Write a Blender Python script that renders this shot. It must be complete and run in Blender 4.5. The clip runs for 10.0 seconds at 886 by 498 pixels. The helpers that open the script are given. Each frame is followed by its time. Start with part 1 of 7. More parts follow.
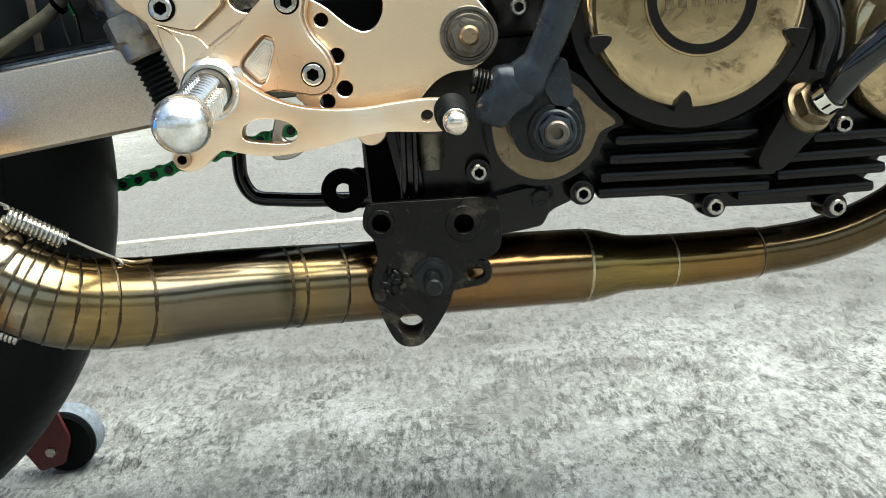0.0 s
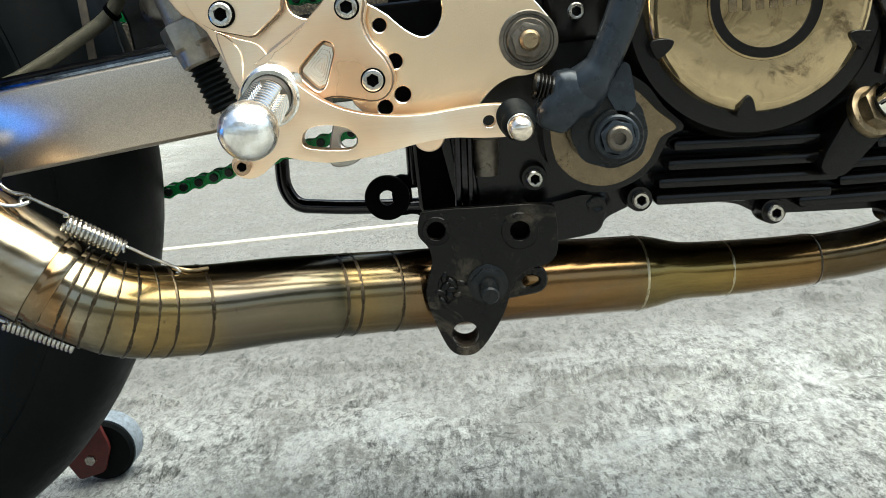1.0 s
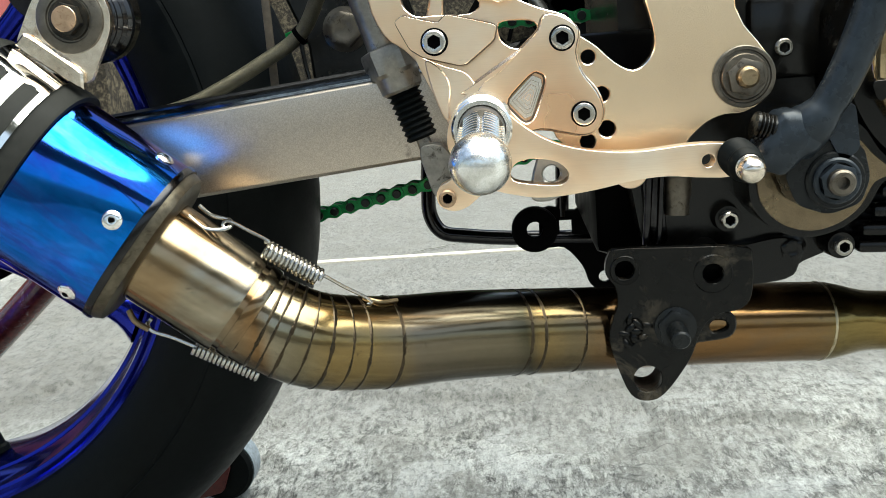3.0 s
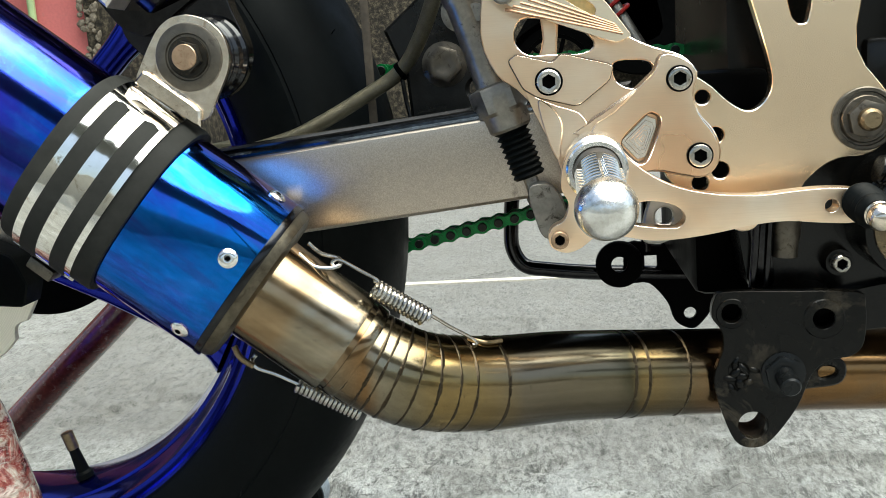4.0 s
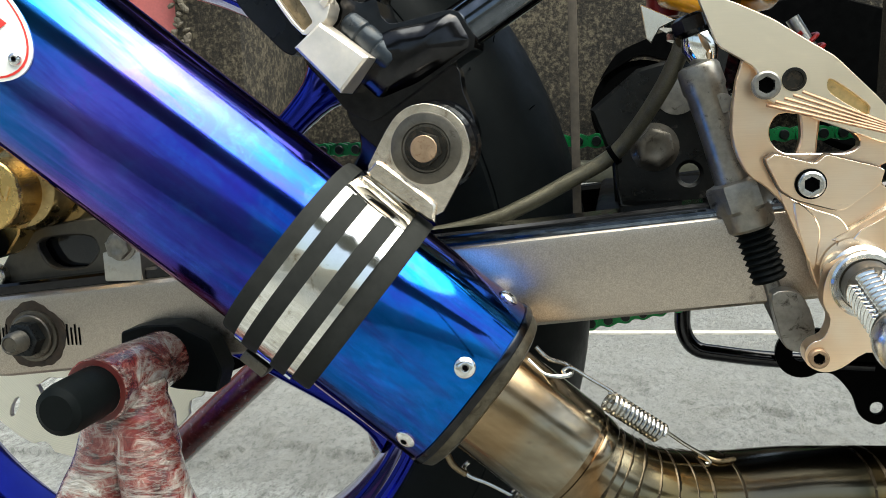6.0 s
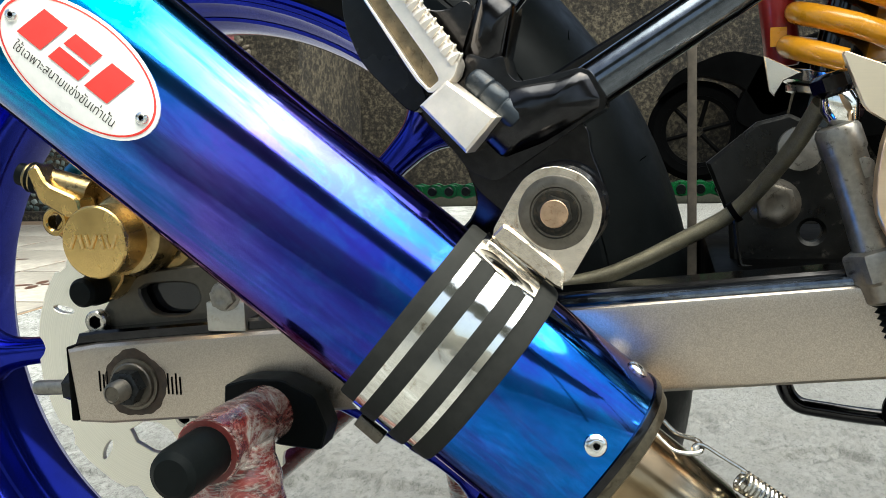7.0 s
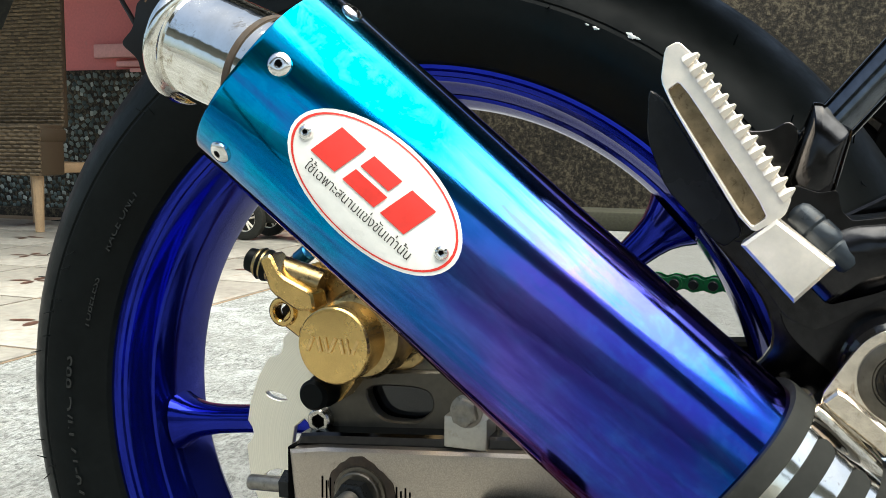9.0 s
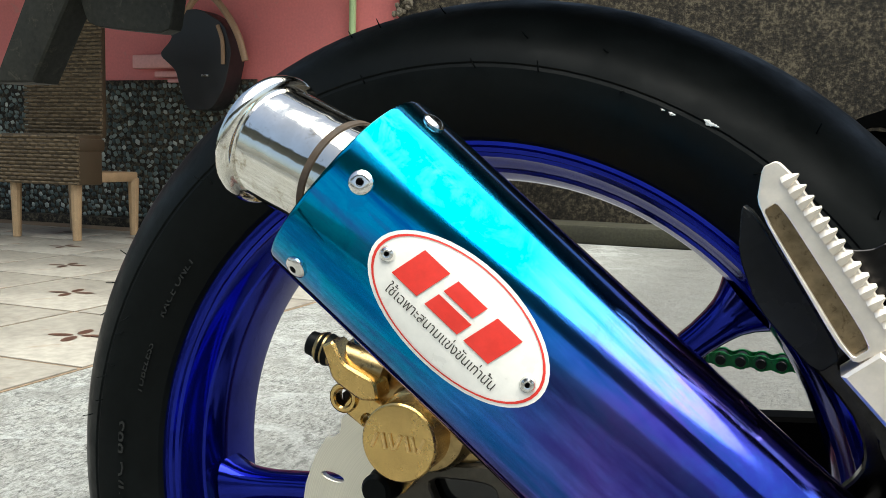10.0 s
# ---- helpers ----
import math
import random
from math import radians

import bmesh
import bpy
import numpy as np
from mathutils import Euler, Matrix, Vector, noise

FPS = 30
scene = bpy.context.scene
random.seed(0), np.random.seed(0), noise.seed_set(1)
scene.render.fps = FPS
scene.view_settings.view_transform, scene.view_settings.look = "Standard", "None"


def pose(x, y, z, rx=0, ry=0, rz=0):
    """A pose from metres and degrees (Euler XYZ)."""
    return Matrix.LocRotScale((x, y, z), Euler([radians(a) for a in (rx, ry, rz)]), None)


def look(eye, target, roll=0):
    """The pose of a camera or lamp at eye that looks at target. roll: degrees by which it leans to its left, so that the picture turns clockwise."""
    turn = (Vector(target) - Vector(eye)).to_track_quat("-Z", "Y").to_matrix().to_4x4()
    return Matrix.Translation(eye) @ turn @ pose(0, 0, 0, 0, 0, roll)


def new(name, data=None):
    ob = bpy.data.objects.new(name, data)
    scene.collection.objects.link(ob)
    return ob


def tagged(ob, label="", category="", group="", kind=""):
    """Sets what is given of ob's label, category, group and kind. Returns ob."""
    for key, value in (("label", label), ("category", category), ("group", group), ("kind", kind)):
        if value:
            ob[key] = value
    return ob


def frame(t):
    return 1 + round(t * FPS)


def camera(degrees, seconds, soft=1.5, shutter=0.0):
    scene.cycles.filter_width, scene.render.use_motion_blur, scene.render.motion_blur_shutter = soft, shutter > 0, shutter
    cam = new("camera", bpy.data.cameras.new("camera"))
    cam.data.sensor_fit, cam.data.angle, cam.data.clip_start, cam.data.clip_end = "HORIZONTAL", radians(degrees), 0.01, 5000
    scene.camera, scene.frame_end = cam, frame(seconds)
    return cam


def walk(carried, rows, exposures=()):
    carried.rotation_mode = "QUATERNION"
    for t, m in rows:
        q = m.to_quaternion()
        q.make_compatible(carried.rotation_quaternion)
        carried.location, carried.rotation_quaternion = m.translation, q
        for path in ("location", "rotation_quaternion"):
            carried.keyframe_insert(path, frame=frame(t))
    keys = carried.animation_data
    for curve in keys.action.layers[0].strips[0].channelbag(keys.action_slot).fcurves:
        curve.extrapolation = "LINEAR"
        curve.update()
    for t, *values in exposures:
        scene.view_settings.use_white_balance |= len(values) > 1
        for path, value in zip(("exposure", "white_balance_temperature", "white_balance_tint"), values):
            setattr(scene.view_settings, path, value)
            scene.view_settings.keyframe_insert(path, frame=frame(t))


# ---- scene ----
cam = camera(51.2, 10.0, 0.9)
METRES, EYE, TILT, LEAN, TURN = 0.4345, 0.4126, -14.276, 5.734, -1.066
ROWS = [
    (0.0, 0.0, 0.0, 0.0, 0.0, 0.0, -0.0),
    (0.5, -0.0253, 0.0095, -0.0026, 0.51, 0.24, 0.06),
    (1.0, -0.0523, 0.0151, 0.0003, 1.07, 0.45, 0.09),
    (1.5, -0.0867, 0.016, 0.005, 1.83, 0.84, -0.21),
    (2.0, -0.131, 0.0156, 0.0106, 2.79, 1.17, -1.01),
    (2.5, -0.1836, 0.0332, 0.011, 3.49, 1.39, -1.75),
    (4.0, -0.3097, 0.0526, 0.0347, 6.84, 2.95, -3.31),
    (4.5, -0.3587, 0.0568, 0.0497, 8.06, 3.47, -3.96),
    (5.0, -0.4048, 0.0659, 0.067, 8.83, 3.95, -4.55),
    (5.5, -0.457, 0.079, 0.0827, 9.61, 4.29, -5.17),
    (7.0, -0.597, 0.1061, 0.1466, 13.42, 5.18, -7.19),
    (7.5, -0.6383, 0.1006, 0.1669, 15.03, 5.46, -8.01),
    (8.0, -0.6889, 0.1076, 0.1915, 16.7, 5.32, -8.78),
    (8.5, -0.7483, 0.1226, 0.2114, 18.4, 4.88, -9.85),
    (9.0, -0.8182, 0.1344, 0.2466, 19.38, 4.92, -10.94),
    (9.5, -0.8686, 0.1367, 0.291, 20.28, 5.27, -11.8),
    (10.0, -0.887, 0.1332, 0.3368, 21.15, 5.01, -11.99),
]
walk(cam, [(t, pose(0, 0, EYE, TILT, LEAN, TURN) @ pose(METRES * x, METRES * y, METRES * z, 90 + pitch, roll, yaw)) for t, x, y, z, yaw, pitch, roll in ROWS], [(0.0, 1.02, 6500, -2), (2.5, 1.0, 6500, -2), (4.5, 0.76, 6500, -1), (5.5, 0.74, 6500, -1), (7.5, 0.95, 6600, 0), (8.5, 0.90, 6600, 0), (10.0, 0.46, 6650, 1)])

# ---- world and light ----
world = bpy.data.worlds.new("sky")
scene.world = world
world.use_nodes = True
wt = world.node_tree
wt.nodes.clear()
sky = wt.nodes.new("ShaderNodeTexSky")
sky.sky_type, sky.sun_disc = "NISHITA", False
SUN_UP, SUN_ROUND = 72.0, 115.0
sky.sun_elevation, sky.sun_rotation = radians(SUN_UP), radians(SUN_ROUND)
sky.air_density, sky.dust_density, sky.ozone_density = 1.0, 5.0, 1.0
bg, wo = wt.nodes.new("ShaderNodeBackground"), wt.nodes.new("ShaderNodeOutputWorld")
bg.inputs[1].default_value = 0.15
wt.links.new(sky.outputs[0], bg.inputs[0])
wt.links.new(bg.outputs[0], wo.inputs[0])
sun = new("sun", bpy.data.lights.new("sun", "SUN"))
sun.data.energy, sun.data.angle, sun.data.color = 5.0, radians(76), (1.0, 0.99, 0.97)
az = radians(SUN_ROUND)
sun.matrix_basis = look(Vector((math.sin(az) * math.cos(radians(SUN_UP)), math.cos(az) * math.cos(radians(SUN_UP)), math.sin(radians(SUN_UP)))) * 20, (0, 0, 0))

# ---- materials ----


class Mat:
    """A procedural surface: a base colour with two scales of variation, gloss and fine relief."""

    def __init__(self, name, color, rough=0.5, metal=0.0, coat=0.0, spec=0.5):
        self.m = bpy.data.materials.new(name)
        self.m.use_nodes = True
        self.t = self.m.node_tree
        self.b = self.t.nodes["Principled BSDF"]
        self.set("Base Color", (*color, 1))
        self.set("Roughness", rough)
        self.set("Metallic", metal)
        self.set("Coat Weight", coat)
        self.set("Coat Roughness", 0.08)
        self.set("Specular IOR Level", spec)
        self.color, self.rough = color, rough
        self.co = self.node("ShaderNodeTexCoord").outputs["Object"]
        self.height = None

    def node(self, kind):
        return self.t.nodes.new(kind)

    def set(self, key, value):
        self.b.inputs[key].default_value = value

    def link(self, a, b):
        self.t.links.new(a, b)

    def mapped(self, scale=(1, 1, 1), rot=(0, 0, 0)):
        n = self.node("ShaderNodeMapping")
        n.inputs["Scale"].default_value = scale
        n.inputs["Rotation"].default_value = [radians(a) for a in rot]
        self.link(self.co, n.inputs["Vector"])
        return n.outputs[0]

    def noise(self, scale, detail=4, rough=0.6, vec=None, distort=0.0):
        n = self.node("ShaderNodeTexNoise")
        n.inputs["Scale"].default_value, n.inputs["Detail"].default_value = scale, detail
        n.inputs["Roughness"].default_value, n.inputs["Distortion"].default_value = rough, distort
        self.link(vec or self.co, n.inputs["Vector"])
        return n.outputs["Fac"]

    def ramp(self, fac, stops):
        n = self.node("ShaderNodeValToRGB")
        el = n.color_ramp.elements
        while len(el) < len(stops):
            el.new(0.5)
        for e, (p, c) in zip(el, stops):
            e.position = p
            e.color = (*c, 1) if len(c) == 3 else c
        self.link(fac, n.inputs[0])
        return n.outputs["Color"]

    def mix(self, fac, a, b, kind="MIX"):
        n = self.node("ShaderNodeMix")
        n.data_type, n.blend_type = "RGBA", kind
        for sock, v in ((n.inputs[0], fac), (n.inputs[6], a), (n.inputs[7], b)):
            if isinstance(v, (int, float)):
                sock.default_value = v
            elif isinstance(v, tuple):
                sock.default_value = (*v, 1)
            else:
                self.link(v, sock)
        return n.outputs[2]

    def math(self, kind, a, b=0.0):
        n = self.node("ShaderNodeMath")
        n.operation = kind
        for sock, v in zip(n.inputs, (a, b)):
            if isinstance(v, (int, float)):
                sock.default_value = v
            else:
                self.link(v, sock)
        return n.outputs[0]

    def base(self, out):
        self.link(out, self.b.inputs["Base Color"])
        return self

    def roughness(self, fac, lo, hi):
        n = self.node("ShaderNodeMapRange")
        n.inputs["To Min"].default_value, n.inputs["To Max"].default_value = lo, hi
        n.inputs["From Min"].default_value, n.inputs["From Max"].default_value = 0.3, 0.7
        self.link(fac, n.inputs[0])
        self.link(n.outputs[0], self.b.inputs["Roughness"])
        return self

    def bump(self, fac, strength, dist):
        n = self.node("ShaderNodeBump")
        n.inputs["Strength"].default_value, n.inputs["Distance"].default_value = strength, dist
        self.link(fac, n.inputs["Height"])
        if self.height is not None:
            self.link(self.height, n.inputs["Normal"])
        self.height = n.outputs[0]
        self.link(self.height, self.b.inputs["Normal"])
        return self


def worn(name, color, rough, metal=0.0, coat=0.0, vary=0.25, big=18, fine=240, relief=0.0002, dirt=None, amount=0.5, spec=0.5):
    """A plain surface with patches, grain and, where dirt is given, stains of that colour."""
    s = Mat(name, color, rough, metal, coat, spec)
    a, b = s.noise(big, 5, 0.65), s.noise(fine, 3, 0.6)
    f = s.math("MULTIPLY", s.math("ADD", a, b), 0.5)
    lo, hi = [c * (1 - vary) for c in color], [min(1, c * (1 + vary)) for c in color]
    out = s.ramp(f, [(0.33, lo), (0.67, hi)])
    if dirt:
        m = s.ramp(s.noise(big * 2.3, 7, 0.72, distort=0.6), [(1 - amount, (0, 0, 0)), (min(1, 1.12 - amount), (1, 1, 1))])
        out = s.mix(m, out, dirt)
    s.base(out).roughness(a, max(0.02, rough * 0.75), min(1, rough * 1.3))
    if relief:
        s.bump(b, 0.35, relief)
    return s.m


def brushed(name, color, rough, stretch=(4, 60, 60), relief=0.00006, vary=0.12, rot=(0, 0, 0)):
    """Machined metal with fine lines."""
    s = Mat(name, color, rough, 1.0)
    a = s.noise(9, 3, 0.5)
    b = s.noise(20, 3, 0.6, s.mapped(stretch, rot))
    f = s.math("MULTIPLY", s.math("ADD", a, b), 0.5)
    s.base(s.ramp(f, [(0.35, [c * (1 - vary) for c in color]), (0.65, [min(1, c * (1 + vary)) for c in color])])).roughness(a, rough * 0.85, rough * 1.15)
    if relief > 0.00002:
        s.bump(b, 0.2, relief)
    return s.m


M = {}
s = Mat("champagne_anodised_aluminium", (0.96, 0.72, 0.52), 0.29, 1.0)
tint = s.noise(10, 4, 0.6)
line = s.noise(20, 3, 0.6, s.mapped((3, 220, 220)))
c = s.ramp(tint, [(0.36, (0.91, 0.58, 0.35)), (0.5, (0.94, 0.68, 0.455)), (0.64, (0.97, 0.80, 0.62))])
c = s.mix(s.ramp(line, [(0.35, (0.16, 0.16, 0.16)), (0.6, (0, 0, 0))]), c, (0.70, 0.50, 0.34))
scr = s.ramp(s.noise(70, 7, 0.8, s.mapped((0.5, 1, 2.5), (0, 35, 0))), [(0.66, (0, 0, 0)), (0.72, (0.5, 0.5, 0.5))])
c = s.mix(scr, c, (0.62, 0.46, 0.34))
s.base(c).roughness(tint, 0.26, 0.34)
M["gold_alu"] = s.m
M["gold_cut"] = brushed("bright_cut_and_toplit_aluminium", (0.95, 0.90, 0.82), 0.22, (40, 40, 10), 0.00001, 0.06)
M["guard"] = brushed("pale_machined_aluminium", (0.95, 0.79, 0.58), 0.3, (3, 220, 220), 0.00001, 0.03)
M["pale_gold"] = brushed("pale_gold_plate", (0.97, 0.73, 0.50), 0.24, (220, 220, 3), 0.00001, 0.07)
M["alu"] = worn("polished_aluminium", (0.82, 0.81, 0.78), 0.16, 1.0, vary=0.12, big=60, dirt=(0.55, 0.5, 0.44), amount=0.42, relief=0.00008)
M["cast_alu"] = worn("cast_aluminium", (0.42, 0.40, 0.365), 0.38, 1.0, vary=0.15, dirt=(0.3, 0.27, 0.22), amount=0.4)
s = Mat("dented_polished_aluminium", (0.86, 0.85, 0.82), 0.27, 1.0)
s.base(s.ramp(s.noise(120, 5, 0.7), [(0.35, (0.6, 0.58, 0.54)), (0.6, (0.92, 0.91, 0.88))])).bump(s.noise(110, 3, 0.6), 0.4, 0.0012).bump(s.noise(420, 3, 0.6), 0.3, 0.0002)
M["dented"] = s.m
M["maroon"] = worn("maroon_tube_under_thin_film", (0.12, 0.022, 0.018), 0.2, 0.0, 0.6, vary=0.45, big=40, dirt=(0.26, 0.16, 0.14), amount=0.43, relief=0.0012)
# darker red: the castor forks' shade is put into it; the collar shares it
M["dark_red"] = worn("dark_red_paint_with_shade", (0.075, 0.010, 0.008), 0.45, vary=0.3, big=60, dirt=(0.03, 0.02, 0.015), amount=0.4)
s = Mat("chrome", (0.86, 0.83, 0.77), 0.08, 1.0)
a = s.noise(30, 5, 0.65)
c = s.ramp(a, [(0.33, (0.76, 0.73, 0.66)), (0.6, (0.90, 0.88, 0.83))])
c = s.mix(s.ramp(s.noise(70, 7, 0.75, distort=0.6), [(0.58, (0, 0, 0)), (0.68, (0.8, 0.8, 0.8))]), c, (0.32, 0.25, 0.16))
s.base(c).roughness(a, 0.05, 0.12).bump(s.noise(70, 2, 0.4), 0.16, 0.0022)
M["chrome"] = s.m
M["steel"] = worn("bare_steel", (0.56, 0.54, 0.50), 0.27, 1.0, vary=0.2, big=50, dirt=(0.24, 0.19, 0.13), amount=0.42)
M["bolt"] = worn("zinc_bolt", (0.46, 0.43, 0.38), 0.25, 1.0, vary=0.2, big=90, dirt=(0.22, 0.18, 0.12), amount=0.42)
M["rusty"] = worn("dulled_bolt", (0.016, 0.0145, 0.0115), 0.38, 0.25, vary=0.4, big=120, dirt=(0.045, 0.034, 0.022), amount=0.48, spec=0.2)
M["black"] = worn("black_gloss_paint", (0.003, 0.003, 0.0035), 0.10, 0.0, 0.0, 0.4, 14, relief=0, dirt=(0.008, 0.007, 0.006), amount=0.26, spec=0.55)
M["black_gloss"] = worn("lacquered_black_steel", (0.034, 0.033, 0.034), 0.17, 1.0, vary=0.3, big=30, relief=0, dirt=(0.03, 0.022, 0.016), amount=0.34)
M["tube_lacquer"] = worn("lacquered_black_tube", (0.10, 0.11, 0.125), 0.12, 1.0, vary=0.3, big=30, relief=0, dirt=(0.03, 0.022, 0.016), amount=0.36)
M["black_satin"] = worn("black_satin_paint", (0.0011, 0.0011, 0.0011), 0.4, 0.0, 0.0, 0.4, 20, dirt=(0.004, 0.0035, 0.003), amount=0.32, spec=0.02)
M["black_case"] = worn("black_engine_paint", (0.0026, 0.0023, 0.0018), 0.22, 0.0, 0.0, 0.4, 30, dirt=(0.016, 0.012, 0.008), amount=0.38, spec=0.28)
M["rubber"] = worn("rubber", (0.0034, 0.0044, 0.0045), 0.45, 0.0, vary=0.3, big=40, dirt=(0.005, 0.0048, 0.0044), amount=0.32, spec=0.08)
M["grey_rubber"] = worn("faded_rubber", (0.019, 0.0193, 0.0175), 0.7, 0.0, vary=0.2, big=60, dirt=(0.014, 0.014, 0.013), amount=0.4, spec=0.12)
M["dark_grey"] = worn("dark_grey_paint", (0.009, 0.010, 0.0105), 0.26, 0.0, 0.0, 0.3, 40, dirt=(0.02, 0.014, 0.009), amount=0.34, spec=0.2)
M["bracket"] = worn("scuffed_black_paint", (0.0028, 0.0027, 0.0023), 0.26, 0.0, 0.0, 0.5, 11, 300, 0.0006, dirt=(0.05, 0.041, 0.029), amount=0.47, spec=0.2)
M["gold_cal"] = worn("gold_anodised_caliper", (0.66, 0.45, 0.17), 0.24, 1.0, vary=0.12, big=40, dirt=(0.35, 0.22, 0.08), amount=0.36)
M["bronze_cover"] = worn("smoked_bronze_cover", (0.42, 0.32, 0.175), 0.10, 0.9, 0.5, 0.2, 20, fine=60, relief=0.0006, dirt=(0.15, 0.105, 0.05), amount=0.47)
M["tarnished"] = worn("tarnished_chrome", (0.80, 0.70, 0.58), 0.2, 1.0, vary=0.2, big=60, dirt=(0.30, 0.19, 0.11), amount=0.42, relief=0.0004)
M["dull_brass"] = worn("tarnished_brass", (0.25, 0.19, 0.115), 0.4, 1.0, vary=0.25, big=120, dirt=(0.12, 0.085, 0.05), amount=0.45)
M["lever_grey"] = worn("blue_grey_forging", (0.018, 0.023, 0.029), 0.28, 0.3, 0.0, 0.35, 50, dirt=(0.03, 0.022, 0.015), amount=0.36, spec=0.3)
M["kick_bronze"] = worn("dark_bronze_cover", (0.18, 0.135, 0.08), 0.24, 0.9, 0.2, 0.25, 40, dirt=(0.05, 0.035, 0.02), amount=0.45)
M["washer_steel"] = worn("dulled_steel_washer", (0.12, 0.105, 0.085), 0.36, 0.85, vary=0.25, big=90, dirt=(0.05, 0.04, 0.03), amount=0.45)
M["copper_face"] = worn("coppery_bolt_face", (0.40, 0.27, 0.17), 0.42, 0.8, vary=0.25, big=140, dirt=(0.25, 0.14, 0.08), amount=0.45)
M["grimy_gold"] = worn("grimy_gold_casting", (0.36, 0.26, 0.12), 0.3, 1.0, vary=0.3, big=50, dirt=(0.07, 0.055, 0.035), amount=0.47)
M["blue_fitting"] = worn("blue_anodised_fitting", (0.01, 0.09, 0.20), 0.3, 0.8, vary=0.2, big=80)
M["groove"] = worn("shaded_copper_groove", (0.42, 0.25, 0.16), 0.35, 1.0, vary=0.25, big=60, relief=0)
M["cap_steel"] = worn("dull_cap_steel", (0.10, 0.085, 0.06), 0.35, 0.9, vary=0.4, big=60, dirt=(0.04, 0.03, 0.02), amount=0.45)
M["brass"] = worn("brass", (0.72, 0.50, 0.22), 0.3, 1.0, vary=0.2, big=60, dirt=(0.3, 0.2, 0.1), amount=0.4)
M["green"] = worn("green_chain_plate", (0.012, 0.30, 0.07), 0.38, 0.25, 0.1, 0.3, 90, dirt=(0.01, 0.012, 0.01), amount=0.46)
M["pin"] = worn("chain_pin", (0.006, 0.010, 0.007), 0.4, 0.2, vary=0.3, big=100)
M["spring"] = worn("spring_steel", (0.5, 0.48, 0.44), 0.2, 1.0, vary=0.2, big=100, dirt=(0.25, 0.2, 0.15), amount=0.4)
M["white_plate"] = worn("white_enamel", (0.83, 0.81, 0.76), 0.3, 0.0, 0.3, 0.05, 60, relief=0)
M["red_print"] = worn("red_print", (0.66, 0.035, 0.025), 0.35, 0.0, 0.2, 0.12, 90, relief=0)
M["black_print"] = worn("black_print", (0.04, 0.035, 0.03), 0.4, relief=0)
M["yellow"] = worn("yellow_spring_paint", (0.78, 0.33, 0.015), 0.3, 0.0, 0.4, 0.12, 40, dirt=(0.35, 0.16, 0.02), amount=0.34)
M["red_paint"] = worn("red_paint", (0.30, 0.012, 0.010), 0.38, 0.0, 0.2, 0.25, 40)
M["hose"] = worn("braided_hose", (0.17, 0.15, 0.10), 0.42, 0.6, vary=0.3, big=200, fine=1500, relief=0.0008)
M["castor"] = worn("pale_blue_grey_castor_tread", (0.19, 0.22, 0.25), 0.5, vary=0.4, big=60)
M["wood"] = worn("pale_wood", (0.36, 0.24, 0.13), 0.55, vary=0.25, big=20)
M["pink"] = worn("pink_wall_paint", (0.62, 0.17, 0.16), 0.6, vary=0.12, big=3, fine=60, dirt=(0.5, 0.2, 0.18), amount=0.4)
M["pink_trim"] = worn("pale_pink_trim", (0.75, 0.36, 0.33), 0.6, vary=0.12, big=3, fine=60)
M["leather"] = worn("black_leather", (0.012, 0.012, 0.013), 0.45, vary=0.3, big=20)
M["cylinder"] = worn("grey_cast_body", (0.22, 0.205, 0.18), 0.36, 0.8, vary=0.25, big=60, dirt=(0.04, 0.033, 0.025), amount=0.43)
M["satin_alu"] = worn("satin_aluminium", (0.88, 0.80, 0.70), 0.5, 1.0, vary=0.08, big=40, relief=0.00005)
M["gusset"] = worn("greasy_black_steel", (0.004, 0.004, 0.0036), 0.3, 0.0, vary=0.5, big=50, relief=0.0006, dirt=(0.05, 0.045, 0.038), amount=0.40, spec=0.3)
M["carrier"] = worn("scraped_grey_plate", (0.075, 0.068, 0.056), 0.4, 0.75, vary=0.2, big=34, relief=0.0002, dirt=(0.008, 0.008, 0.008), amount=0.37)
# Lettering is paler than the tyre: light on its relief put into the colour.
M["rubber_letter"] = worn("lit_lettering_rubber", (0.013, 0.014, 0.0135), 0.45, relief=0, spec=0.2)
# Blue-grey of the rail lip is a sky reflection put into the colour.
M["rail"] = worn("worn_sky_tinted_lacquer", (0.17, 0.20, 0.25), 0.16, 1.0, vary=0.4, big=60, relief=0, dirt=(0.03, 0.026, 0.022), amount=0.44)
M["rust"] = worn("rust_stain", (0.045, 0.030, 0.019), 0.8, 0.0, vary=0.5, big=160, relief=0.0005)
M["brown_strap"] = worn("brown_webbing", (0.10, 0.08, 0.058), 0.7, vary=0.3, big=60)
M["tan"] = worn("tan_strap", (0.30, 0.18, 0.10), 0.5, vary=0.2, big=20)

# brake disc: turned rings about the axle
s = Mat("brake_disc_steel", (0.66, 0.62, 0.52), 0.3, 1.0)
n = s.node("ShaderNodeVectorMath")
n.operation = "SUBTRACT"
n.inputs[1].default_value = (-0.5537, 0, 0.3535)
s.link(s.co, n.inputs[0])
sep = s.node("ShaderNodeSeparateXYZ")
s.link(n.outputs[0], sep.inputs[0])
rr = s.math("SQRT", s.math("ADD", s.math("MULTIPLY", sep.outputs[0], sep.outputs[0]), s.math("MULTIPLY", sep.outputs[2], sep.outputs[2])))
ring = s.node("ShaderNodeTexNoise")
ring.noise_dimensions = "1D"
ring.inputs["Scale"].default_value, ring.inputs["Detail"].default_value = 1900, 5
s.link(rr, ring.inputs["W"])
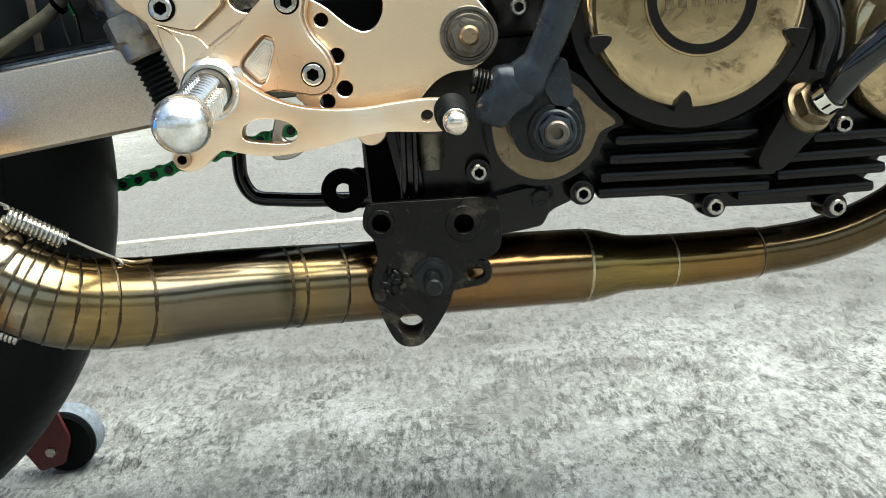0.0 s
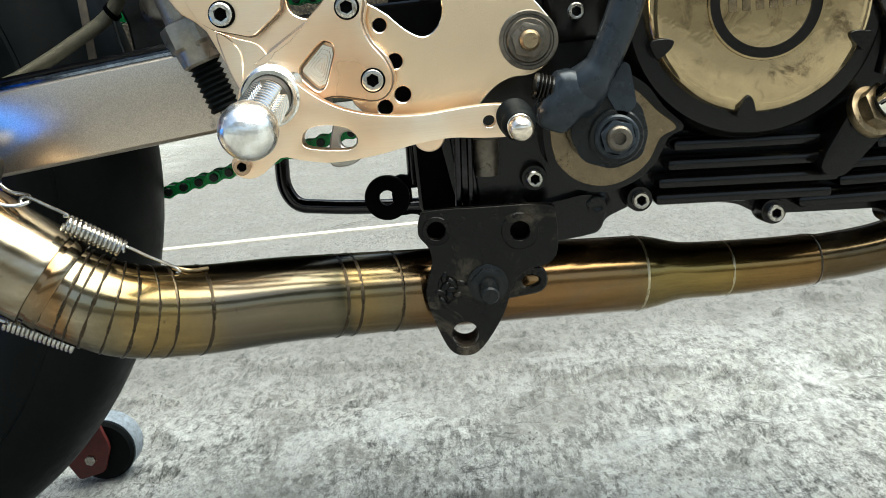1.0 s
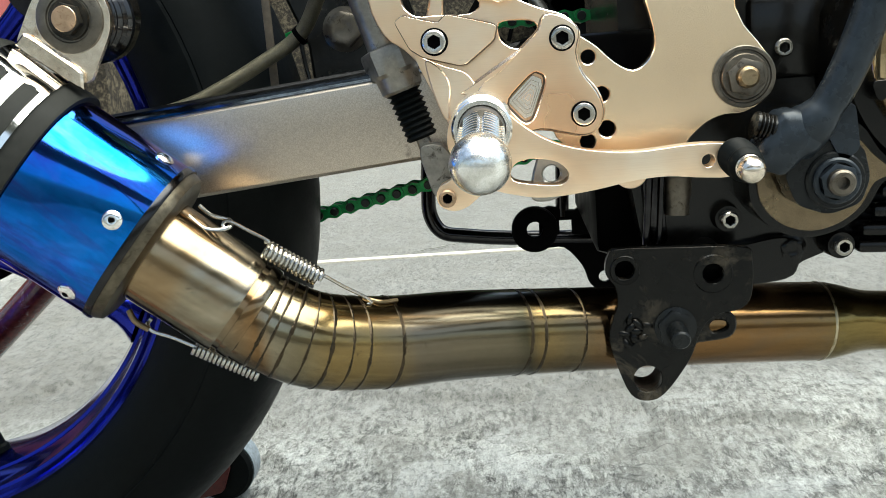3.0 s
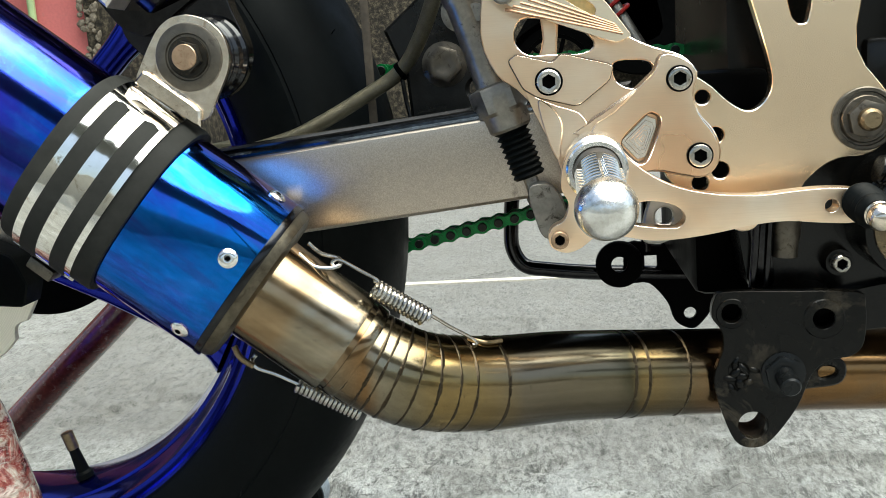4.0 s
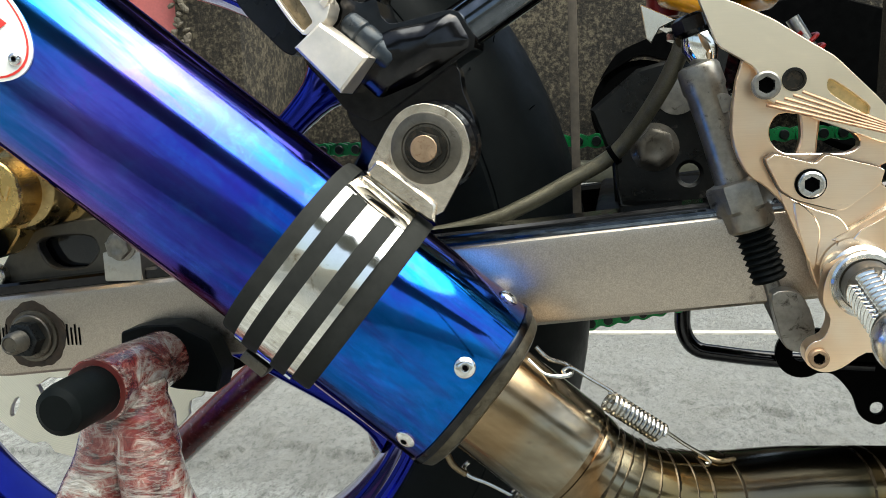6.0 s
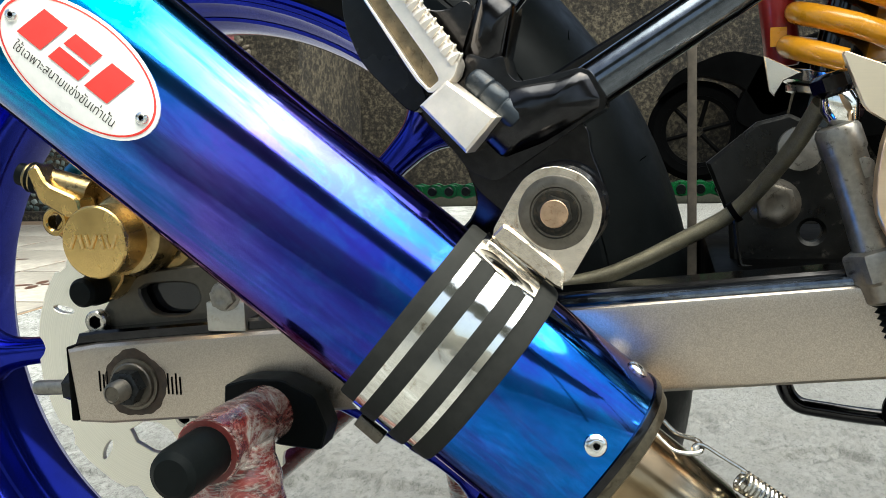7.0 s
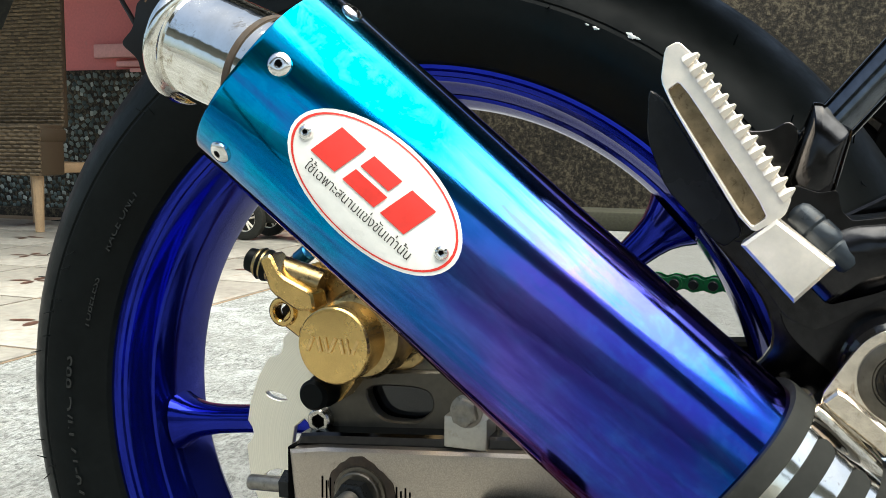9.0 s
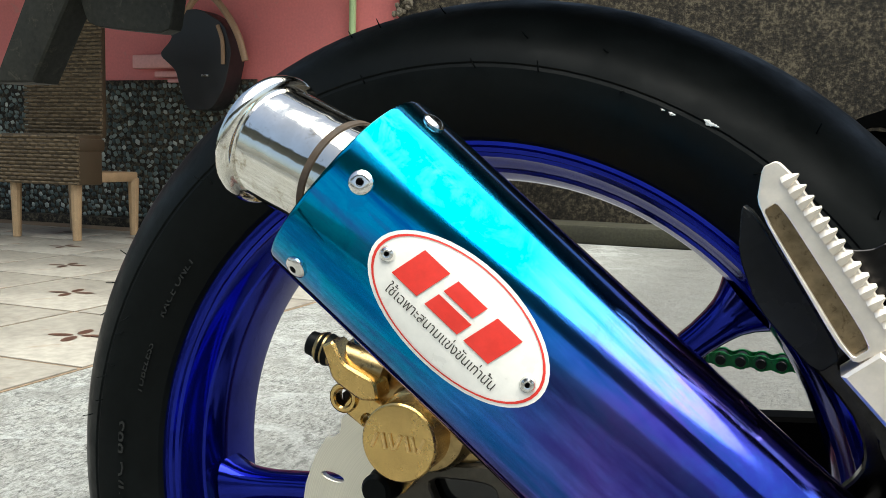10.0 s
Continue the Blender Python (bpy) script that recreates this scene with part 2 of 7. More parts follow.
s.base(s.ramp(ring.outputs["Fac"], [(0.3, (0.80, 0.75, 0.63)), (0.7, (0.93, 0.88, 0.76))])).roughness(ring.outputs["Fac"], 0.45, 0.6)
s.bump(ring.outputs["Fac"], 0.15, 0.00005)
M["disc"] = s.m

# swingarm: silver-grey powder coat with metal flake
s = Mat("silver_grey_paint", (0.25, 0.235, 0.225), 0.3, 0.9, 0.15)
fl, pa = s.noise(1900, 3, 0.6), s.noise(9, 5, 0.6)
c = s.ramp(fl, [(0.36, (0.36, 0.31, 0.255)), (0.66, (0.54, 0.46, 0.38))])
c = s.mix(s.ramp(s.noise(700, 4, 0.75), [(0.66, (0, 0, 0)), (0.74, (0.5, 0.5, 0.5))]), c, (0.07, 0.06, 0.05))
c = s.mix(s.ramp(s.noise(30, 7, 0.75), [(0.62, (0, 0, 0)), (0.74, (1, 1, 1))]), c, (0.10, 0.085, 0.07))
c = s.mix(s.ramp(pa, [(0.4, (0, 0, 0)), (0.75, (0.5, 0.5, 0.5))]), c, (0.36, 0.31, 0.26))
s.base(c).roughness(pa, 0.28, 0.4).bump(fl, 0.25, 0.00012)
M["swing"] = s.m

# blue candy paint of the wheel
s = Mat("blue_candy_paint", (0.02, 0.035, 0.42), 0.2, 0.9, 0.10)
a, b = s.noise(12, 5), s.noise(900, 2)
c = s.ramp(a, [(0.3, (0.004, 0.008, 0.17)), (0.7, (0.010, 0.022, 0.34))])
c = s.mix(s.ramp(s.noise(60, 8, 0.8), [(0.68, (0, 0, 0)), (0.74, (1, 1, 1))]), c, (0.02, 0.02, 0.09))
s.base(c).roughness(a, 0.07, 0.14).bump(b, 0.06, 0.0001)
M["blue"] = s.m

# heat-blued titanium of the silencer: the tint runs along its axis, with painted reflections
AX = Vector((-0.7605, -0.0886, 0.6432)).normalized()
AXP = Vector((-0.4005, 0.4525, 0.4412))
AX0 = AXP - AX * AXP.dot(AX)


def along(mat, lo, hi):
    d = mat.node("ShaderNodeVectorMath")
    d.operation = "DOT_PRODUCT"
    d.inputs[1].default_value = AX
    mat.link(mat.co, d.inputs[0])
    r = mat.node("ShaderNodeMapRange")
    r.inputs["From Min"].default_value, r.inputs["From Max"].default_value = lo, hi
    mat.link(d.outputs["Value"], r.inputs[0])
    return r.outputs[0]


def axis_coords(mat, stretch):
    """Coordinates along and across the silencer's axis, the first one stretched."""
    u, v, a = AX.cross(Vector((0, 1, 0))).normalized(), Vector((0, 1, 0)), AX
    c = mat.node("ShaderNodeCombineXYZ")
    for k, d in enumerate((a * stretch, u, v)):
        n = mat.node("ShaderNodeVectorMath")
        n.operation = "DOT_PRODUCT"
        n.inputs[1].default_value = d
        mat.link(mat.co, n.inputs[0])
        mat.link(n.outputs["Value"], c.inputs[k])
    return c.outputs[0]


s = Mat("heat_blued_titanium", (0.1, 0.2, 0.8), 0.12, 1.0)
p = along(s, 0.39, 0.745)
w = s.noise(16, 4, 0.6, axis_coords(s, 0.45))
f = s.math("ADD", p, s.math("MULTIPLY", s.math("SUBTRACT", w, 0.5), 0.32))
# Lilac at 0.57 is heat tint plus highlight put into the colour.
c = s.ramp(f, [(0.0, (0.012, 0.15, 0.55)), (0.2, (0.012, 0.12, 0.52)), (0.34, (0.012, 0.048, 0.33)), (0.44, (0.04, 0.065, 0.44)), (0.57, (0.12, 0.10, 0.52)), (0.67, (0.045, 0.15, 0.55)), (0.78, (0.003, 0.30, 0.60)), (1.0, (0.003, 0.36, 0.56))])
pat = s.ramp(s.noise(34, 5, 0.65, axis_coords(s, 0.35), 0.6), [(0.5, (0, 0, 0)), (0.66, (0.6, 0.6, 0.6))])
c = s.mix(s.math("MULTIPLY", pat, s.ramp(p, [(0.45, (1, 1, 1)), (0.7, (0.1, 0.1, 0.1))])), c, (0.05, 0.03, 0.42))
mot = s.noise(62, 7, 0.72, distort=0.5)
c = s.mix(s.ramp(mot, [(0.5, (0, 0, 0)), (0.66, (0.26, 0.26, 0.26))]), c, (0.05, 0.19, 0.66))
c = s.mix(s.ramp(mot, [(0.36, (0.22, 0.22, 0.22)), (0.48, (0, 0, 0))]), c, (0.03, 0.03, 0.30))
spk = s.ramp(s.noise(150, 6, 0.8), [(0.66, (0, 0, 0)), (0.72, (0.5, 0.5, 0.5))])
c = s.mix(spk, c, (0.06, 0.2, 0.7))
# Dark and pale streaks put the streaked reflections into the colour.
lines = s.noise(70, 5, 0.62, axis_coords(s, 0.10), 0.3)
c = s.mix(s.ramp(lines, [(0.52, (0, 0, 0)), (0.66, (0.55, 0.55, 0.55))]), c, (0.045, 0.022, 0.25))
c = s.mix(s.ramp(lines, [(0.34, (0.75, 0.75, 0.75)), (0.48, (0, 0, 0))]), c, (0.002, 0.10, 0.36))
s.set("Specular Tint", (1.0, 0.66, 0.62, 1))
s.base(c).roughness(w, 0.06, 0.15)
s.bump(lines, 0.10, 0.0007).bump(s.noise(34, 3), 0.05, 0.0006)
M["blued"] = s.m

# heat-tinted header pipe: straw, bronze and grey zones follow each other along it
s = Mat("heat_tinted_steel", (0.5, 0.42, 0.3), 0.16, 1.0)
px = s.node("ShaderNodeSeparateXYZ")
s.link(s.co, px.inputs[0])
wav = s.noise(14, 4, 0.6, s.mapped((1.0, 0.5, 0.5)))
fx = s.math("ADD", s.math("MULTIPLY", s.math("ADD", px.outputs[0], 0.30), 1 / 0.66), s.math("MULTIPLY", s.math("SUBTRACT", wav, 0.5), 0.05))
TINT = ((-0.25, (0.192, 0.157, 0.105)), (-0.228, (0.217, 0.125, 0.055)), (-0.219, (0.243, 0.210, 0.149)), (-0.207, (0.188, 0.155, 0.093)), (-0.192, (0.231, 0.162, 0.068)), (-0.174, (0.222, 0.158, 0.068)), (-0.160, (0.146, 0.122, 0.088)), (-0.105, (0.136, 0.115, 0.076)), (-0.094, (0.064, 0.057, 0.035)), (-0.085, (0.205, 0.142, 0.061)), (-0.066, (0.146, 0.115, 0.066)), (-0.040, (0.197, 0.104, 0.043)), (0.050, (0.203, 0.116, 0.048)), (0.087, (0.181, 0.117, 0.050)), (0.094, (0.182, 0.136, 0.051)), (0.148, (0.223, 0.153, 0.050)), (0.158, (0.187, 0.118, 0.042)), (0.214, (0.180, 0.106, 0.040)), (0.222, (0.101, 0.070, 0.035)), (0.360, (0.078, 0.056, 0.032)))
c = s.ramp(fx, [((x + 0.30) / 0.66, rgb) for x, rgb in TINT])
c = s.mix(s.ramp(s.noise(90, 6, 0.75, s.mapped((1.6, 1, 1))), [(0.6, (0, 0, 0)), (0.74, (0.45, 0.45, 0.45))]), c, (0.20, 0.15, 0.09))
c = s.mix(s.ramp(s.noise(260, 5, 0.8), [(0.64, (0, 0, 0)), (0.69, (0.7, 0.7, 0.7))]), c, (0.03, 0.024, 0.016))
sm = s.noise(24, 6, 0.7, s.mapped((0.5, 1.4, 1.4), (0, 10, 0)), 0.4)
c = s.mix(s.ramp(sm, [(0.52, (0, 0, 0)), (0.70, (0.5, 0.5, 0.5))]), c, (0.13, 0.11, 0.08))
s.base(c).roughness(sm, 0.11, 0.20).bump(s.noise(70, 4, 0.6), 0.14, 0.0006)
M["pipe"] = s.m
M["weld"] = worn("weld_bead", (0.060, 0.046, 0.030), 0.3, 1.0, vary=0.6, big=120, fine=900, relief=0.0006)
M["weld_bright"] = worn("bright_weld_bead", (0.42, 0.36, 0.24), 0.3, 1.0, vary=0.4, big=120, fine=900, relief=0.0006)
s = Mat("scratched_steel_collar", (0.4, 0.36, 0.28), 0.16, 1.0)
a = s.noise(22, 5, 0.65, s.mapped((0.5, 1.5, 1.5), (0, 40, 0)), 0.3)
c = s.ramp(a, [(0.34, (0.20, 0.165, 0.11)), (0.5, (0.31, 0.27, 0.20)), (0.66, (0.40, 0.37, 0.30))])
c = s.mix(s.ramp(s.noise(230, 6, 0.8, s.mapped((0.5, 1.5, 1.5), (0, 40, 0))), [(0.62, (0, 0, 0)), (0.66, (0.85, 0.85, 0.85))]), c, (0.03, 0.024, 0.016))
c = s.mix(s.ramp(s.noise(30, 5, 0.7, distort=0.5), [(0.56, (0, 0, 0)), (0.72, (0.5, 0.5, 0.5))]), c, (0.28, 0.18, 0.09))
c = s.mix(s.ramp(along(s, 0.34, 0.396), [(0.40, (0, 0, 0)), (0.56, (0.75, 0.75, 0.75))]), c, s.mix(a, (0.20, 0.12, 0.055), (0.36, 0.25, 0.13)))
s.base(c).roughness(a, 0.12, 0.24).bump(s.noise(45, 3, 0.6), 0.12, 0.0006)
M["collar"] = s.m

# red tube wound in clear film
s = Mat("red_tube_in_clear_film", (0.4, 0.08, 0.06), 0.2, 0.0, 1.0)
a = s.noise(34, 6, 0.72, s.mapped((0.7, 1, 1.5), (20, 30, 0)), 1.2)
c = s.ramp(a, [(0.36, (0.06, 0.006, 0.005)), (0.46, (0.21, 0.022, 0.017)), (0.52, (0.36, 0.15, 0.12)), (0.58, (0.55, 0.45, 0.38)), (0.66, (0.74, 0.69, 0.62))])


def crease(scale, stretch, turn, hi):
    """Thin bright folds of the film."""
    n = s.math("ABSOLUTE", s.math("SUBTRACT", s.noise(scale, 4, 0.65, s.mapped(stretch, turn), 0.2), 0.5))
    return s.ramp(n, [(0.0, (1, 1, 1)), (hi, (0, 0, 0))])


def strand(scale, stretch, turn, lo, hi):
    """Milky folds that run round the tube."""
    return s.ramp(s.noise(scale, 5, 0.7, s.mapped(stretch, turn), 0.5), [(lo, (0, 0, 0)), (hi, (1, 1, 1))])


f1, f2, f3 = strand(60, (0.35, 0.9, 2.4), (0, 24, 0), 0.52, 0.62), strand(75, (0.4, 0.9, 2.6), (0, -18, 10), 0.54, 0.64), crease(46, (0.25, 0.8, 2.2), (0, 28, 10), 0.014)
for f, k in ((f1, 0.6), (f2, 0.48), (f3, 0.3)):
    c = s.mix(s.math("MULTIPLY", f, k), c, (0.72, 0.66, 0.58))
s.base(c).roughness(a, 0.08, 0.22).bump(a, 0.9, 0.006).bump(f1, 0.7, 0.0016).bump(f2, 0.7, 0.0016)
M["wrapped"] = s.m

# ground: rough brushed concrete
s = Mat("rough_concrete", (0.5, 0.5, 0.47), 0.85)
big, mid = s.noise(1.7, 5, 0.6), s.noise(14, 7, 0.72, s.mapped((1, 0.6, 1)), 0.5)
fine = s.noise(480, 5, 0.75, s.mapped((1.2, 0.5, 1)))


def veins(scale, stretch, turn, lo, hi, distort=0.6):
    """Thin dark broken lines."""
    n = s.math("ABSOLUTE", s.math("SUBTRACT", s.noise(scale, 3, 0.6, s.mapped(stretch, (0, 0, turn)), distort), 0.5))
    return s.ramp(n, [(lo, (0, 0, 0)), (hi, (1, 1, 1))])


def strokes_of(scale, stretch, turn, lo, hi, dark):
    """Short broken broom strokes."""
    return s.ramp(s.noise(scale, 6, 0.76, s.mapped(stretch, (0, 0, turn)), 0.35), [(lo, (dark, dark, dark)), (hi, (1, 1, 1))])


v1 = strokes_of(64, (1.4, 0.6, 1), 38, 0.41, 0.49, 0.36)
v2 = strokes_of(76, (1.8, 0.45, 1), -10, 0.41, 0.49, 0.36)
pits = s.ramp(s.noise(150, 6, 0.78, s.mapped((1.2, 0.6, 1), (0, 0, 10)), 0.3), [(0.40, (0.25, 0.25, 0.24)), (0.455, (1, 1, 1))])
zone = s.ramp(s.noise(5.0, 5, 0.65, distort=0.9), [(0.42, (0.2, 0.2, 0.2)), (0.55, (1, 1, 1))])
zone2 = s.ramp(s.noise(6.1, 4, 0.6, s.mapped((1, 1.6, 1), (0, 0, 25)), 0.7), [(0.45, (1, 1, 1)), (0.58, (0.2, 0.2, 0.2))])
v3 = veins(9, (0.7, 1.3, 1), 10, 0.0, 0.010)
c = s.ramp(fine, [(0.38, (0.30, 0.306, 0.291)), (0.56, (0.505, 0.514, 0.490))])
c = s.mix(s.ramp(mid, [(0.36, (0.6, 0.6, 0.6)), (0.52, (0, 0, 0))]), c, (0.31, 0.314, 0.292))
grit = s.noise(95, 7, 0.8, s.mapped((1.1, 0.65, 1)))
c = s.mix(0.85, c, s.ramp(grit, [(0.42, (0.55, 0.55, 0.54)), (0.52, (1, 1, 1))]), "MULTIPLY")
c = s.mix(zone, c, v1, "MULTIPLY")
c = s.mix(zone2, c, v2, "MULTIPLY")
c = s.mix(s.ramp(s.noise(11, 5, 0.7, distort=0.8), [(0.42, (0.35, 0.35, 0.35)), (0.58, (0.95, 0.95, 0.95))]), c, pits, "MULTIPLY")
patch = s.noise(3.6, 6, 0.68, s.mapped((1, 1.2, 1), (0, 0, 15)), 1.0)
c = s.mix(s.ramp(patch, [(0.52, (0, 0, 0)), (0.60, (0.6, 0.6, 0.6))]), c, (0.20, 0.20, 0.182))
c = s.mix(s.ramp(patch, [(0.38, (0.55, 0.55, 0.55)), (0.45, (0, 0, 0))]), c, (0.54, 0.558, 0.55))
c = s.mix(s.ramp(mid, [(0.45, (0, 0, 0)), (0.6, (0.7, 0.7, 0.7))]), c, s.mix(1.0, c, v3, "MULTIPLY"))
c = s.mix(s.ramp(big, [(0.45, (0, 0, 0)), (0.7, (0.35, 0.35, 0.35))]), c, (0.29, 0.284, 0.26))
lump = s.noise(5.5, 3, 0.5, distort=0.8)
scour = s.noise(8.5, 7, 0.72, s.mapped((1, 0.6, 1), (0, 0, 30)), 1.3)
c = s.mix(s.ramp(scour, [(0.55, (0, 0, 0)), (0.61, (0.7, 0.7, 0.7))]), c, s.mix(1.0, s.mix(0.9, (0.38, 0.38, 0.352), v1, "MULTIPLY"), pits, "MULTIPLY"))
c = s.mix(s.ramp(scour, [(0.36, (0.6, 0.6, 0.6)), (0.43, (0, 0, 0))]), c, s.mix(0.5, (0.50, 0.512, 0.50), pits, "MULTIPLY"))
sy = s.node("ShaderNodeSeparateXYZ")
s.link(s.co, sy.inputs[0])
slab = s.ramp(s.math("ADD", s.math("MULTIPLY", sy.outputs[1], 0.5), s.math("MULTIPLY", s.math("SUBTRACT", big, 0.5), 0.25)), [(0.47, (0, 0, 0)), (0.60, (1, 1, 1))])
smooth_slab = s.mix(s.ramp(mid, [(0.4, (0, 0, 0)), (0.65, (0.8, 0.8, 0.8))]), s.mix(0.45, (0.185, 0.185, 0.175), v1, "MULTIPLY"), (0.15, 0.147, 0.134))
smooth_slab = s.mix(0.4, smooth_slab, pits, "MULTIPLY")
c = s.mix(s.math("MULTIPLY", slab, s.ramp(s.math("ADD", s.math("MULTIPLY", sy.outputs[0], 0.25), 0.5), [(0.10, (0, 0, 0)), (0.26, (1, 1, 1))])), c, smooth_slab)
s.base(c).bump(lump, 0.3, 0.012).bump(scour, 0.7, 0.014).bump(mid, 0.7, 0.010).bump(s.math("MULTIPLY", v1, zone), 0.6, 0.003).bump(s.math("MULTIPLY", v2, zone2), 0.6, 0.003).bump(grit, 0.9, 0.008).bump(pits, 0.6, 0.002)
M["ground"] = s.m

# stained plaster of the yard wall
s = Mat("stained_cement_wall", (0.2, 0.18, 0.14), 0.9)
a, b = s.noise(3.2, 8, 0.75), s.noise(30, 7, 0.8)
f = s.math("ADD", s.math("MULTIPLY", a, 0.3), s.math("MULTIPLY", b, 0.7))
s.base(s.ramp(f, [(0.43, (0.007, 0.0055, 0.0035)), (0.5, (0.03, 0.023, 0.014)), (0.58, (0.14, 0.115, 0.075))])).bump(b, 0.9, 0.02)
M["wall"] = s.m
M["cement"] = worn("pale_cream_plaster", (0.50, 0.475, 0.41), 0.9, vary=0.15, big=1.5, fine=40, relief=0.002, dirt=(0.30, 0.28, 0.23), amount=0.42)
# brown for the seam lines: shade put into the colour
M["seam"] = worn("brown_seam_shade", (0.10, 0.07, 0.045), 0.6, vary=0.5, big=140, relief=0)
M["pale_green"] = worn("pale_green_plastic", (0.42, 0.55, 0.27), 0.45, vary=0.15, big=8)
M["rubble"] = worn("brown_rubble", (0.16, 0.135, 0.10), 0.9, vary=0.5, big=20, fine=120, relief=0.002)
M["moss"] = worn("mossy_cement", (0.032, 0.031, 0.018), 0.9, vary=0.5, big=6, fine=60, relief=0.006)
M["tile_floor"] = worn("worn_floor_tiles", (0.26, 0.243, 0.21), 0.45, vary=0.35, big=2.2, fine=30, dirt=(0.20, 0.12, 0.07), amount=0.40, relief=0.001)
M["joint"] = worn("brown_tile_joint", (0.22, 0.155, 0.10), 0.8, vary=0.4, big=3, fine=40, relief=0.002)
M["motif"] = worn("dark_brown_tile_print", (0.065, 0.03, 0.02), 0.4, vary=0.4, big=30)
M["vinyl"] = worn("black_seat_vinyl", (0.006, 0.006, 0.006), 0.5, vary=0.3, big=60, spec=0.2)
M["dusty"] = worn("dusty_black_plastic", (0.022, 0.022, 0.018), 0.65, vary=0.4, big=40, dirt=(0.06, 0.055, 0.04), amount=0.42, spec=0.2)
M["paint_line"] = worn("pale_worn_line", (0.38, 0.355, 0.30), 0.8, vary=0.25, big=14, dirt=(0.27, 0.26, 0.235), amount=0.50)
M["roof"] = worn("dark_roof_sheet", (0.05, 0.055, 0.045), 0.6, vary=0.4, big=1.2, fine=9)

# pebbles: grey and white, each its own shade
s = Mat("river_pebble", (0.3, 0.32, 0.3), 0.5)
g = s.node("ShaderNodeNewGeometry")
s.base(s.ramp(g.outputs["Random Per Island"], [(0.0, (0.025, 0.04, 0.038)), (0.45, (0.085, 0.115, 0.105)), (0.8, (0.20, 0.24, 0.215)), (1.0, (0.48, 0.5, 0.45))]))
M["pebble"] = s.m

# wicker
s = Mat("brown_wicker", (0.16, 0.09, 0.045), 0.6)
g = s.node("ShaderNodeNewGeometry")
s.base(s.ramp(g.outputs["Random Per Island"], [(0.0, (0.055, 0.036, 0.017)), (1.0, (0.15, 0.105, 0.055))]))
s.bump(s.noise(200, 3), 0.5, 0.002)
M["wicker"] = s.m

# ---- building helpers ----


def part(name, bm, mat, parent=None, label="", smooth=True, angle=32):
    """One mesh object, built in place, under a thing or a part."""
    bmesh.ops.recalc_face_normals(bm, faces=bm.faces)
    lim = radians(angle)
    for fc in bm.faces:
        fc.smooth = smooth
    for e in bm.edges:
        if len(e.link_faces) == 2 and e.calc_face_angle(0) > lim:
            e.smooth = False
    me = bpy.data.meshes.new(name)
    bm.to_mesh(me)
    bm.free()
    me.materials.append(M[mat])
    # Only upward bevels get the brighter metal: top light put into the colour.
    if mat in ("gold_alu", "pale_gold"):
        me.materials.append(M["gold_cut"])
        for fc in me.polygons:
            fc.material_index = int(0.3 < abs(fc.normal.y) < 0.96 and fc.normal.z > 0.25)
    ob = new(name, me)
    hang(ob, parent)
    return tagged(ob, label)


def hang(ob, parent):
    if parent is not None:
        ob.parent = parent
        if parent.type == "EMPTY":
            ob.matrix_parent_inverse = Matrix.Translation(-parent.location)


def thing(name, at, label, category, group=""):
    e = new(name)
    e.location, e.empty_display_size = at, 0.05
    return tagged(e, label, category, group)


def curve(pts, n=5, closed=True):
    """A Catmull-Rom curve through the points, of any dimension."""
    p = [Vector(q) for q in pts]
    k = len(p)
    out = []
    for i in range(k if closed else k - 1):
        if closed:
            a, b, c, d = p[i - 1], p[i], p[(i + 1) % k], p[(i + 2) % k]
        else:
            a, b, c, d = p[max(0, i - 1)], p[i], p[i + 1], p[min(k - 1, i + 2)]
        for j in range(n):
            t = j / n
            out.append(0.5 * ((2 * b) + (c - a) * t + (2 * a - 5 * b + 4 * c - d) * t * t + (3 * b - a - 3 * c + d) * t ** 3))
    if not closed:
        out.append(p[-1])
    return out


def cut(pts, share=0.25, n=2):
    """Corners cut and rounded."""
    p = [Vector(q) for q in pts]
    for _ in range(n):
        o = []
        for i, a in enumerate(p):
            b = p[(i + 1) % len(p)]
            o += [a.lerp(b, share), a.lerp(b, 1 - share)]
        p = o
    return p


def circle(x, z, r, n=20, start=0.0):
    return [(x + r * math.cos(start + 2 * math.pi * i / n), z + r * math.sin(start + 2 * math.pi * i / n)) for i in range(n)]


def plate(outline, y0, y1, holes=(), bevel=0.0008):
    """A sheet in the upright plane, cut to an outline of (x, z), with holes, from depth y0 to y1."""
    bm = bmesh.new()
    edges = []
    for loop in (outline, *holes):
        vs = [bm.verts.new((q[0], y0, q[1])) for q in loop]
        edges += [bm.edges.new((vs[i], vs[(i + 1) % len(vs)])) for i in range(len(vs))]
    bmesh.ops.triangle_fill(bm, use_beauty=True, edges=edges, normal=(0, -1, 0))
    front = list(bm.faces)
    ext = bmesh.ops.extrude_face_region(bm, geom=front)
    vs = [g for g in ext["geom"] if isinstance(g, bmesh.types.BMVert)]
    bmesh.ops.translate(bm, verts=vs, vec=(0, y1 - y0, 0))
    bmesh.ops.recalc_face_normals(bm, faces=bm.faces)
    if bevel:
        es = [e for e in bm.edges if len(e.link_faces) == 2 and e.calc_face_angle(0) > 1.2 and abs(e.verts[0].co.y - e.verts[1].co.y) < 1e-6]
        bmesh.ops.bevel(bm, geom=es, offset=bevel, segments=1 if bevel < 0.0032 else 3 if bevel < 0.008 else 6, profile=0.55, affect="EDGES", clamp_overlap=True)
    return bm


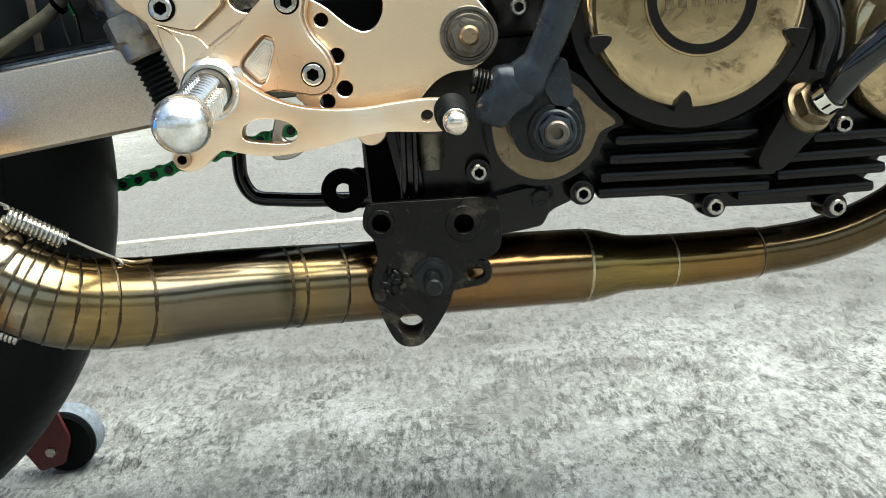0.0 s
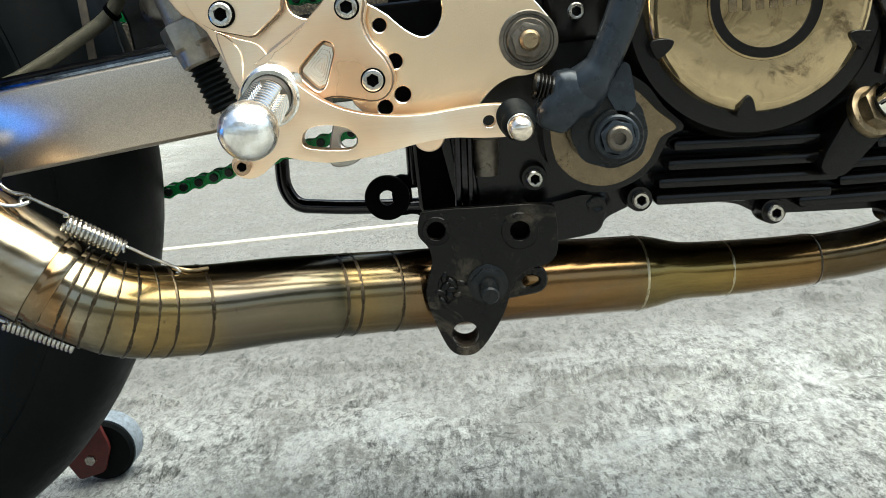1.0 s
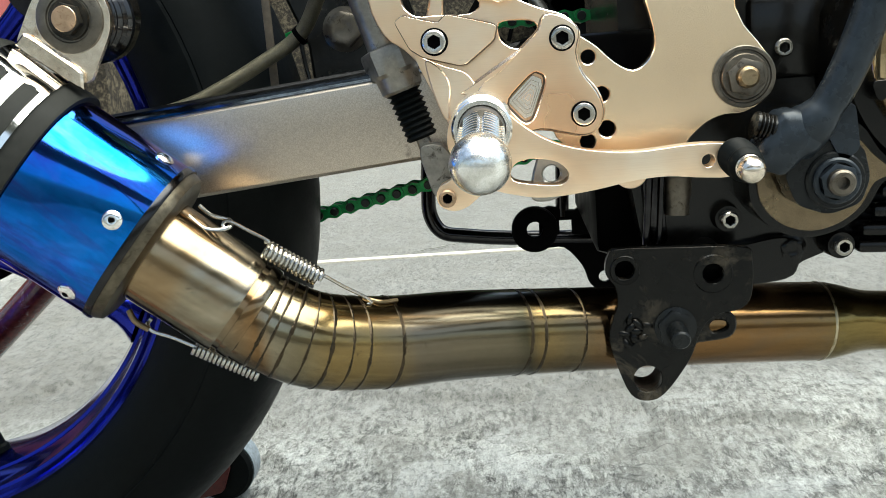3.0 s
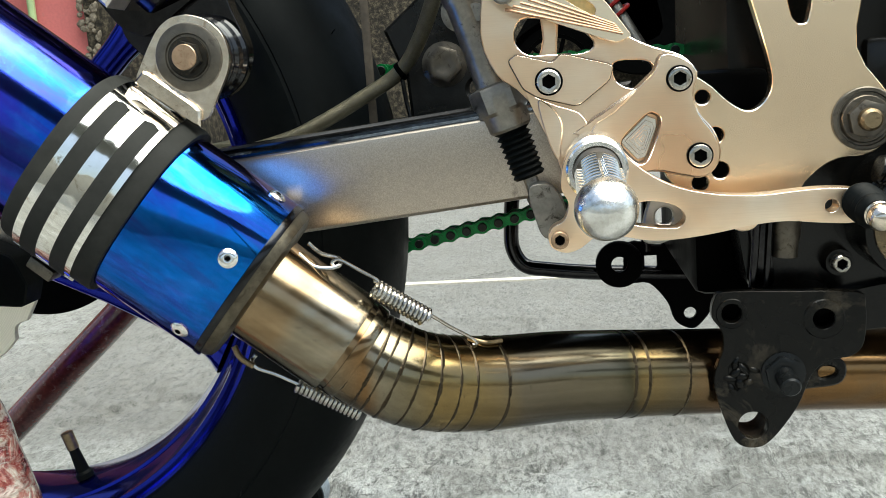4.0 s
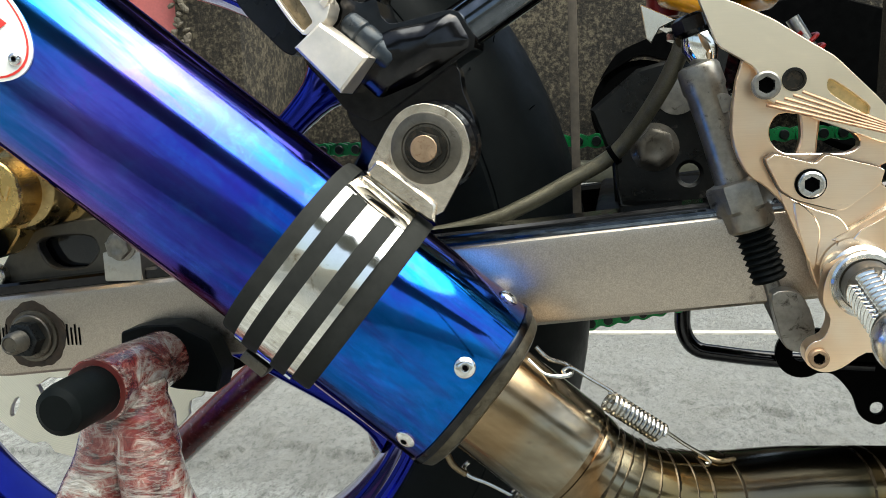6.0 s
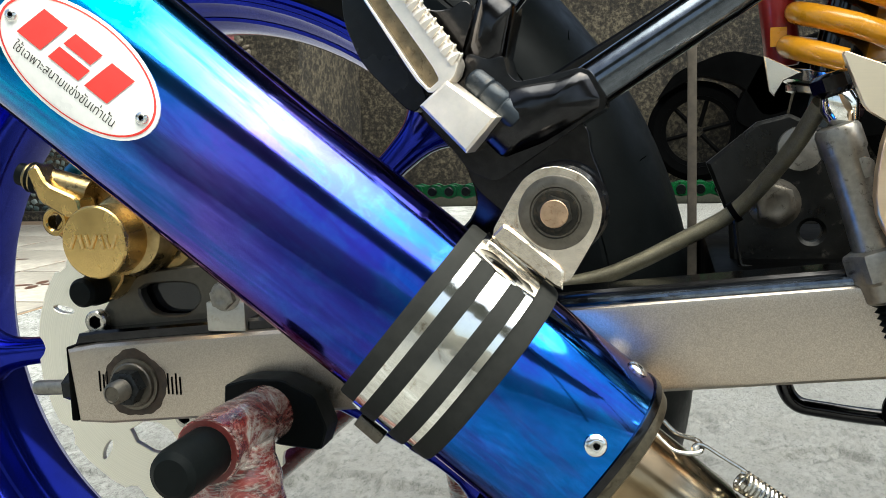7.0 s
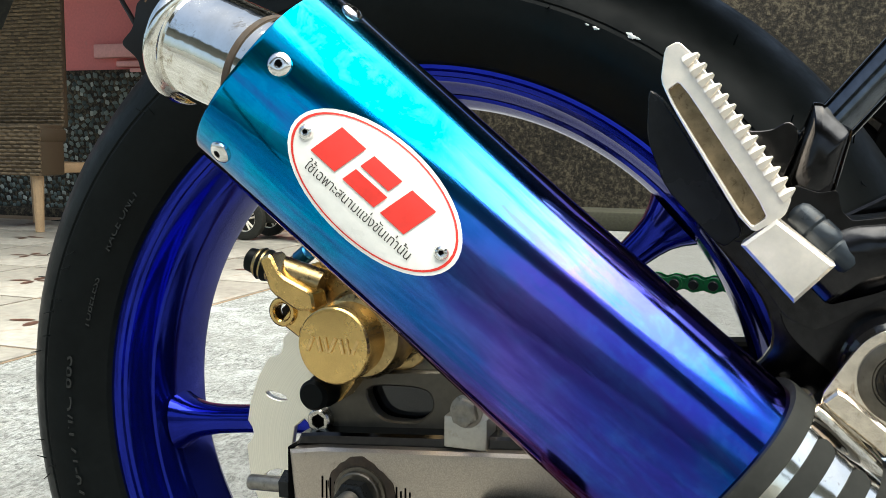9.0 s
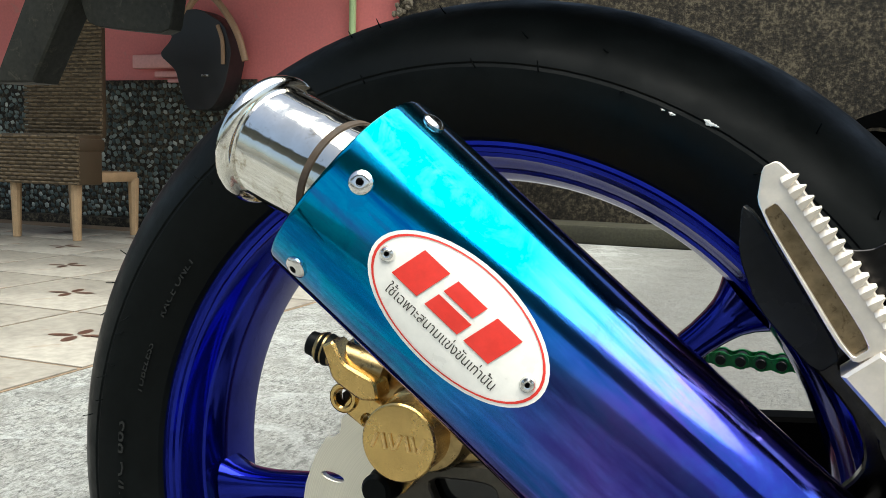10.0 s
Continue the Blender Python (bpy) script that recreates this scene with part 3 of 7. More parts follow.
def pillow(outline, edge, back, rise, steps=7):
    """A casting with a domed near face over a rounded outline of (x, z)."""
    pts = [Vector(q) for q in outline]
    mid = sum(pts, Vector((0, 0))) / len(pts)
    bm = bmesh.new()
    rings = [[bm.verts.new((q.x, back, q.y)) for q in pts]]
    for k in range(steps):
        f = math.cos(math.pi / 2 * k / steps)
        rings.append([bm.verts.new((mid.x + (q.x - mid.x) * f, edge - rise * math.sqrt(1 - f * f), mid.y + (q.y - mid.y) * f)) for q in pts])
    for p, q in zip(rings, rings[1:]):
        for i in range(len(pts)):
            j = (i + 1) % len(pts)
            bm.faces.new((p[i], p[j], q[j], q[i]))
    bm.faces.new(rings[0]), bm.faces.new(rings[-1])
    return bm


def frame_of(axis):
    a = Vector(axis).normalized()
    u = a.cross(Vector((0, 0, 1)))
    u = Vector((1, 0, 0)) if u.length < 1e-4 else u.normalized()
    return u, a.cross(u), a


def lathe(profile, at, axis, seg=32, closed=False, bm=None, turn=0.0):
    """Turned about an axis: rows of (height along it, radius[, number of flats])."""
    bm = bm or bmesh.new()
    u, v, a = frame_of(axis)
    at = Vector(at)
    rings = []
    for row in profile:
        h, r = row[0], row[1]
        flats = row[2] if len(row) > 2 else 0
        ring = []
        for i in range(seg):
            t = 2 * math.pi * i / seg + turn
            q = r
            if flats:
                step = 2 * math.pi / flats
                q = r / math.cos((t - turn + step / 2) % step - step / 2)
            ring.append(bm.verts.new(at + a * h + (u * math.cos(t) + v * math.sin(t)) * q))
        rings.append(ring)
    pairs = list(zip(rings, rings[1:])) + ([(rings[-1], rings[0])] if closed else [])
    for p, q in pairs:
        for i in range(seg):
            j = (i + 1) % seg
            bm.faces.new((p[i], p[j], q[j], q[i]))
    if not closed:
        for ring in (rings[0], rings[-1]):
            if (ring[0].co - ring[seg // 2].co).length > 1e-5:
                bm.faces.new(ring)
    bmesh.ops.remove_doubles(bm, verts=[x for r in rings for x in r], dist=1e-6)
    return bm


def tube(path, radius, seg=14, bm=None, caps=True, closed=False):
    """A round bar along a line of points; radius: one number or one for each point."""
    bm = bm or bmesh.new()
    p = [Vector(q) for q in path]
    k = len(p)
    rad = radius if isinstance(radius, (list, tuple)) else [radius] * k
    up = None
    rings = []
    for i in range(k):
        t = (p[(i + 1) % k] - p[i - 1]) if closed else (p[min(k - 1, i + 1)] - p[max(0, i - 1)])
        t.normalize()
        if up is None:
            up = frame_of(t)[0]
        up = (up - t * up.dot(t)).normalized()
        side = t.cross(up)
        rings.append([bm.verts.new(p[i] + (up * math.cos(2 * math.pi * j / seg) + side * math.sin(2 * math.pi * j / seg)) * rad[i]) for j in range(seg)])
    for i in range(k if closed else k - 1):
        a, b = rings[i], rings[(i + 1) % k]
        for j in range(seg):
            m = (j + 1) % seg
            bm.faces.new((a[j], a[m], b[m], b[j]))
    if caps and not closed:
        bm.faces.new(rings[0]), bm.faces.new(rings[-1])
    return bm


def box(lo, hi, bevel=0.002, turn=None, bm=None):
    bm = bm or bmesh.new()
    lo, hi = Vector(lo), Vector(hi)
    m = Matrix.Translation((lo + hi) / 2) @ (turn or Matrix()) @ Matrix.Diagonal((*(hi - lo), 1))
    vs = bmesh.ops.create_cube(bm, size=1, matrix=m)["verts"]
    if bevel:
        es = list({e for x in vs for e in x.link_edges})
        bmesh.ops.bevel(bm, geom=es, offset=bevel, segments=2, profile=0.5, affect="EDGES", clamp_overlap=True)
    return bm


NEAR = (0, -1, 0)


def socket_bolt(parent, at, r, h=None, axis=NEAR, mat="bolt", name="socket_bolt", shade_ring=0.0, label=""):
    """A cap screw with a hexagon socket; at: the seat's centre."""
    h = h or r * 1.1
    bm = lathe([(0, r), (h * 0.86, r), (h, r * 0.86), (h, r * 0.64), (h * 0.98, r * 0.54, 6), (h * 0.35, r * 0.52, 6), (h * 0.3, 0)], at, axis, 24)
    a, at = Vector(axis).normalized(), Vector(at)
    # Socket faces turn black: the shade inside put into the colour.
    for fc in bm.faces:
        o = fc.calc_center_median() - at
        fc.material_index = int((o - a * o.dot(a)).length < r * 0.535 and o.dot(a) > h * 0.2)
    ob = part(name, bm, mat, parent, label)
    ob.data.materials.append(M["black_satin"])
    # Black ring stands in for the thin shade round a seated head.
    if shade_ring:
        part("shade_ring", lathe([(0, 0), (0, shade_ring), (0.0012, shade_ring), (0.0016, shade_ring * 0.95), (0.0016, r)], at, axis, 28), "black_satin", ob if parent and parent.type == "EMPTY" else parent)
    return ob


def hex_bolt(parent, at, r, h, axis=NEAR, mat="rusty", name="hex_bolt", flange=0.0, turn=0.2):
    rows = ([(0, flange), (h * 0.18, flange), (h * 0.28, r)] if flange else [(0, r * 0.95, 6)]) + [(h * 0.3, r * 0.95, 6), (h * 0.9, r * 0.95, 6), (h, r * 0.84), (h, r * 0.5), (h * 0.97, r * 0.45), (h * 0.97, 0)]
    return part(name, lathe(rows, at, axis, 24, turn=turn), mat, parent)


def rivet(parent, at, axis, r=0.0046):
    ob = part("rivet", lathe([(-0.001, r), (0.0006, r), (0.0016, r * 0.8), (0.002, r * 0.5), (0.0019, r * 0.34), (0.0005, r * 0.3), (0.0005, 0)], at, axis, 20), "alu", parent)
    # Black plug puts the shade of the rivet's hole into colour.
    part("rivet_hole_shade", lathe([(0.0006, r * 0.26), (0.00192, r * 0.26), (0.00192, 0)], at, axis, 12), "black_satin", ob)
    return ob


def coil(a, b, r, wire, turns, seg=8, hand=1):
    """A helical spring from a to b, wound to either hand."""
    a, b = Vector(a), Vector(b)
    u, v, d = frame_of(b - a)
    n = int(turns * 14)
    pts = [a + (b - a) * (i / n) + (u * math.cos(2 * math.pi * turns * i / n) + v * hand * math.sin(2 * math.pi * turns * i / n)) * r for i in range(n + 1)]
    return tube(pts, wire, seg)


def letters(text, size):
    """Flat outlines of a line of text as a mesh, centred, lying in x and y."""
    cu = bpy.data.curves.new("line", "FONT")
    cu.body, cu.size, cu.align_x, cu.align_y, cu.resolution_u = text, size, "CENTER", "CENTER", 3
    ob = new("line", cu)
    me = bpy.data.meshes.new_from_object(ob.evaluated_get(bpy.context.evaluated_depsgraph_get()))
    bm = bmesh.new()
    bm.from_mesh(me)
    bpy.data.objects.remove(ob)
    bpy.data.curves.remove(cu)
    bpy.data.meshes.remove(me)
    return bm


# ---- the yard ----
# Unseen wall closes the yard; its pale cream brightens what the plates reflect.
tagged(part("wall_unseen", box((-14, -5.9, 0), (14, -5.7, 1.3), 0.01), "cement", None, "unseen plain cream wall added across the yard to brighten reflections"), kind="structure", category="wall")
# Unseen roof on posts, added to reflect as a dark band in the silencer.
tagged(part("roof_reflected", box((-9, -4.7, 2.90), (9, -2.5, 3.0), 0.02), "roof", None, "unseen dark sheet roof added for the dark band it reflects"), kind="structure", category="roof")
for px in (-8.8, -3.0, 3.0, 8.8):
    tagged(part("post", box((px - 0.04, -2.8, 0), (px + 0.04, -2.72, 2.9), 0.004), "roof", None, "unseen dark post added under the reflected roof"), kind="structure", category="post")
# Out of view, added to shade the house wall, chair and tiles.
tagged(part("roof_shading", box((-9.5, 2.9, 2.45), (-2.4, 5.6, 2.55), 0.02), "roof", None, "unseen dark sheet roof added to shade the forecourt"), kind="structure", category="roof")


def value_noise(x, y, cell, seed, octaves=4, gain=0.5):
    """Smooth random relief in 0..1 over the plan, with the given cell size in metres."""
    total, weight, amp = 0.0, 0.0, 1.0
    for o in range(octaves):
        table = np.random.default_rng(seed + o).random((256, 256))
        u, v = x / cell + 37.3, y / cell + 91.7
        i, j = np.floor(u).astype(int), np.floor(v).astype(int)
        f, g = u - i, v - j
        f, g = f * f * (3 - 2 * f), g * g * (3 - 2 * g)
        a, b = table[i % 256, j % 256], table[(i + 1) % 256, j % 256]
        c, d = table[i % 256, (j + 1) % 256], table[(i + 1) % 256, (j + 1) % 256]
        total = total + amp * ((a * (1 - f) + b * f) * (1 - g) + (c * (1 - f) + d * f) * g)
        weight += amp
        amp, cell = amp * gain, cell * 0.5
    return total / weight


def step_up(a, lo, hi):
    q = np.clip((a - lo) / (hi - lo), 0, 1)
    return q * q * (3 - 2 * q)


far_out = [1.2 ** k * 0.03 for k in range(1, 41)]
gx = np.concatenate([-1.35 - np.array(far_out[::-1]), np.arange(-1.35, 1.15, 0.006), 1.15 + np.array(far_out)])
gy = np.concatenate([0.42 - np.array(far_out[::-1]), np.arange(0.42, 1.80, 0.006), 1.80 + np.array(far_out)])
px, py = np.meshgrid(gx, gy, indexing="ij")
skin = step_up(value_noise(px * 0.8, py * 1.3, 0.17, 3, 5, 0.55), 0.475, 0.51)
lumps = value_noise(px, py * 0.7, 0.034, 11, 3, 0.6)
strokes = value_noise(px + 0.25 * py, py * 0.28, 0.020, 23, 2, 0.6)
strokes2 = value_noise(px * 0.8 - 0.4 * py, py * 0.5, 0.024, 31, 2, 0.6)
which = step_up(value_noise(px, py, 0.22, 47, 2), 0.45, 0.55)
relief = 0.008 * (skin - 1) + (0.011 - 0.008 * skin) * (lumps - 0.6) + (0.0045 - 0.003 * skin) * (which * strokes + (1 - which) * strokes2 - 0.6) + 0.008 * (value_noise(px, py, 0.5, 59, 2) - 0.6)
fade = step_up(px, -1.35, -1.1) * (1 - step_up(px, 0.95, 1.15)) * step_up(py, 0.42, 0.52) * (1 - step_up(py, 1.45, 1.80))
pz = np.minimum(relief, 0.003) * fade
nx, ny = px.shape
k = (np.arange(nx - 1)[:, None] * ny + np.arange(ny - 1)[None, :]).ravel()
me = bpy.data.meshes.new("ground")
me.from_pydata(np.stack([px, py, pz], -1).reshape(-1, 3).tolist(), [], np.stack([k, k + ny, k + ny + 1, k + 1], -1).tolist())
me.polygons.foreach_set("use_smooth", [True] * len(me.polygons))
me.materials.append(M["ground"])
tagged(new("ground", me), "rough brushed light grey concrete yard", "ground", kind="structure")

tagged(part("wall_yard", box((-4.2, 6.3, 0), (9, 6.5, 2.9), 0.01), "wall", None, "stained brown cement yard wall"), kind="structure", category="wall")
tagged(part("ledge", box((-2.75, 5.9, 0), (9, 6.296, 0.12), 0.015), "moss", None, "mossy cement ledge along the yard wall"), kind="structure", category="ledge")
tagged(part("wall_house", box((-9.5, 5.25, 0), (-2.75, 5.5, 2.9), 0.01), "pink", None, "pink painted house wall"), kind="structure", category="wall")
tagged(part("trim", box((-4.72, 5.19, 1.08), (-3.9, 5.246, 1.17), 0.008), "pink_trim", None, "pale pink moulding on the house wall"), kind="structure", category="trim")
tagged(part("trim", box((-4.55, 5.205, 1.02), (-3.9, 5.246, 1.06), 0.008), "pink_trim", None, "thin pale pink moulding on the house wall"), kind="structure", category="trim")
tagged(part("trim", box((-4.45, 5.215, 0.985), (-3.9, 5.246, 1.012), 0.006), "pink_trim", None, "lowest thin pale pink moulding on the house wall"), kind="structure", category="trim")
tagged(part("baseboard", box((-9.5, 5.16, 0), (-2.75, 5.246, 0.06), 0.008), "wall", None, "grey cement skirting under the pebbles"), kind="structure", category="baseboard")
tagged(part("plinth", box((-7.3, 5.234, 0.05), (-3.76, 5.2495, 1.005), 0.002), "wall", None, "cement bed behind the pebble facing"), kind="structure", category="wall")
rnd = random.Random(4)
verts, faces = [], []
bmp = bmesh.new()
bmesh.ops.create_icosphere(bmp, subdivisions=1, radius=1)
unit = [x.co.copy() for x in bmp.verts]
tri = [[x.index for x in fc.verts] for fc in bmp.faces]
bmp.free()
zz = 0.08
while zz < 0.99:
    xx = -7.2
    while xx < -3.78:
        w, h = rnd.uniform(0.018, 0.034), rnd.uniform(0.016, 0.03)
        t = rnd.uniform(-0.6, 0.6)
        o = len(verts)
        cxx, czz = xx + rnd.uniform(-0.008, 0.008), zz + rnd.uniform(-0.012, 0.012)
        for q in unit:
            px, pz = q.x * w, q.z * h
            verts.append((cxx + px * math.cos(t) - pz * math.sin(t), 5.243 + q.y * 0.018, czz + px * math.sin(t) + pz * math.cos(t)))
        faces += [[o + i for i in f3] for f3 in tri]
        xx += w * 1.75
    zz += 0.042
me = bpy.data.meshes.new("pebble_facing")
me.from_pydata(verts, [], faces)
me.materials.append(M["pebble"])
for q in me.polygons:
    q.use_smooth = True
tagged(new("pebble_facing", me), "grey and white river pebbles set in the house wall", "pebbles", kind="stuff")

tagged(part("ground_line", box((-1.0, 1.948, -0.01), (1.6, 1.972, 0.004), 0.001), "paint_line", None, "pale straight cement line across the yard"), kind="structure", category="line")
tagged(part("pier", box((-2.745, 5.2, 0), (-2.35, 6.295, 2.9), 0.01), "wall", None, "stained cement pier beside the pink wall"), kind="structure", category="pier")
DP = part("drain_pipe", tube([(-3.06, 5.215, 0.001), (-3.06, 5.215, 2.9)], 0.022, 16), "pale_green", None, "pale green plastic drain pipe on the pink wall")
tagged(DP, category="pipe")
for zz in (0.6, 1.7):
    part("pipe_clip", box((-3.095, 5.19, zz), (-3.025, 5.249, zz + 0.02), 0.003), "pale_green", DP)
rnd = random.Random(8)
bm = bmesh.new()
for k in range(150):
    q = Vector((rnd.uniform(-2.775, -2.66), 5.2, rnd.uniform(0.02, 1.9)))
    bmesh.ops.create_icosphere(bm, subdivisions=1, radius=1, matrix=Matrix.Translation(q) @ Matrix.Rotation(rnd.uniform(0, 3), 4, "Y") @ Matrix.Diagonal((rnd.uniform(0.015, 0.032), 0.022, rnd.uniform(0.012, 0.024), 1)))
tagged(part("rubble_edge", bm, "rubble", None, "rough stones in the broken edge of the cement pier"), category="stones", kind="stuff")
rnd = random.Random(12)
bm = bmesh.new()
prev = None
for i in range(25):
    q = i / 24
    x, y, w = -0.330 + 0.180 * q, 1.995 + 0.118 * q + rnd.uniform(-0.006, 0.006), rnd.uniform(0.001, 0.0035)
    cur = [bm.verts.new((x, y - w, 0.0035)), bm.verts.new((x, y + w, 0.0035))]
    if prev:
        bm.faces.new((prev[0], cur[0], cur[1], prev[1]))
    prev = cur
tagged(part("ground_crack", bm, "moss", None, "thin dark crack in the concrete"), kind="structure", category="crack")

# paved strip in front of the house: worn tiles
FL = tagged(part("floor", box((-7.6, 1.28, -0.05), (-2.08, 5.15, 0.002), 0), "joint", None, "worn beige tiled forecourt with brown stains"), kind="structure", category="floor")
tile_me = None
for i in range(9):
    for j in range(6):
        if tile_me is None:
            bm = box((-0.292, -0.292, 0), (0.292, 0.292, 0.004), 0.0015)
            for k in range(4):
                a = math.pi / 2 * k + 0.3
                d, e = Vector((math.cos(a), math.sin(a), 0)), Vector((-math.sin(a), math.cos(a), 0))
                c = Vector((0, 0, 0.0052)) + d * 0.052
                fc = bm.faces.new([bm.verts.new(c + d * (0.040 * math.cos(q)) + e * (0.018 * math.sin(q))) for q in [2 * math.pi * m / 10 for m in range(10)]])
                fc.material_index = 1
            ob = part("tile", bm, "tile_floor", FL)
            ob.data.materials.append(M["motif"])
            tile_me = ob.data
        else:
            ob = new("tile", tile_me)
            hang(ob, FL)
        ob.location = (-2.38 - 0.6 * i, 1.60 + 0.6 * j, 0.002)

# ---- motorcycle ----
BIKE = thing("motorcycle", (-0.15, 0.664, 0), "small sports motorcycle with gold rearsets and blued exhaust", "motorcycle")
WX, WY, WZ = -0.5537, 0.664, 0.3535
AXLE = (WX, WY, WZ)

# rear wheel
tyre_rows = [(-0.049, 0.2285), (-0.056, 0.2325), (-0.064, 0.242), (-0.0695, 0.256), (-0.0712, 0.266), (-0.0708, 0.2715), (-0.0698, 0.2735), (-0.0705, 0.2745), (-0.068, 0.281), (-0.062, 0.2895), (-0.052, 0.2995), (-0.040, 0.3075), (-0.026, 0.3135), (-0.012, 0.317), (0, 0.3182)]
tyre_rows = tyre_rows + [(-h, r) for h, r in reversed(tyre_rows[:-1])]
WHEEL = part("rear_wheel", lathe([(-0.0495, 0.2320), (-0.0525, 0.2305), (-0.0528, 0.2282), (-0.0512, 0.2268), (-0.0506, 0.2243), (-0.0484, 0.2238), (-0.0474, 0.2214), (-0.0440, 0.2205), (-0.0390, 0.2180), (-0.0340, 0.2156), (-0.0300, 0.2141), (-0.0292, 0.2120), (-0.0265, 0.2112), (-0.0190, 0.2085), (-0.0080, 0.2065), (0.0080, 0.2065), (0.0200, 0.2068), (0.0270, 0.2080), (0.0290, 0.2145), (0.0330, 0.2175), (0.0400, 0.2195), (0.0440, 0.2225), (0.0490, 0.2240), (0.0520, 0.2265), (0.0525, 0.2300), (0.0495, 0.2320), (0.0460, 0.2270), (0.0310, 0.2215), (0.0160, 0.2080), (-0.0160, 0.2080), (-0.0310, 0.2215), (-0.0460, 0.2270)], AXLE, (0, 1, 0), 120, True), "blue", BIKE, "glossy candy blue cast wheel rim", angle=30)
TYRE = part("tyre", lathe(tyre_rows, AXLE, (0, 1, 0), 128, True), "rubber", WHEEL, "black slick racing tyre with moulded lettering", angle=20)
rows = [(WY - 0.06, 0.030), (WY - 0.05, 0.046), (WY - 0.03, 0.050), (WY + 0.03, 0.050), (WY + 0.06, 0.044), (WY + 0.075, 0.03)]
part("hub", lathe([(h - WY, r) for h, r in rows], AXLE, (0, 1, 0), 40), "blue", WHEEL)


def spoke(deg):
    """A cast spoke that widens into the rim, with a shallow panel on its face."""
    a = radians(deg)
    d, side, out = Vector((math.cos(a), 0, math.sin(a))), Vector((-math.sin(a), 0, math.cos(a))), Vector((0, -1, 0))
    bm = bmesh.new()
    secs = [(0.040, 0.017, 0.020), (0.070, 0.0120, 0.017), (0.110, 0.0100, 0.0135), (0.150, 0.0098, 0.0122), (0.172, 0.0102, 0.0124), (0.184, 0.0116, 0.0132), (0.192, 0.0134, 0.0142), (0.199, 0.0166, 0.0160), (0.2070, 0.0220, 0.0190)]
    rings = []
    for r, w, t in secs:
        c = Vector(AXLE) + d * r + out * 0.004
        shape = [(math.copysign(abs(math.cos(q)) ** 0.8, math.cos(q)), math.copysign(abs(math.sin(q)) ** 0.8, math.sin(q))) for q in [2 * math.pi * i / 24 for i in range(24)]]
        rings.append([bm.verts.new(c + side * (w * sx) + out * (t * sy)) for sx, sy in shape])
    for p, q in zip(rings, rings[1:]):
        for i in range(len(p)):
            j = (i + 1) % len(p)
            bm.faces.new((p[i], p[j], q[j], q[i]))
    bm.faces.new(rings[0]), bm.faces.new(rings[-1])
    return part("spoke", bm, "blue", WHEEL, angle=70)


for k in range(5):
    spoke(43 + 72 * k)
VB = Vector((-0.4985, 0.655, 0.1555))
part("valve_stem", lathe([(0, 0.0068), (0.004, 0.0066), (0.006, 0.0050), (0.022, 0.0038), (0.025, 0.0036), (0.025, 0)], VB, (-0.24, -0.05, 0.97), 20), "rubber", WHEEL, "black rubber tyre valve with a metal cap")
part("valve_cap", lathe([(0.0245, 0.0044), (0.038, 0.0046), (0.0385, 0.0036), (0.0385, 0)], VB, (-0.24, -0.05, 0.97), 16), "dull_brass", WHEEL)


def sidewall_text(text, size, radius, deg, y):
    """Raised letters laid round the tyre's near side."""
    bm = letters(text, size)
    for x in bm.verts:
        a = radians(deg) - x.co.x / radius
        r = radius + x.co.y
        x.co = Vector((WX + r * math.cos(a), y + (r - radius) * 0.25, WZ + r * math.sin(a)))
    ext = bmesh.ops.extrude_face_region(bm, geom=list(bm.faces))
    bmesh.ops.translate(bm, verts=[g for g in ext["geom"] if isinstance(g, bmesh.types.BMVert)], vec=(0, -0.0007, 0))
    return part("raised_lettering", bm, "rubber_letter", TYRE, smooth=False)


sidewall_text("70-17 M/C 66S", 0.017, 0.2555, 184, WY - 0.0688)
sidewall_text("TUBELESS", 0.009, 0.2455, 163, WY - 0.0655)
sidewall_text("RACE ONLY", 0.009, 0.2455, 148, WY - 0.0655)
rnd = random.Random(7)
bm = bmesh.new()
for k in range(46):
    a, i = rnd.uniform(0, 2 * math.pi), rnd.choice([4, 5, 8, 9, 10, 11])
    h, r = tyre_rows[i]
    d = Vector((math.cos(a), 0, math.sin(a)))
    p = Vector(AXLE) + d * (r - 0.0005) + Vector((0, h, 0))
    o = (d * rnd.uniform(0.2, 0.8) + Vector((rnd.uniform(-0.7, 0.7), -0.8, rnd.uniform(-0.7, 0.7)))).normalized()
    tube([p, p + o * 0.003, p + o * 0.006 + d * 0.001], [0.0005, 0.0004, 0.0003], 5, bm)
tagged(part("moulding_hairs", bm, "rubber", TYRE), kind="stuff")

for dg, h, r, w in ((65.5, -0.0709, 0.2701, 0.0018), (66.6, -0.0709, 0.2701, 0.0011), (61.5, -0.0705, 0.2745, 0.0030), (60.7, -0.0705, 0.2750, 0.0014)):
    a = radians(dg)
    d, e = Vector((math.cos(a), 0, math.sin(a))), Vector((-math.sin(a), 0, math.cos(a)))
    c = Vector(AXLE) + d * r + Vector((0, h - 0.0004, 0))
    bm = bmesh.new()
    ring = [bm.verts.new(c + e * (w * (1 + 0.35 * math.sin(3 * k)) * math.cos(k)) + d * (w * 0.45 * (1 + 0.3 * math.cos(5 * k)) * math.sin(k))) for k in [2 * math.pi * i / 14 for i in range(14)]]
    top = bm.verts.new(c + Vector((0, -0.0006, 0)))
    for i in range(14):
        bm.faces.new((ring[i], ring[(i + 1) % 14], top))
    part("dried_fleck", bm, "white_plate", TYRE, "dried white fleck")

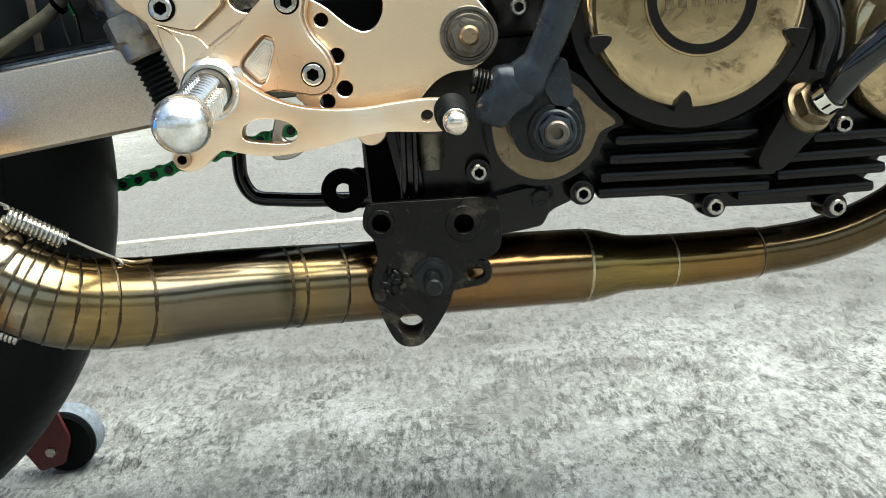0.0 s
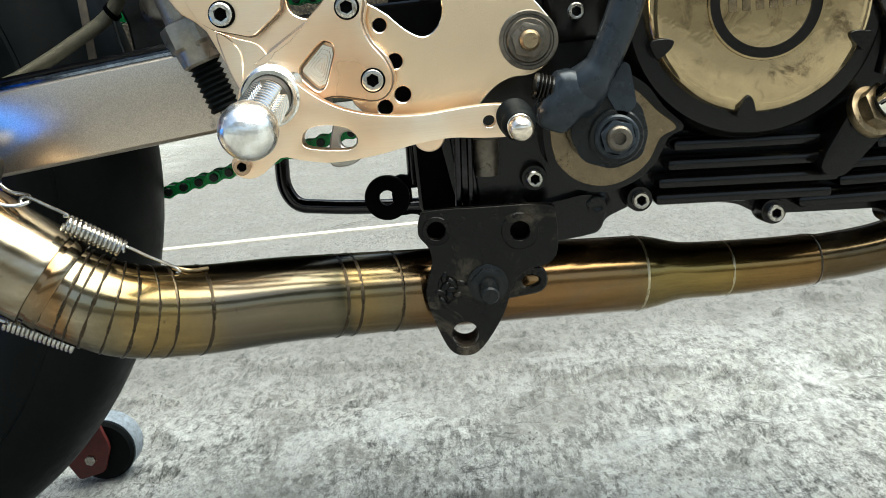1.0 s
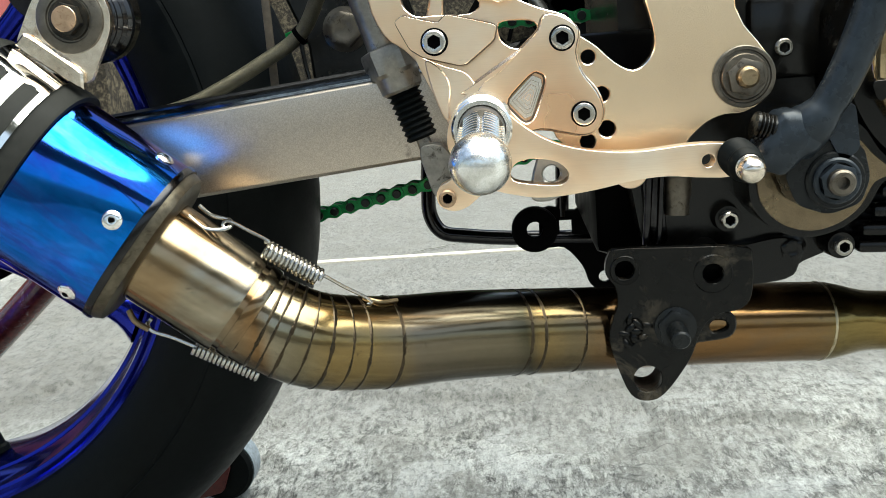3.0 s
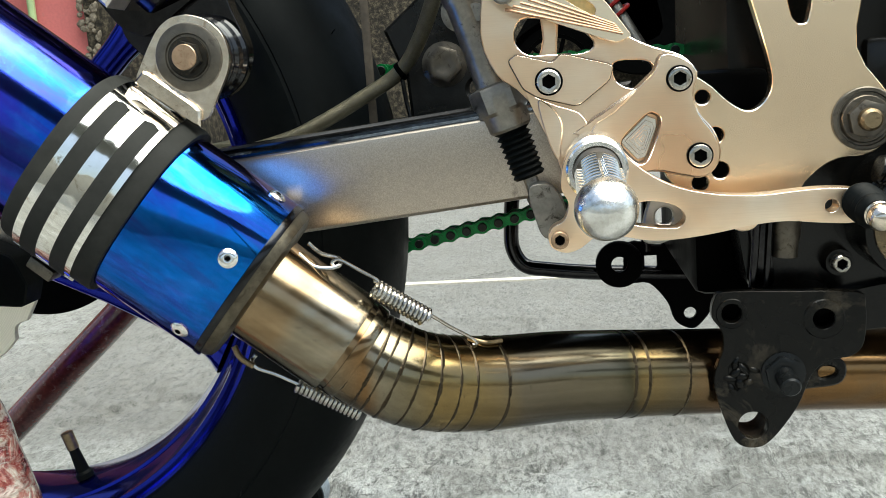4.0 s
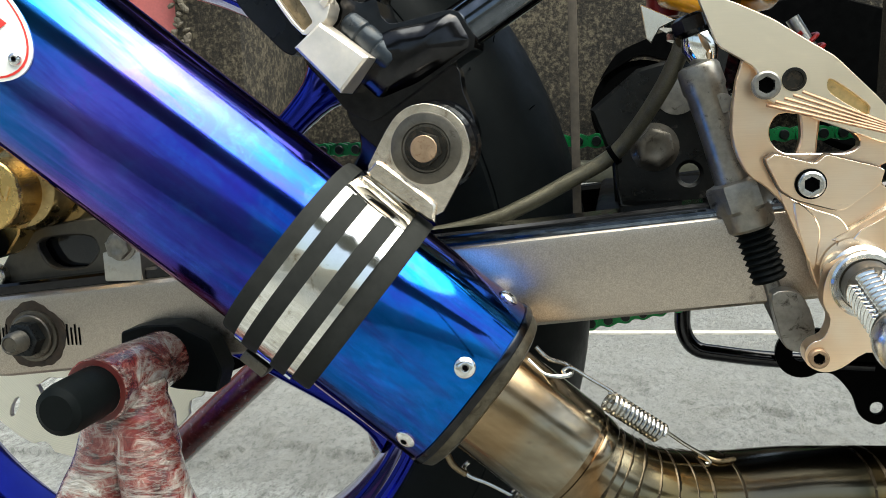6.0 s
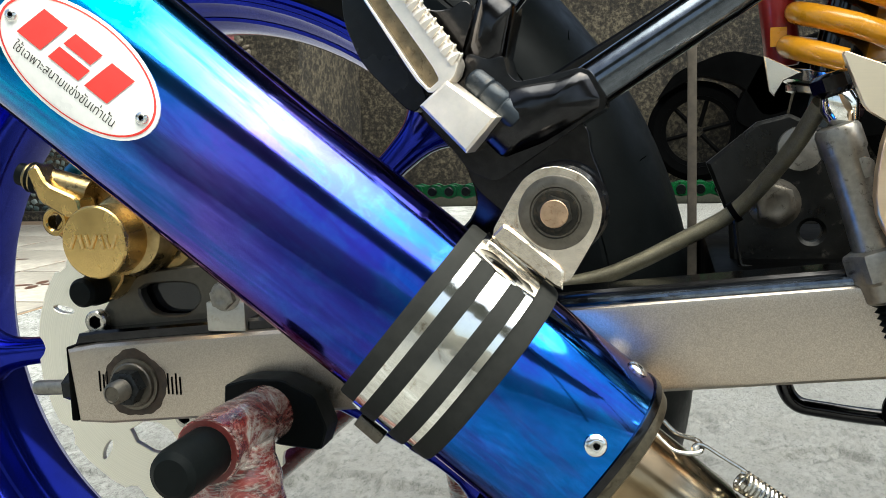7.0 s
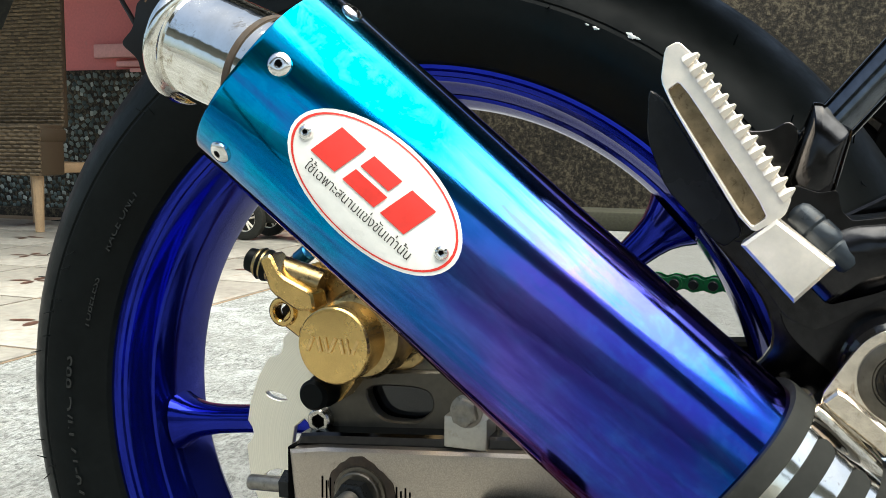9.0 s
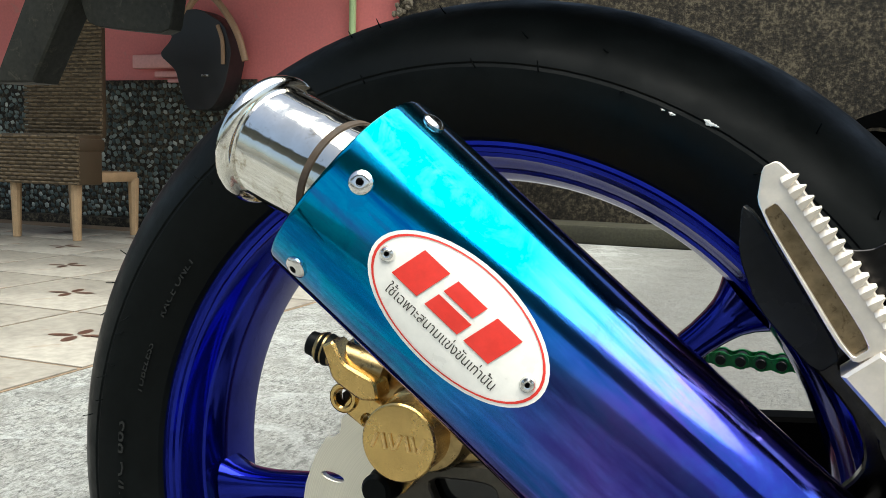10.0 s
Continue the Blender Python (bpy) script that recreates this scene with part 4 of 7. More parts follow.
# brake disc with a waved rim, slots and windows
DY = 0.5675
DX, DZ = -0.5505, 0.3548
out_line = []
for k in range(10):
    for fr, r in ((0.0, 0.092), (0.06, 0.0952), (0.30, 0.0956), (0.62, 0.0956), (0.80, 0.0952), (0.86, 0.092), (0.93, 0.0905)):
        a = 2 * math.pi * (k + fr) / 10
        out_line.append((DX + r * math.cos(a), DZ + r * math.sin(a)))
slots = []
for k in range(10):
    a = 2 * math.pi * (k + 0.4) / 10
    d, e = Vector((math.cos(a + 0.2), math.sin(a + 0.2))), Vector((-math.sin(a + 0.2), math.cos(a + 0.2)))
    c = Vector((DX, DZ)) + Vector((math.cos(a), math.sin(a))) * 0.080
    slots.append([c + d * (0.0075 * math.cos(t)) + e * (0.0024 * math.sin(t)) for t in [2 * math.pi * i / 12 for i in range(12)]])
for k in range(5):
    a0 = 2 * math.pi * k / 5 + radians(14)
    slots.append([(DX + r * math.cos(a0 + b), DZ + r * math.sin(a0 + b)) for r, b in ((0.058, 0.08), (0.063, 0.2), (0.064, 0.4), (0.063, 0.6), (0.058, 0.72), (0.048, 0.62), (0.044, 0.4), (0.048, 0.18))])
DISC = part("brake_disc", plate(out_line, DY, DY + 0.0045, [*slots, circle(DX, DZ, 0.027, 30)], 0.0004), "disc", BIKE, "bare steel wave brake disc with slots")
for k in range(5):
    a = 2 * math.pi * k / 5 + radians(140)
    socket_bolt(DISC, (DX + 0.0365 * math.cos(a), DY, DZ + 0.0365 * math.sin(a)), 0.0068, 0.007, name="disc_bolt")
bm = letters("MIN.TH.3mm", 0.006)
for x in bm.verts:
    a, r = radians(-70) + x.co.x / 0.070, 0.070 + x.co.y
    x.co = Vector((DX + r * math.cos(a), DY - 0.0004, DZ + r * math.sin(a)))
part("stamped_text", bm, "black_print", DISC, smooth=False)

# swingarm: two box arms, black top rails
SW = part("swingarm", plate(cut([(-0.588, 0.3735), (-0.09, 0.4205), (-0.09, 0.374), (-0.583, 0.3265)], 0.04, 1), 0.5155, 0.548, (), 0.0045), "swing", BIKE, "silver-grey painted box-section swingarm with black rails", angle=25)
# The far arm is plain black, darker than the silver near one.
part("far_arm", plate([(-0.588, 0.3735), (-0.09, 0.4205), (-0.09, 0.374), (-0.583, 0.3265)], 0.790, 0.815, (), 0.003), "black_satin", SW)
part("top_rail", plate([(-0.586, 0.3725), (-0.09, 0.4195), (-0.09, 0.4265), (-0.57, 0.3815), (-0.583, 0.3795)], 0.5215, 0.546, (), 0.0015), "black_gloss", SW, "glossy black top rail")
part("rail_lip", tube([(-0.42, 0.5185, 0.3905), (-0.09, 0.5185, 0.4215)], 0.0024, 10), "rail", SW)
part("cross_brace", box((-0.23, 0.548, 0.372), (-0.12, 0.792, 0.412), 0.004), "black_satin", SW)
# A thin black plate draws the dark outline at the arm's end.
part("end_plate", box((-0.5895, 0.5185, 0.3285), (-0.5850, 0.547, 0.3725), 0.001), "black_satin", SW)
part("adjuster_bolt", lathe([(0, 0.0045), (0.028, 0.0045), (0.029, 0.004), (0.029, 0)], (-0.592, 0.531, 0.3455), (-1, 0, -0.06), 18), "cylinder", SW)
part("adjuster_nut", lathe([(0, 0.0075, 6), (0.006, 0.0075, 6)], (-0.592, 0.531, 0.3455), (-1, 0, -0.06), 24), "dark_grey", SW)
part("rust_ring", plate([(-0.5440 + (0.0192 + 0.0007 * math.sin(5 * q) + 0.00025 * math.sin(17 * q + 1) + 0.0005 * math.sin(3 * q + 2)) * math.cos(q), 0.3535 + (0.0192 + 0.0007 * math.sin(5 * q) + 0.00025 * math.sin(17 * q + 1) + 0.0005 * math.sin(3 * q + 2)) * math.sin(q)) for q in [2 * math.pi * i / 90 for i in range(90)]], 0.5151, 0.5157, (), 0), "rust", SW, "rust stain round the axle")
part("axle_washer", lathe([(0, 0), (0, 0.0150), (0.0016, 0.0148), (0.0018, 0.0130), (0.0040, 0.0128), (0.0046, 0.0120), (0.0046, 0)], (-0.5440, 0.515, 0.3535), NEAR, 36), "washer_steel", SW)
hex_bolt(SW, (-0.5440, 0.5104, 0.3535), 0.0092, 0.0085, mat="dark_grey", name="axle_nut", turn=0.5)
rows = [(-0.001, 0.0062)]
for k in range(6):
    rows += [(0.0004 + 0.0014 * k, 0.0062), (0.0011 + 0.0014 * k, 0.0052)]
part("axle_end", lathe(rows + [(0.0088, 0.0058), (0.0098, 0.0044), (0.0092, 0.0040), (0.0092, 0)], (-0.5440, 0.5022, 0.3535), NEAR, 24), "washer_steel", SW)
for k in range(8):
    xx = (-0.5665, -0.5640, -0.5615, -0.5590, -0.5235, -0.5210, -0.5185, -0.5160)[k]
    part("adjuster_mark", box((xx - 0.0004, 0.5150, 0.348), (xx + 0.0004, 0.5156, 0.360 - 0.002 * (k % 2)), 0), "black_satin", SW)
part("caliper_stay", box((-0.499, 0.5185, 0.3835), (-0.476, 0.540, 0.400), 0.001), "cast_alu", SW, "bare metal stay block on the swingarm")
hex_bolt(SW, (-0.4868, 0.5185, 0.4035), 0.0066, 0.006, mat="cylinder", flange=0.0085, name="stay_bolt")
part("pivot_axle", lathe([(0, 0.02), (0.26, 0.02)], (-0.10, 0.53, 0.398), (0, 1, 0), 24), "black_satin", SW)

# brake caliper and its carrier
CAR = part("caliper_carrier", plate(cut([(-0.583, 0.378), (-0.566, 0.402), (-0.546, 0.414), (-0.490, 0.420), (-0.468, 0.380)], 0.1, 2), 0.5345, 0.543, [cut([(-0.552, 0.4065), (-0.514, 0.4085), (-0.510, 0.398), (-0.520, 0.3885), (-0.543, 0.3885)], 0.2, 2)], 0.001), "carrier", BIKE, "scratched grey caliper carrier plate")
CAL = part("brake_caliper", lathe([(0, 0.0215), (0.012, 0.0215), (0.014, 0.0195), (0.030, 0.0192), (0.0315, 0.0198), (0.034, 0.0198), (0.0350, 0.0190), (0.0352, 0.0175), (0.0348, 0)], (-0.5510, 0.5325, 0.4355), NEAR, 44), "gold_cal", BIKE, "gold anodised brake caliper with a round piston cap")
part("caliper_body", plate(cut([(-0.600, 0.438), (-0.603, 0.452), (-0.590, 0.470), (-0.560, 0.476), (-0.520, 0.470), (-0.512, 0.440), (-0.520, 0.418), (-0.550, 0.408), (-0.572, 0.412), (-0.582, 0.430)], 0.2, 2), 0.540, 0.585, (), 0.003), "grimy_gold", CAL)
part("piston_body", lathe([(0, 0.0245), (0.020, 0.0245), (0.026, 0.022), (0.028, 0.018)], (-0.5470, 0.546, 0.4370), NEAR, 40), "grimy_gold", CAL)
part("bleed_arm", plate(cut([(-0.607, 0.474), (-0.600, 0.4775), (-0.594, 0.466), (-0.575, 0.458), (-0.573, 0.448), (-0.584, 0.447), (-0.600, 0.456), (-0.604, 0.466)], 0.15, 1), 0.520, 0.536, (), 0.0015), "gold_cal", CAL)
part("slider_bore", lathe([(-0.01, 0.0085), (0.030, 0.0085), (0.032, 0.007)], (-0.586, 0.536, 0.4620), (-0.86, -0.05, 0.24), 24), "grimy_gold", CAL)
part("slider_boot", lathe([(0, 0.0085), (0.003, 0.0092), (0.004, 0.0078), (0.006, 0.0092), (0.008, 0.0072), (0.014, 0.0066), (0.015, 0.005), (0.015, 0)], (-0.6075, 0.5345, 0.4680), (-0.86, -0.05, 0.24), 24), "rubber", CAL)
part("mount_ear", plate(circle(-0.6000, 0.4435, 0.0085, 24), 0.532, 0.541, [circle(-0.6000, 0.4435, 0.0048, 16)], 0.001), "gold_cal", CAL)
part("ear_web", plate(cut([(-0.603, 0.437), (-0.592, 0.4505), (-0.575, 0.441), (-0.578, 0.424), (-0.587, 0.427)], 0.2, 1), 0.534, 0.542, [circle(-0.5860, 0.4325, 0.0032, 14)], 0.001), "gold_cal", CAL)
part("pin_boot", lathe([(0, 0.0092), (0.010, 0.0092), (0.012, 0.0082), (0.020, 0.0082), (0.0225, 0.0065), (0.0225, 0)], (-0.5665, 0.526, 0.4065), NEAR, 26), "rubber", CAL)
part("pin_bracket", plate(cut([(-0.573, 0.400), (-0.560, 0.398), (-0.548, 0.414), (-0.556, 0.424), (-0.570, 0.414)], 0.2, 1), 0.520, 0.536, (), 0.001), "gold_cal", CAL)
hex_bolt(CAL, (-0.600, 0.542, 0.4425), 0.004, 0.003, mat="rusty", name="mount_bolt")
part("banjo", tube(curve([(-0.588, 0.548, 0.462), (-0.600, 0.550, 0.4650), (-0.6035, 0.551, 0.4675), (-0.5990, 0.551, 0.4710)], 5, False), 0.0040, 12), "grimy_gold", CAL)
part("bleed_cap", lathe([(0, 0.0036), (0.001, 0.0050), (0.009, 0.0050), (0.010, 0.0040), (0.010, 0)], (-0.6000, 0.551, 0.4700), (0.75, -0.1, 0.55), 20), "blue_fitting", CAL, "blue anodised bleed cap")
for k, (w, x0) in enumerate(((0.0016, -0.0125), (0.0016, -0.0075), (0.0012, -0.0035), (0.0016, 0.0), (0.0016, 0.0050), (0.0012, 0.0085), (0.0016, 0.0125))):
    part("cast_mark", box((-0.5510 + x0 - w / 2, 0.4968, 0.4320), (-0.5510 + x0 + w / 2, 0.4980, 0.4398), 0, Matrix.Rotation(radians(-14 if k % 3 else 24), 4, "Y")), "brass", CAL)
# Black plate added behind the opening, standing in for its dark inside.
part("opening_shade", plate(cut([(-0.562, 0.398), (-0.552, 0.4120), (-0.508, 0.4140), (-0.502, 0.396), (-0.516, 0.3840), (-0.550, 0.3840)], 0.15, 2), 0.5450, 0.5490, (), 0.001), "black", CAR, "black plate added to darken the opening")
socket_bolt(CAR, (-0.5760, 0.5345, 0.3850), 0.0068, 0.006, name="carrier_bolt")

# drive chain: green side plates, dark pins
CH = part("drive_chain", lathe([(-0.004, 0.050), (-0.004, 0.088), (0.004, 0.088), (0.004, 0.050)], (WX, 0.737, WZ), (0, 1, 0), 60, True), "black_satin", BIKE, "green roller chain on a black sprocket")
pl = bmesh.new()
for yy in (-0.0075, 0.0075):
    ol = []
    for sx, t0 in ((1, -110), (-1, 70)):
        ol += [Vector((0.0064 * sx + 0.0052 * math.cos(radians(t0 + 22 * i)), 0.0052 * math.sin(radians(t0 + 22 * i)))) for i in range(11)]
        ol.append(Vector((0, 0.0034 * sx)))
    q = plate([(v.x, v.y) for v in ol], yy - 0.0009, yy + 0.0009, (), 0)
    tmp = bpy.data.meshes.new("t")
    q.to_mesh(tmp)
    q.free()
    pl.from_mesh(tmp)
    bpy.data.meshes.remove(tmp)
link_ob = None
pin_ob = None


def run_of_links(a, b):
    global link_ob, pin_ob, pl
    a, b = Vector(a), Vector(b)
    n = int((b - a).length / 0.0127)
    ang = math.atan2(b.z - a.z, b.x - a.x)
    for i in range(n):
        c = a + (b - a).normalized() * (0.0127 * (i + 0.5))
        m = Matrix.Translation(c + Vector((0, -0.0012 if i % 2 else 0.0012, 0))) @ Matrix.Rotation(-ang, 4, "Y")
        if link_ob is None:
            link_ob = part("chain_link", pl, "green", CH)
            ob = link_ob
        else:
            ob = new("chain_link", link_ob.data)
            hang(ob, CH)
        ob.matrix_basis = m
        e = a + (b - a).normalized() * (0.0127 * i)
        if pin_ob is None:
            pin_ob = part("chain_pin", lathe([(-0.0118, 0.0030), (-0.0108, 0.0035), (-0.0045, 0.0035), (-0.0045, 0.0046), (0.0045, 0.0046), (0.0045, 0.0029), (0.0115, 0.0029)], (0, 0, 0), (0, 1, 0), 12), "pin", CH)
            po = pin_ob
        else:
            po = new("chain_pin", pin_ob.data)
            hang(po, CH)
        po.matrix_basis = Matrix.Translation(e)


run_of_links((-0.46, 0.735, 0.4445), (-0.005, 0.735, 0.4425))
run_of_links((-0.462, 0.735, 0.26345), (-0.06, 0.735, 0.3475))

# ---- exhaust ----
VN = Vector((0, -1, 0))
AV = (VN - AX * VN.dot(AX)).normalized()
AW = AV.cross(AX)
AW = AW if AW.z > 0 else -AW


def on_axis(sv):
    return AX0 + AX * sv


R0 = 0.0432


def section(deg):
    """The skin's distance from the axis: a round with a flattened near face."""
    a = radians(deg - 10)
    return (abs(math.cos(a) / 0.0421) ** 2.45 + abs(math.sin(a) / 0.0434) ** 2.45) ** (-1 / 2.45)


def around(sv, deg, r):
    """A place about the silencer's axis; 0 degrees faces the near side, 90 upwards; r: R0 is on the skin."""
    a = radians(deg)
    return on_axis(sv) + (AV * math.cos(a) + AW * math.sin(a)) * (r - R0 + section(deg))


def outward(sv, deg):
    """The skin's normal."""
    return (around(sv, deg + 2, R0) - around(sv, deg - 2, R0)).cross(AX).normalized()


def sleeve(rows, seg=96, closed=False):
    """A shell round the silencer's section: rows of (place along the axis, height over the skin)."""
    bm = bmesh.new()
    rings = [[bm.verts.new(around(sv, 360 * i / seg, R0 + d)) for i in range(seg)] for sv, d in rows]
    for p, q in list(zip(rings, rings[1:])) + ([(rings[-1], rings[0])] if closed else []):
        for i in range(seg):
            j = (i + 1) % seg
            bm.faces.new((p[i], p[j], q[j], q[i]))
    if not closed:
        bm.faces.new(rings[0]), bm.faces.new(rings[-1])
    return bm


MUF = part("silencer", sleeve([(0.3995, -0.0052), (0.3975, -0.0022), (0.3975, -0.0006), (0.3985, 0), (0.45, 0), (0.56, 0), (0.65, 0), (0.737, 0), (0.7385, -0.0005), (0.7385, -0.0027), (0.7365, -0.0047), (0.7345, -0.0072)], 120), "blued", BIKE, "heat-blued titanium silencer shading from deep blue to cyan", angle=40)
part("front_cap", sleeve([(0.3885, -0.0160), (0.3888, -0.0062), (0.3902, -0.0026), (0.3935, -0.0010), (0.402, -0.0012)]), "cap_steel", MUF, "dull steel front cap")
part("edge_seam", sleeve([(0.3950, -0.0012), (0.3950, 0.0002), (0.3958, 0.0006), (0.3985, 0.0006), (0.3985, -0.0012)], 96, True), "black_gloss", MUF)
part("rear_cap", sleeve([(0.7325, -0.0060), (0.7395, -0.0027), (0.7400, -0.0047), (0.7370, -0.0092), (0.7365, -0.0157)]), "collar", MUF)
TD = Vector((-0.91, 0.20, 0.353)).normalized()
TB = on_axis(0.733) + Vector((0, -0.003, 0.002))
part("tail_pipe", lathe([(-0.004, 0.0248), (0.012, 0.0248), (0.030, 0.0249), (0.0480, 0.0250), (0.0487, 0.0260), (0.0492, 0.0276), (0.0505, 0.0286), (0.0525, 0.0290), (0.0545, 0.0286), (0.0556, 0.0274), (0.0555, 0.0258), (0.0540, 0.0244), (0.0480, 0.0238), (-0.004, 0.0232)], TB, TD, 64, True), "chrome", MUF, "bright rolled-edge tail pipe", angle=50)
part("tail_weld", lathe([(0.006, 0.0240), (0.0065, 0.0254), (0.0095, 0.0254), (0.010, 0.0240)], TB, TD, 48, True), "rust", MUF)
for sv, degs in ((0.4085, (-35.0, 23.0, 83.0, 140, 200, 260)), (0.7255, (-35.5, 23.0, 78.0, 140, 200, 260))):
    for dg in degs:
        rivet(MUF, around(sv, dg, R0), outward(sv, dg))

# badge: an enamelled oval bent round the silencer
BS, BD = 0.6668, 7.4


def wrap(bm, lift, s0=BS, deg0=BD, parent=None, mat="white_plate", name="badge", label=""):
    """Bends a flat mesh (x towards the front, y up) on to the silencer."""
    for x in bm.verts:
        p = around(s0 - x.co.x, deg0 + math.degrees(x.co.y / (R0 + lift)), R0 + lift + x.co.z)
        x.co = p
    return part(name, bm, mat, parent, label)


def oval(a, b, n=48, inner=None, grid=10):
    bm = bmesh.new()
    steps = [inner + (1 - inner) * i / 2 for i in range(3)] if inner else [i / grid for i in range(grid + 1)]
    rings = [[bm.verts.new((a * k * math.cos(2 * math.pi * i / n), b * k * math.sin(2 * math.pi * i / n), 0)) for i in range(n)] for k in steps]
    for p, q in zip(rings, rings[1:]):
        for i in range(n):
            j = (i + 1) % n
            bm.faces.new((p[i], p[j], q[j], q[i]))
    bmesh.ops.remove_doubles(bm, verts=bm.verts, dist=1e-6)
    return bm


bm = oval(0.0400, 0.0214)
ext = bmesh.ops.extrude_face_region(bm, geom=list(bm.faces))
bmesh.ops.translate(bm, verts=[g for g in ext["geom"] if isinstance(g, bmesh.types.BMVert)], vec=(0, 0, -0.0012))
BADGE = wrap(bm, 0.0012, parent=MUF, label="white oval enamel badge with red marks")
wrap(oval(0.0385, 0.0201, inner=0.972), 0.0015, parent=BADGE, mat="red_print", name="badge_border")
for sx in (-0.0338, 0.0338):
    rivet(BADGE, around(BS - sx, BD + (0.4 if sx > 0 else -0.4), R0 + 0.001), outward(BS, BD), 0.0030)


def strokes(parts):
    """Flat bars and bows as a mesh, finely divided so that they bend."""
    bm = bmesh.new()
    for pts, w in parts:
        line = [Vector((*q, 0)) for q in curve(pts, 6, False)]
        prev = None
        for i, p in enumerate(line):
            d = (line[min(i + 1, len(line) - 1)] - line[max(0, i - 1)]).normalized()
            nn = Vector((-d.y, d.x, 0))
            cur = [bm.verts.new(p + nn * (w * (0.5 - j / 8))) for j in range(9)]
            for j in range(8 if prev else 0):
                bm.faces.new((prev[j], prev[j + 1], cur[j + 1], cur[j]))
            prev = cur
    return bm


marks = [
    [([(-0.0300, 0.0), (-0.0240, 0.0), (-0.0160, 0.0)], 0.0165)],
    [([(-0.0115, 0.0047), (-0.0030, 0.0047), (0.0045, 0.0047)], 0.0072), ([(-0.0115, -0.0047), (-0.0030, -0.0047), (0.0065, -0.0047)], 0.0072)],
    [([(0.0100, 0.0), (0.0170, 0.0), (0.0235, 0.0)], 0.0165)],
]
for mk in marks:
    bm = strokes(mk)
    for x in bm.verts:
        x.co *= 0.88
        x.co.x += 0.25 * x.co.y
        x.co.y += 0.0030
    wrap(bm, 0.00165, parent=BADGE, mat="red_print", name="red_mark")
bm = letters("ใช้เฉพาะสนามแข่งขันเท่านั้น", 0.0062)
wd = max(x.co.x for x in bm.verts) - min(x.co.x for x in bm.verts)
for x in bm.verts:
    x.co.x *= 0.0520 / wd
    x.co.y = 0.92 * x.co.y - 0.0092
wrap(bm, 0.00165, parent=BADGE, mat="black_print", name="printed_line")

# strap: rubber band, three chrome ribs and an ear bolted to the hanger
ST = part("exhaust_strap", sleeve([(0.4545, -0.0005), (0.4545, 0.0030), (0.4560, 0.0036), (0.5010, 0.0036), (0.5025, 0.0030), (0.5025, -0.0005)], 96, True), "grey_rubber", BIKE, "chrome silencer strap lined with grey rubber")


def band(s0, s1, d0, d1, r, thick=0.0012, rounded=False):
    """A strip bent round the silencer, its ends square or rounded."""
    bm = bmesh.new()
    n = 72
    rows = []
    for i in range(n + 1):
        dg = d0 + (d1 - d0) * i / n
        h, m = (s1 - s0) / 2, (s0 + s1) / 2
        e = min(1.0, radians(min(dg - d0, d1 - dg)) * r / h) if rounded else 1.0
        h *= max(0.3, math.sqrt(1 - (1 - e) ** 2))
        rows.append([bm.verts.new(around(sv, dg, rr)) for sv, rr in ((m - h, r), (m - h, r + thick), (m + h, r + thick), (m + h, r))])
    for p, q in zip(rows, rows[1:]):
        for i in range(4):
            j = (i + 1) % 4
            bm.faces.new((p[i], p[j], q[j], q[i]))
    bm.faces.new(rows[0]), bm.faces.new(rows[-1])
    return bm


for s0, s1 in ((0.4640, 0.4672), (0.4752, 0.4828), (0.4908, 0.4950)):
    part("chrome_rib", band(s0, s1, -62, 250, R0 + 0.0036), "chrome", ST)
for d0, d1 in ((60, 84), (-62, -52)):
    part("chrome_bridge", band(0.4642, 0.4948, d0, d1, R0 + 0.0037, 0.0012), "chrome", ST)
for s0, s1 in ((0.4672, 0.4752), (0.4828, 0.4908)):
    part("rubber_insert", band(s0, s1, -57, 61, R0 + 0.0037, 0.0014, True), "grey_rubber", ST)
EX, EZ = -0.2985, 0.4530
ear = [(-0.3290, 0.4400), (-0.3175, 0.4600), (-0.3120, 0.4675), (-0.3055, 0.4718), (-0.2970, 0.4726), (-0.2880, 0.4695), (-0.2815, 0.4630), (-0.2790, 0.4540), (-0.2805, 0.4455), (-0.2870, 0.4340), (-0.2950, 0.4205)]
part("strap_ear", plate(cut(ear, 0.2, 2), 0.4535, 0.4565, (), 0.0008), "tarnished", ST, "tarnished chrome mounting ear")
part("ear_fold", plate(cut([(-0.3262, 0.4430), (-0.3200, 0.4490), (-0.2950, 0.4290), (-0.2960, 0.4195)], 0.1, 1), 0.4500, 0.4540, (), 0.001), "tarnished", ST)
part("ear_washer", lathe([(0, 0), (0, 0.0158), (0.0012, 0.0158), (0.0016, 0.0150), (0.0016, 0.0110), (0.0010, 0.0105), (0.0010, 0)], (EX, 0.4535, EZ), NEAR, 48), "washer_steel", ST)
part("inner_washer", lathe([(0, 0), (0, 0.0098), (0.0012, 0.0094), (0.0012, 0)], (EX, 0.4525, EZ), NEAR, 32), "rusty", ST)
hex_bolt(ST, (EX, 0.4515, EZ), 0.0070, 0.0042, mat="rusty", name="ear_bolt")
part("bolt_face", lathe([(0, 0.0060), (0.0006, 0.0056), (0.0008, 0)], (EX, 0.4474, EZ), NEAR, 28), "copper_face", ST)
part("strap_clamp", box((-0.007, -0.006, -0.003), (0.007, 0.006, 0.003), 0.001), "washer_steel", ST).matrix_basis = Matrix.Translation(around(0.481, -78, R0 + 0.009)) @ Matrix.Rotation(radians(40), 4, "Y")

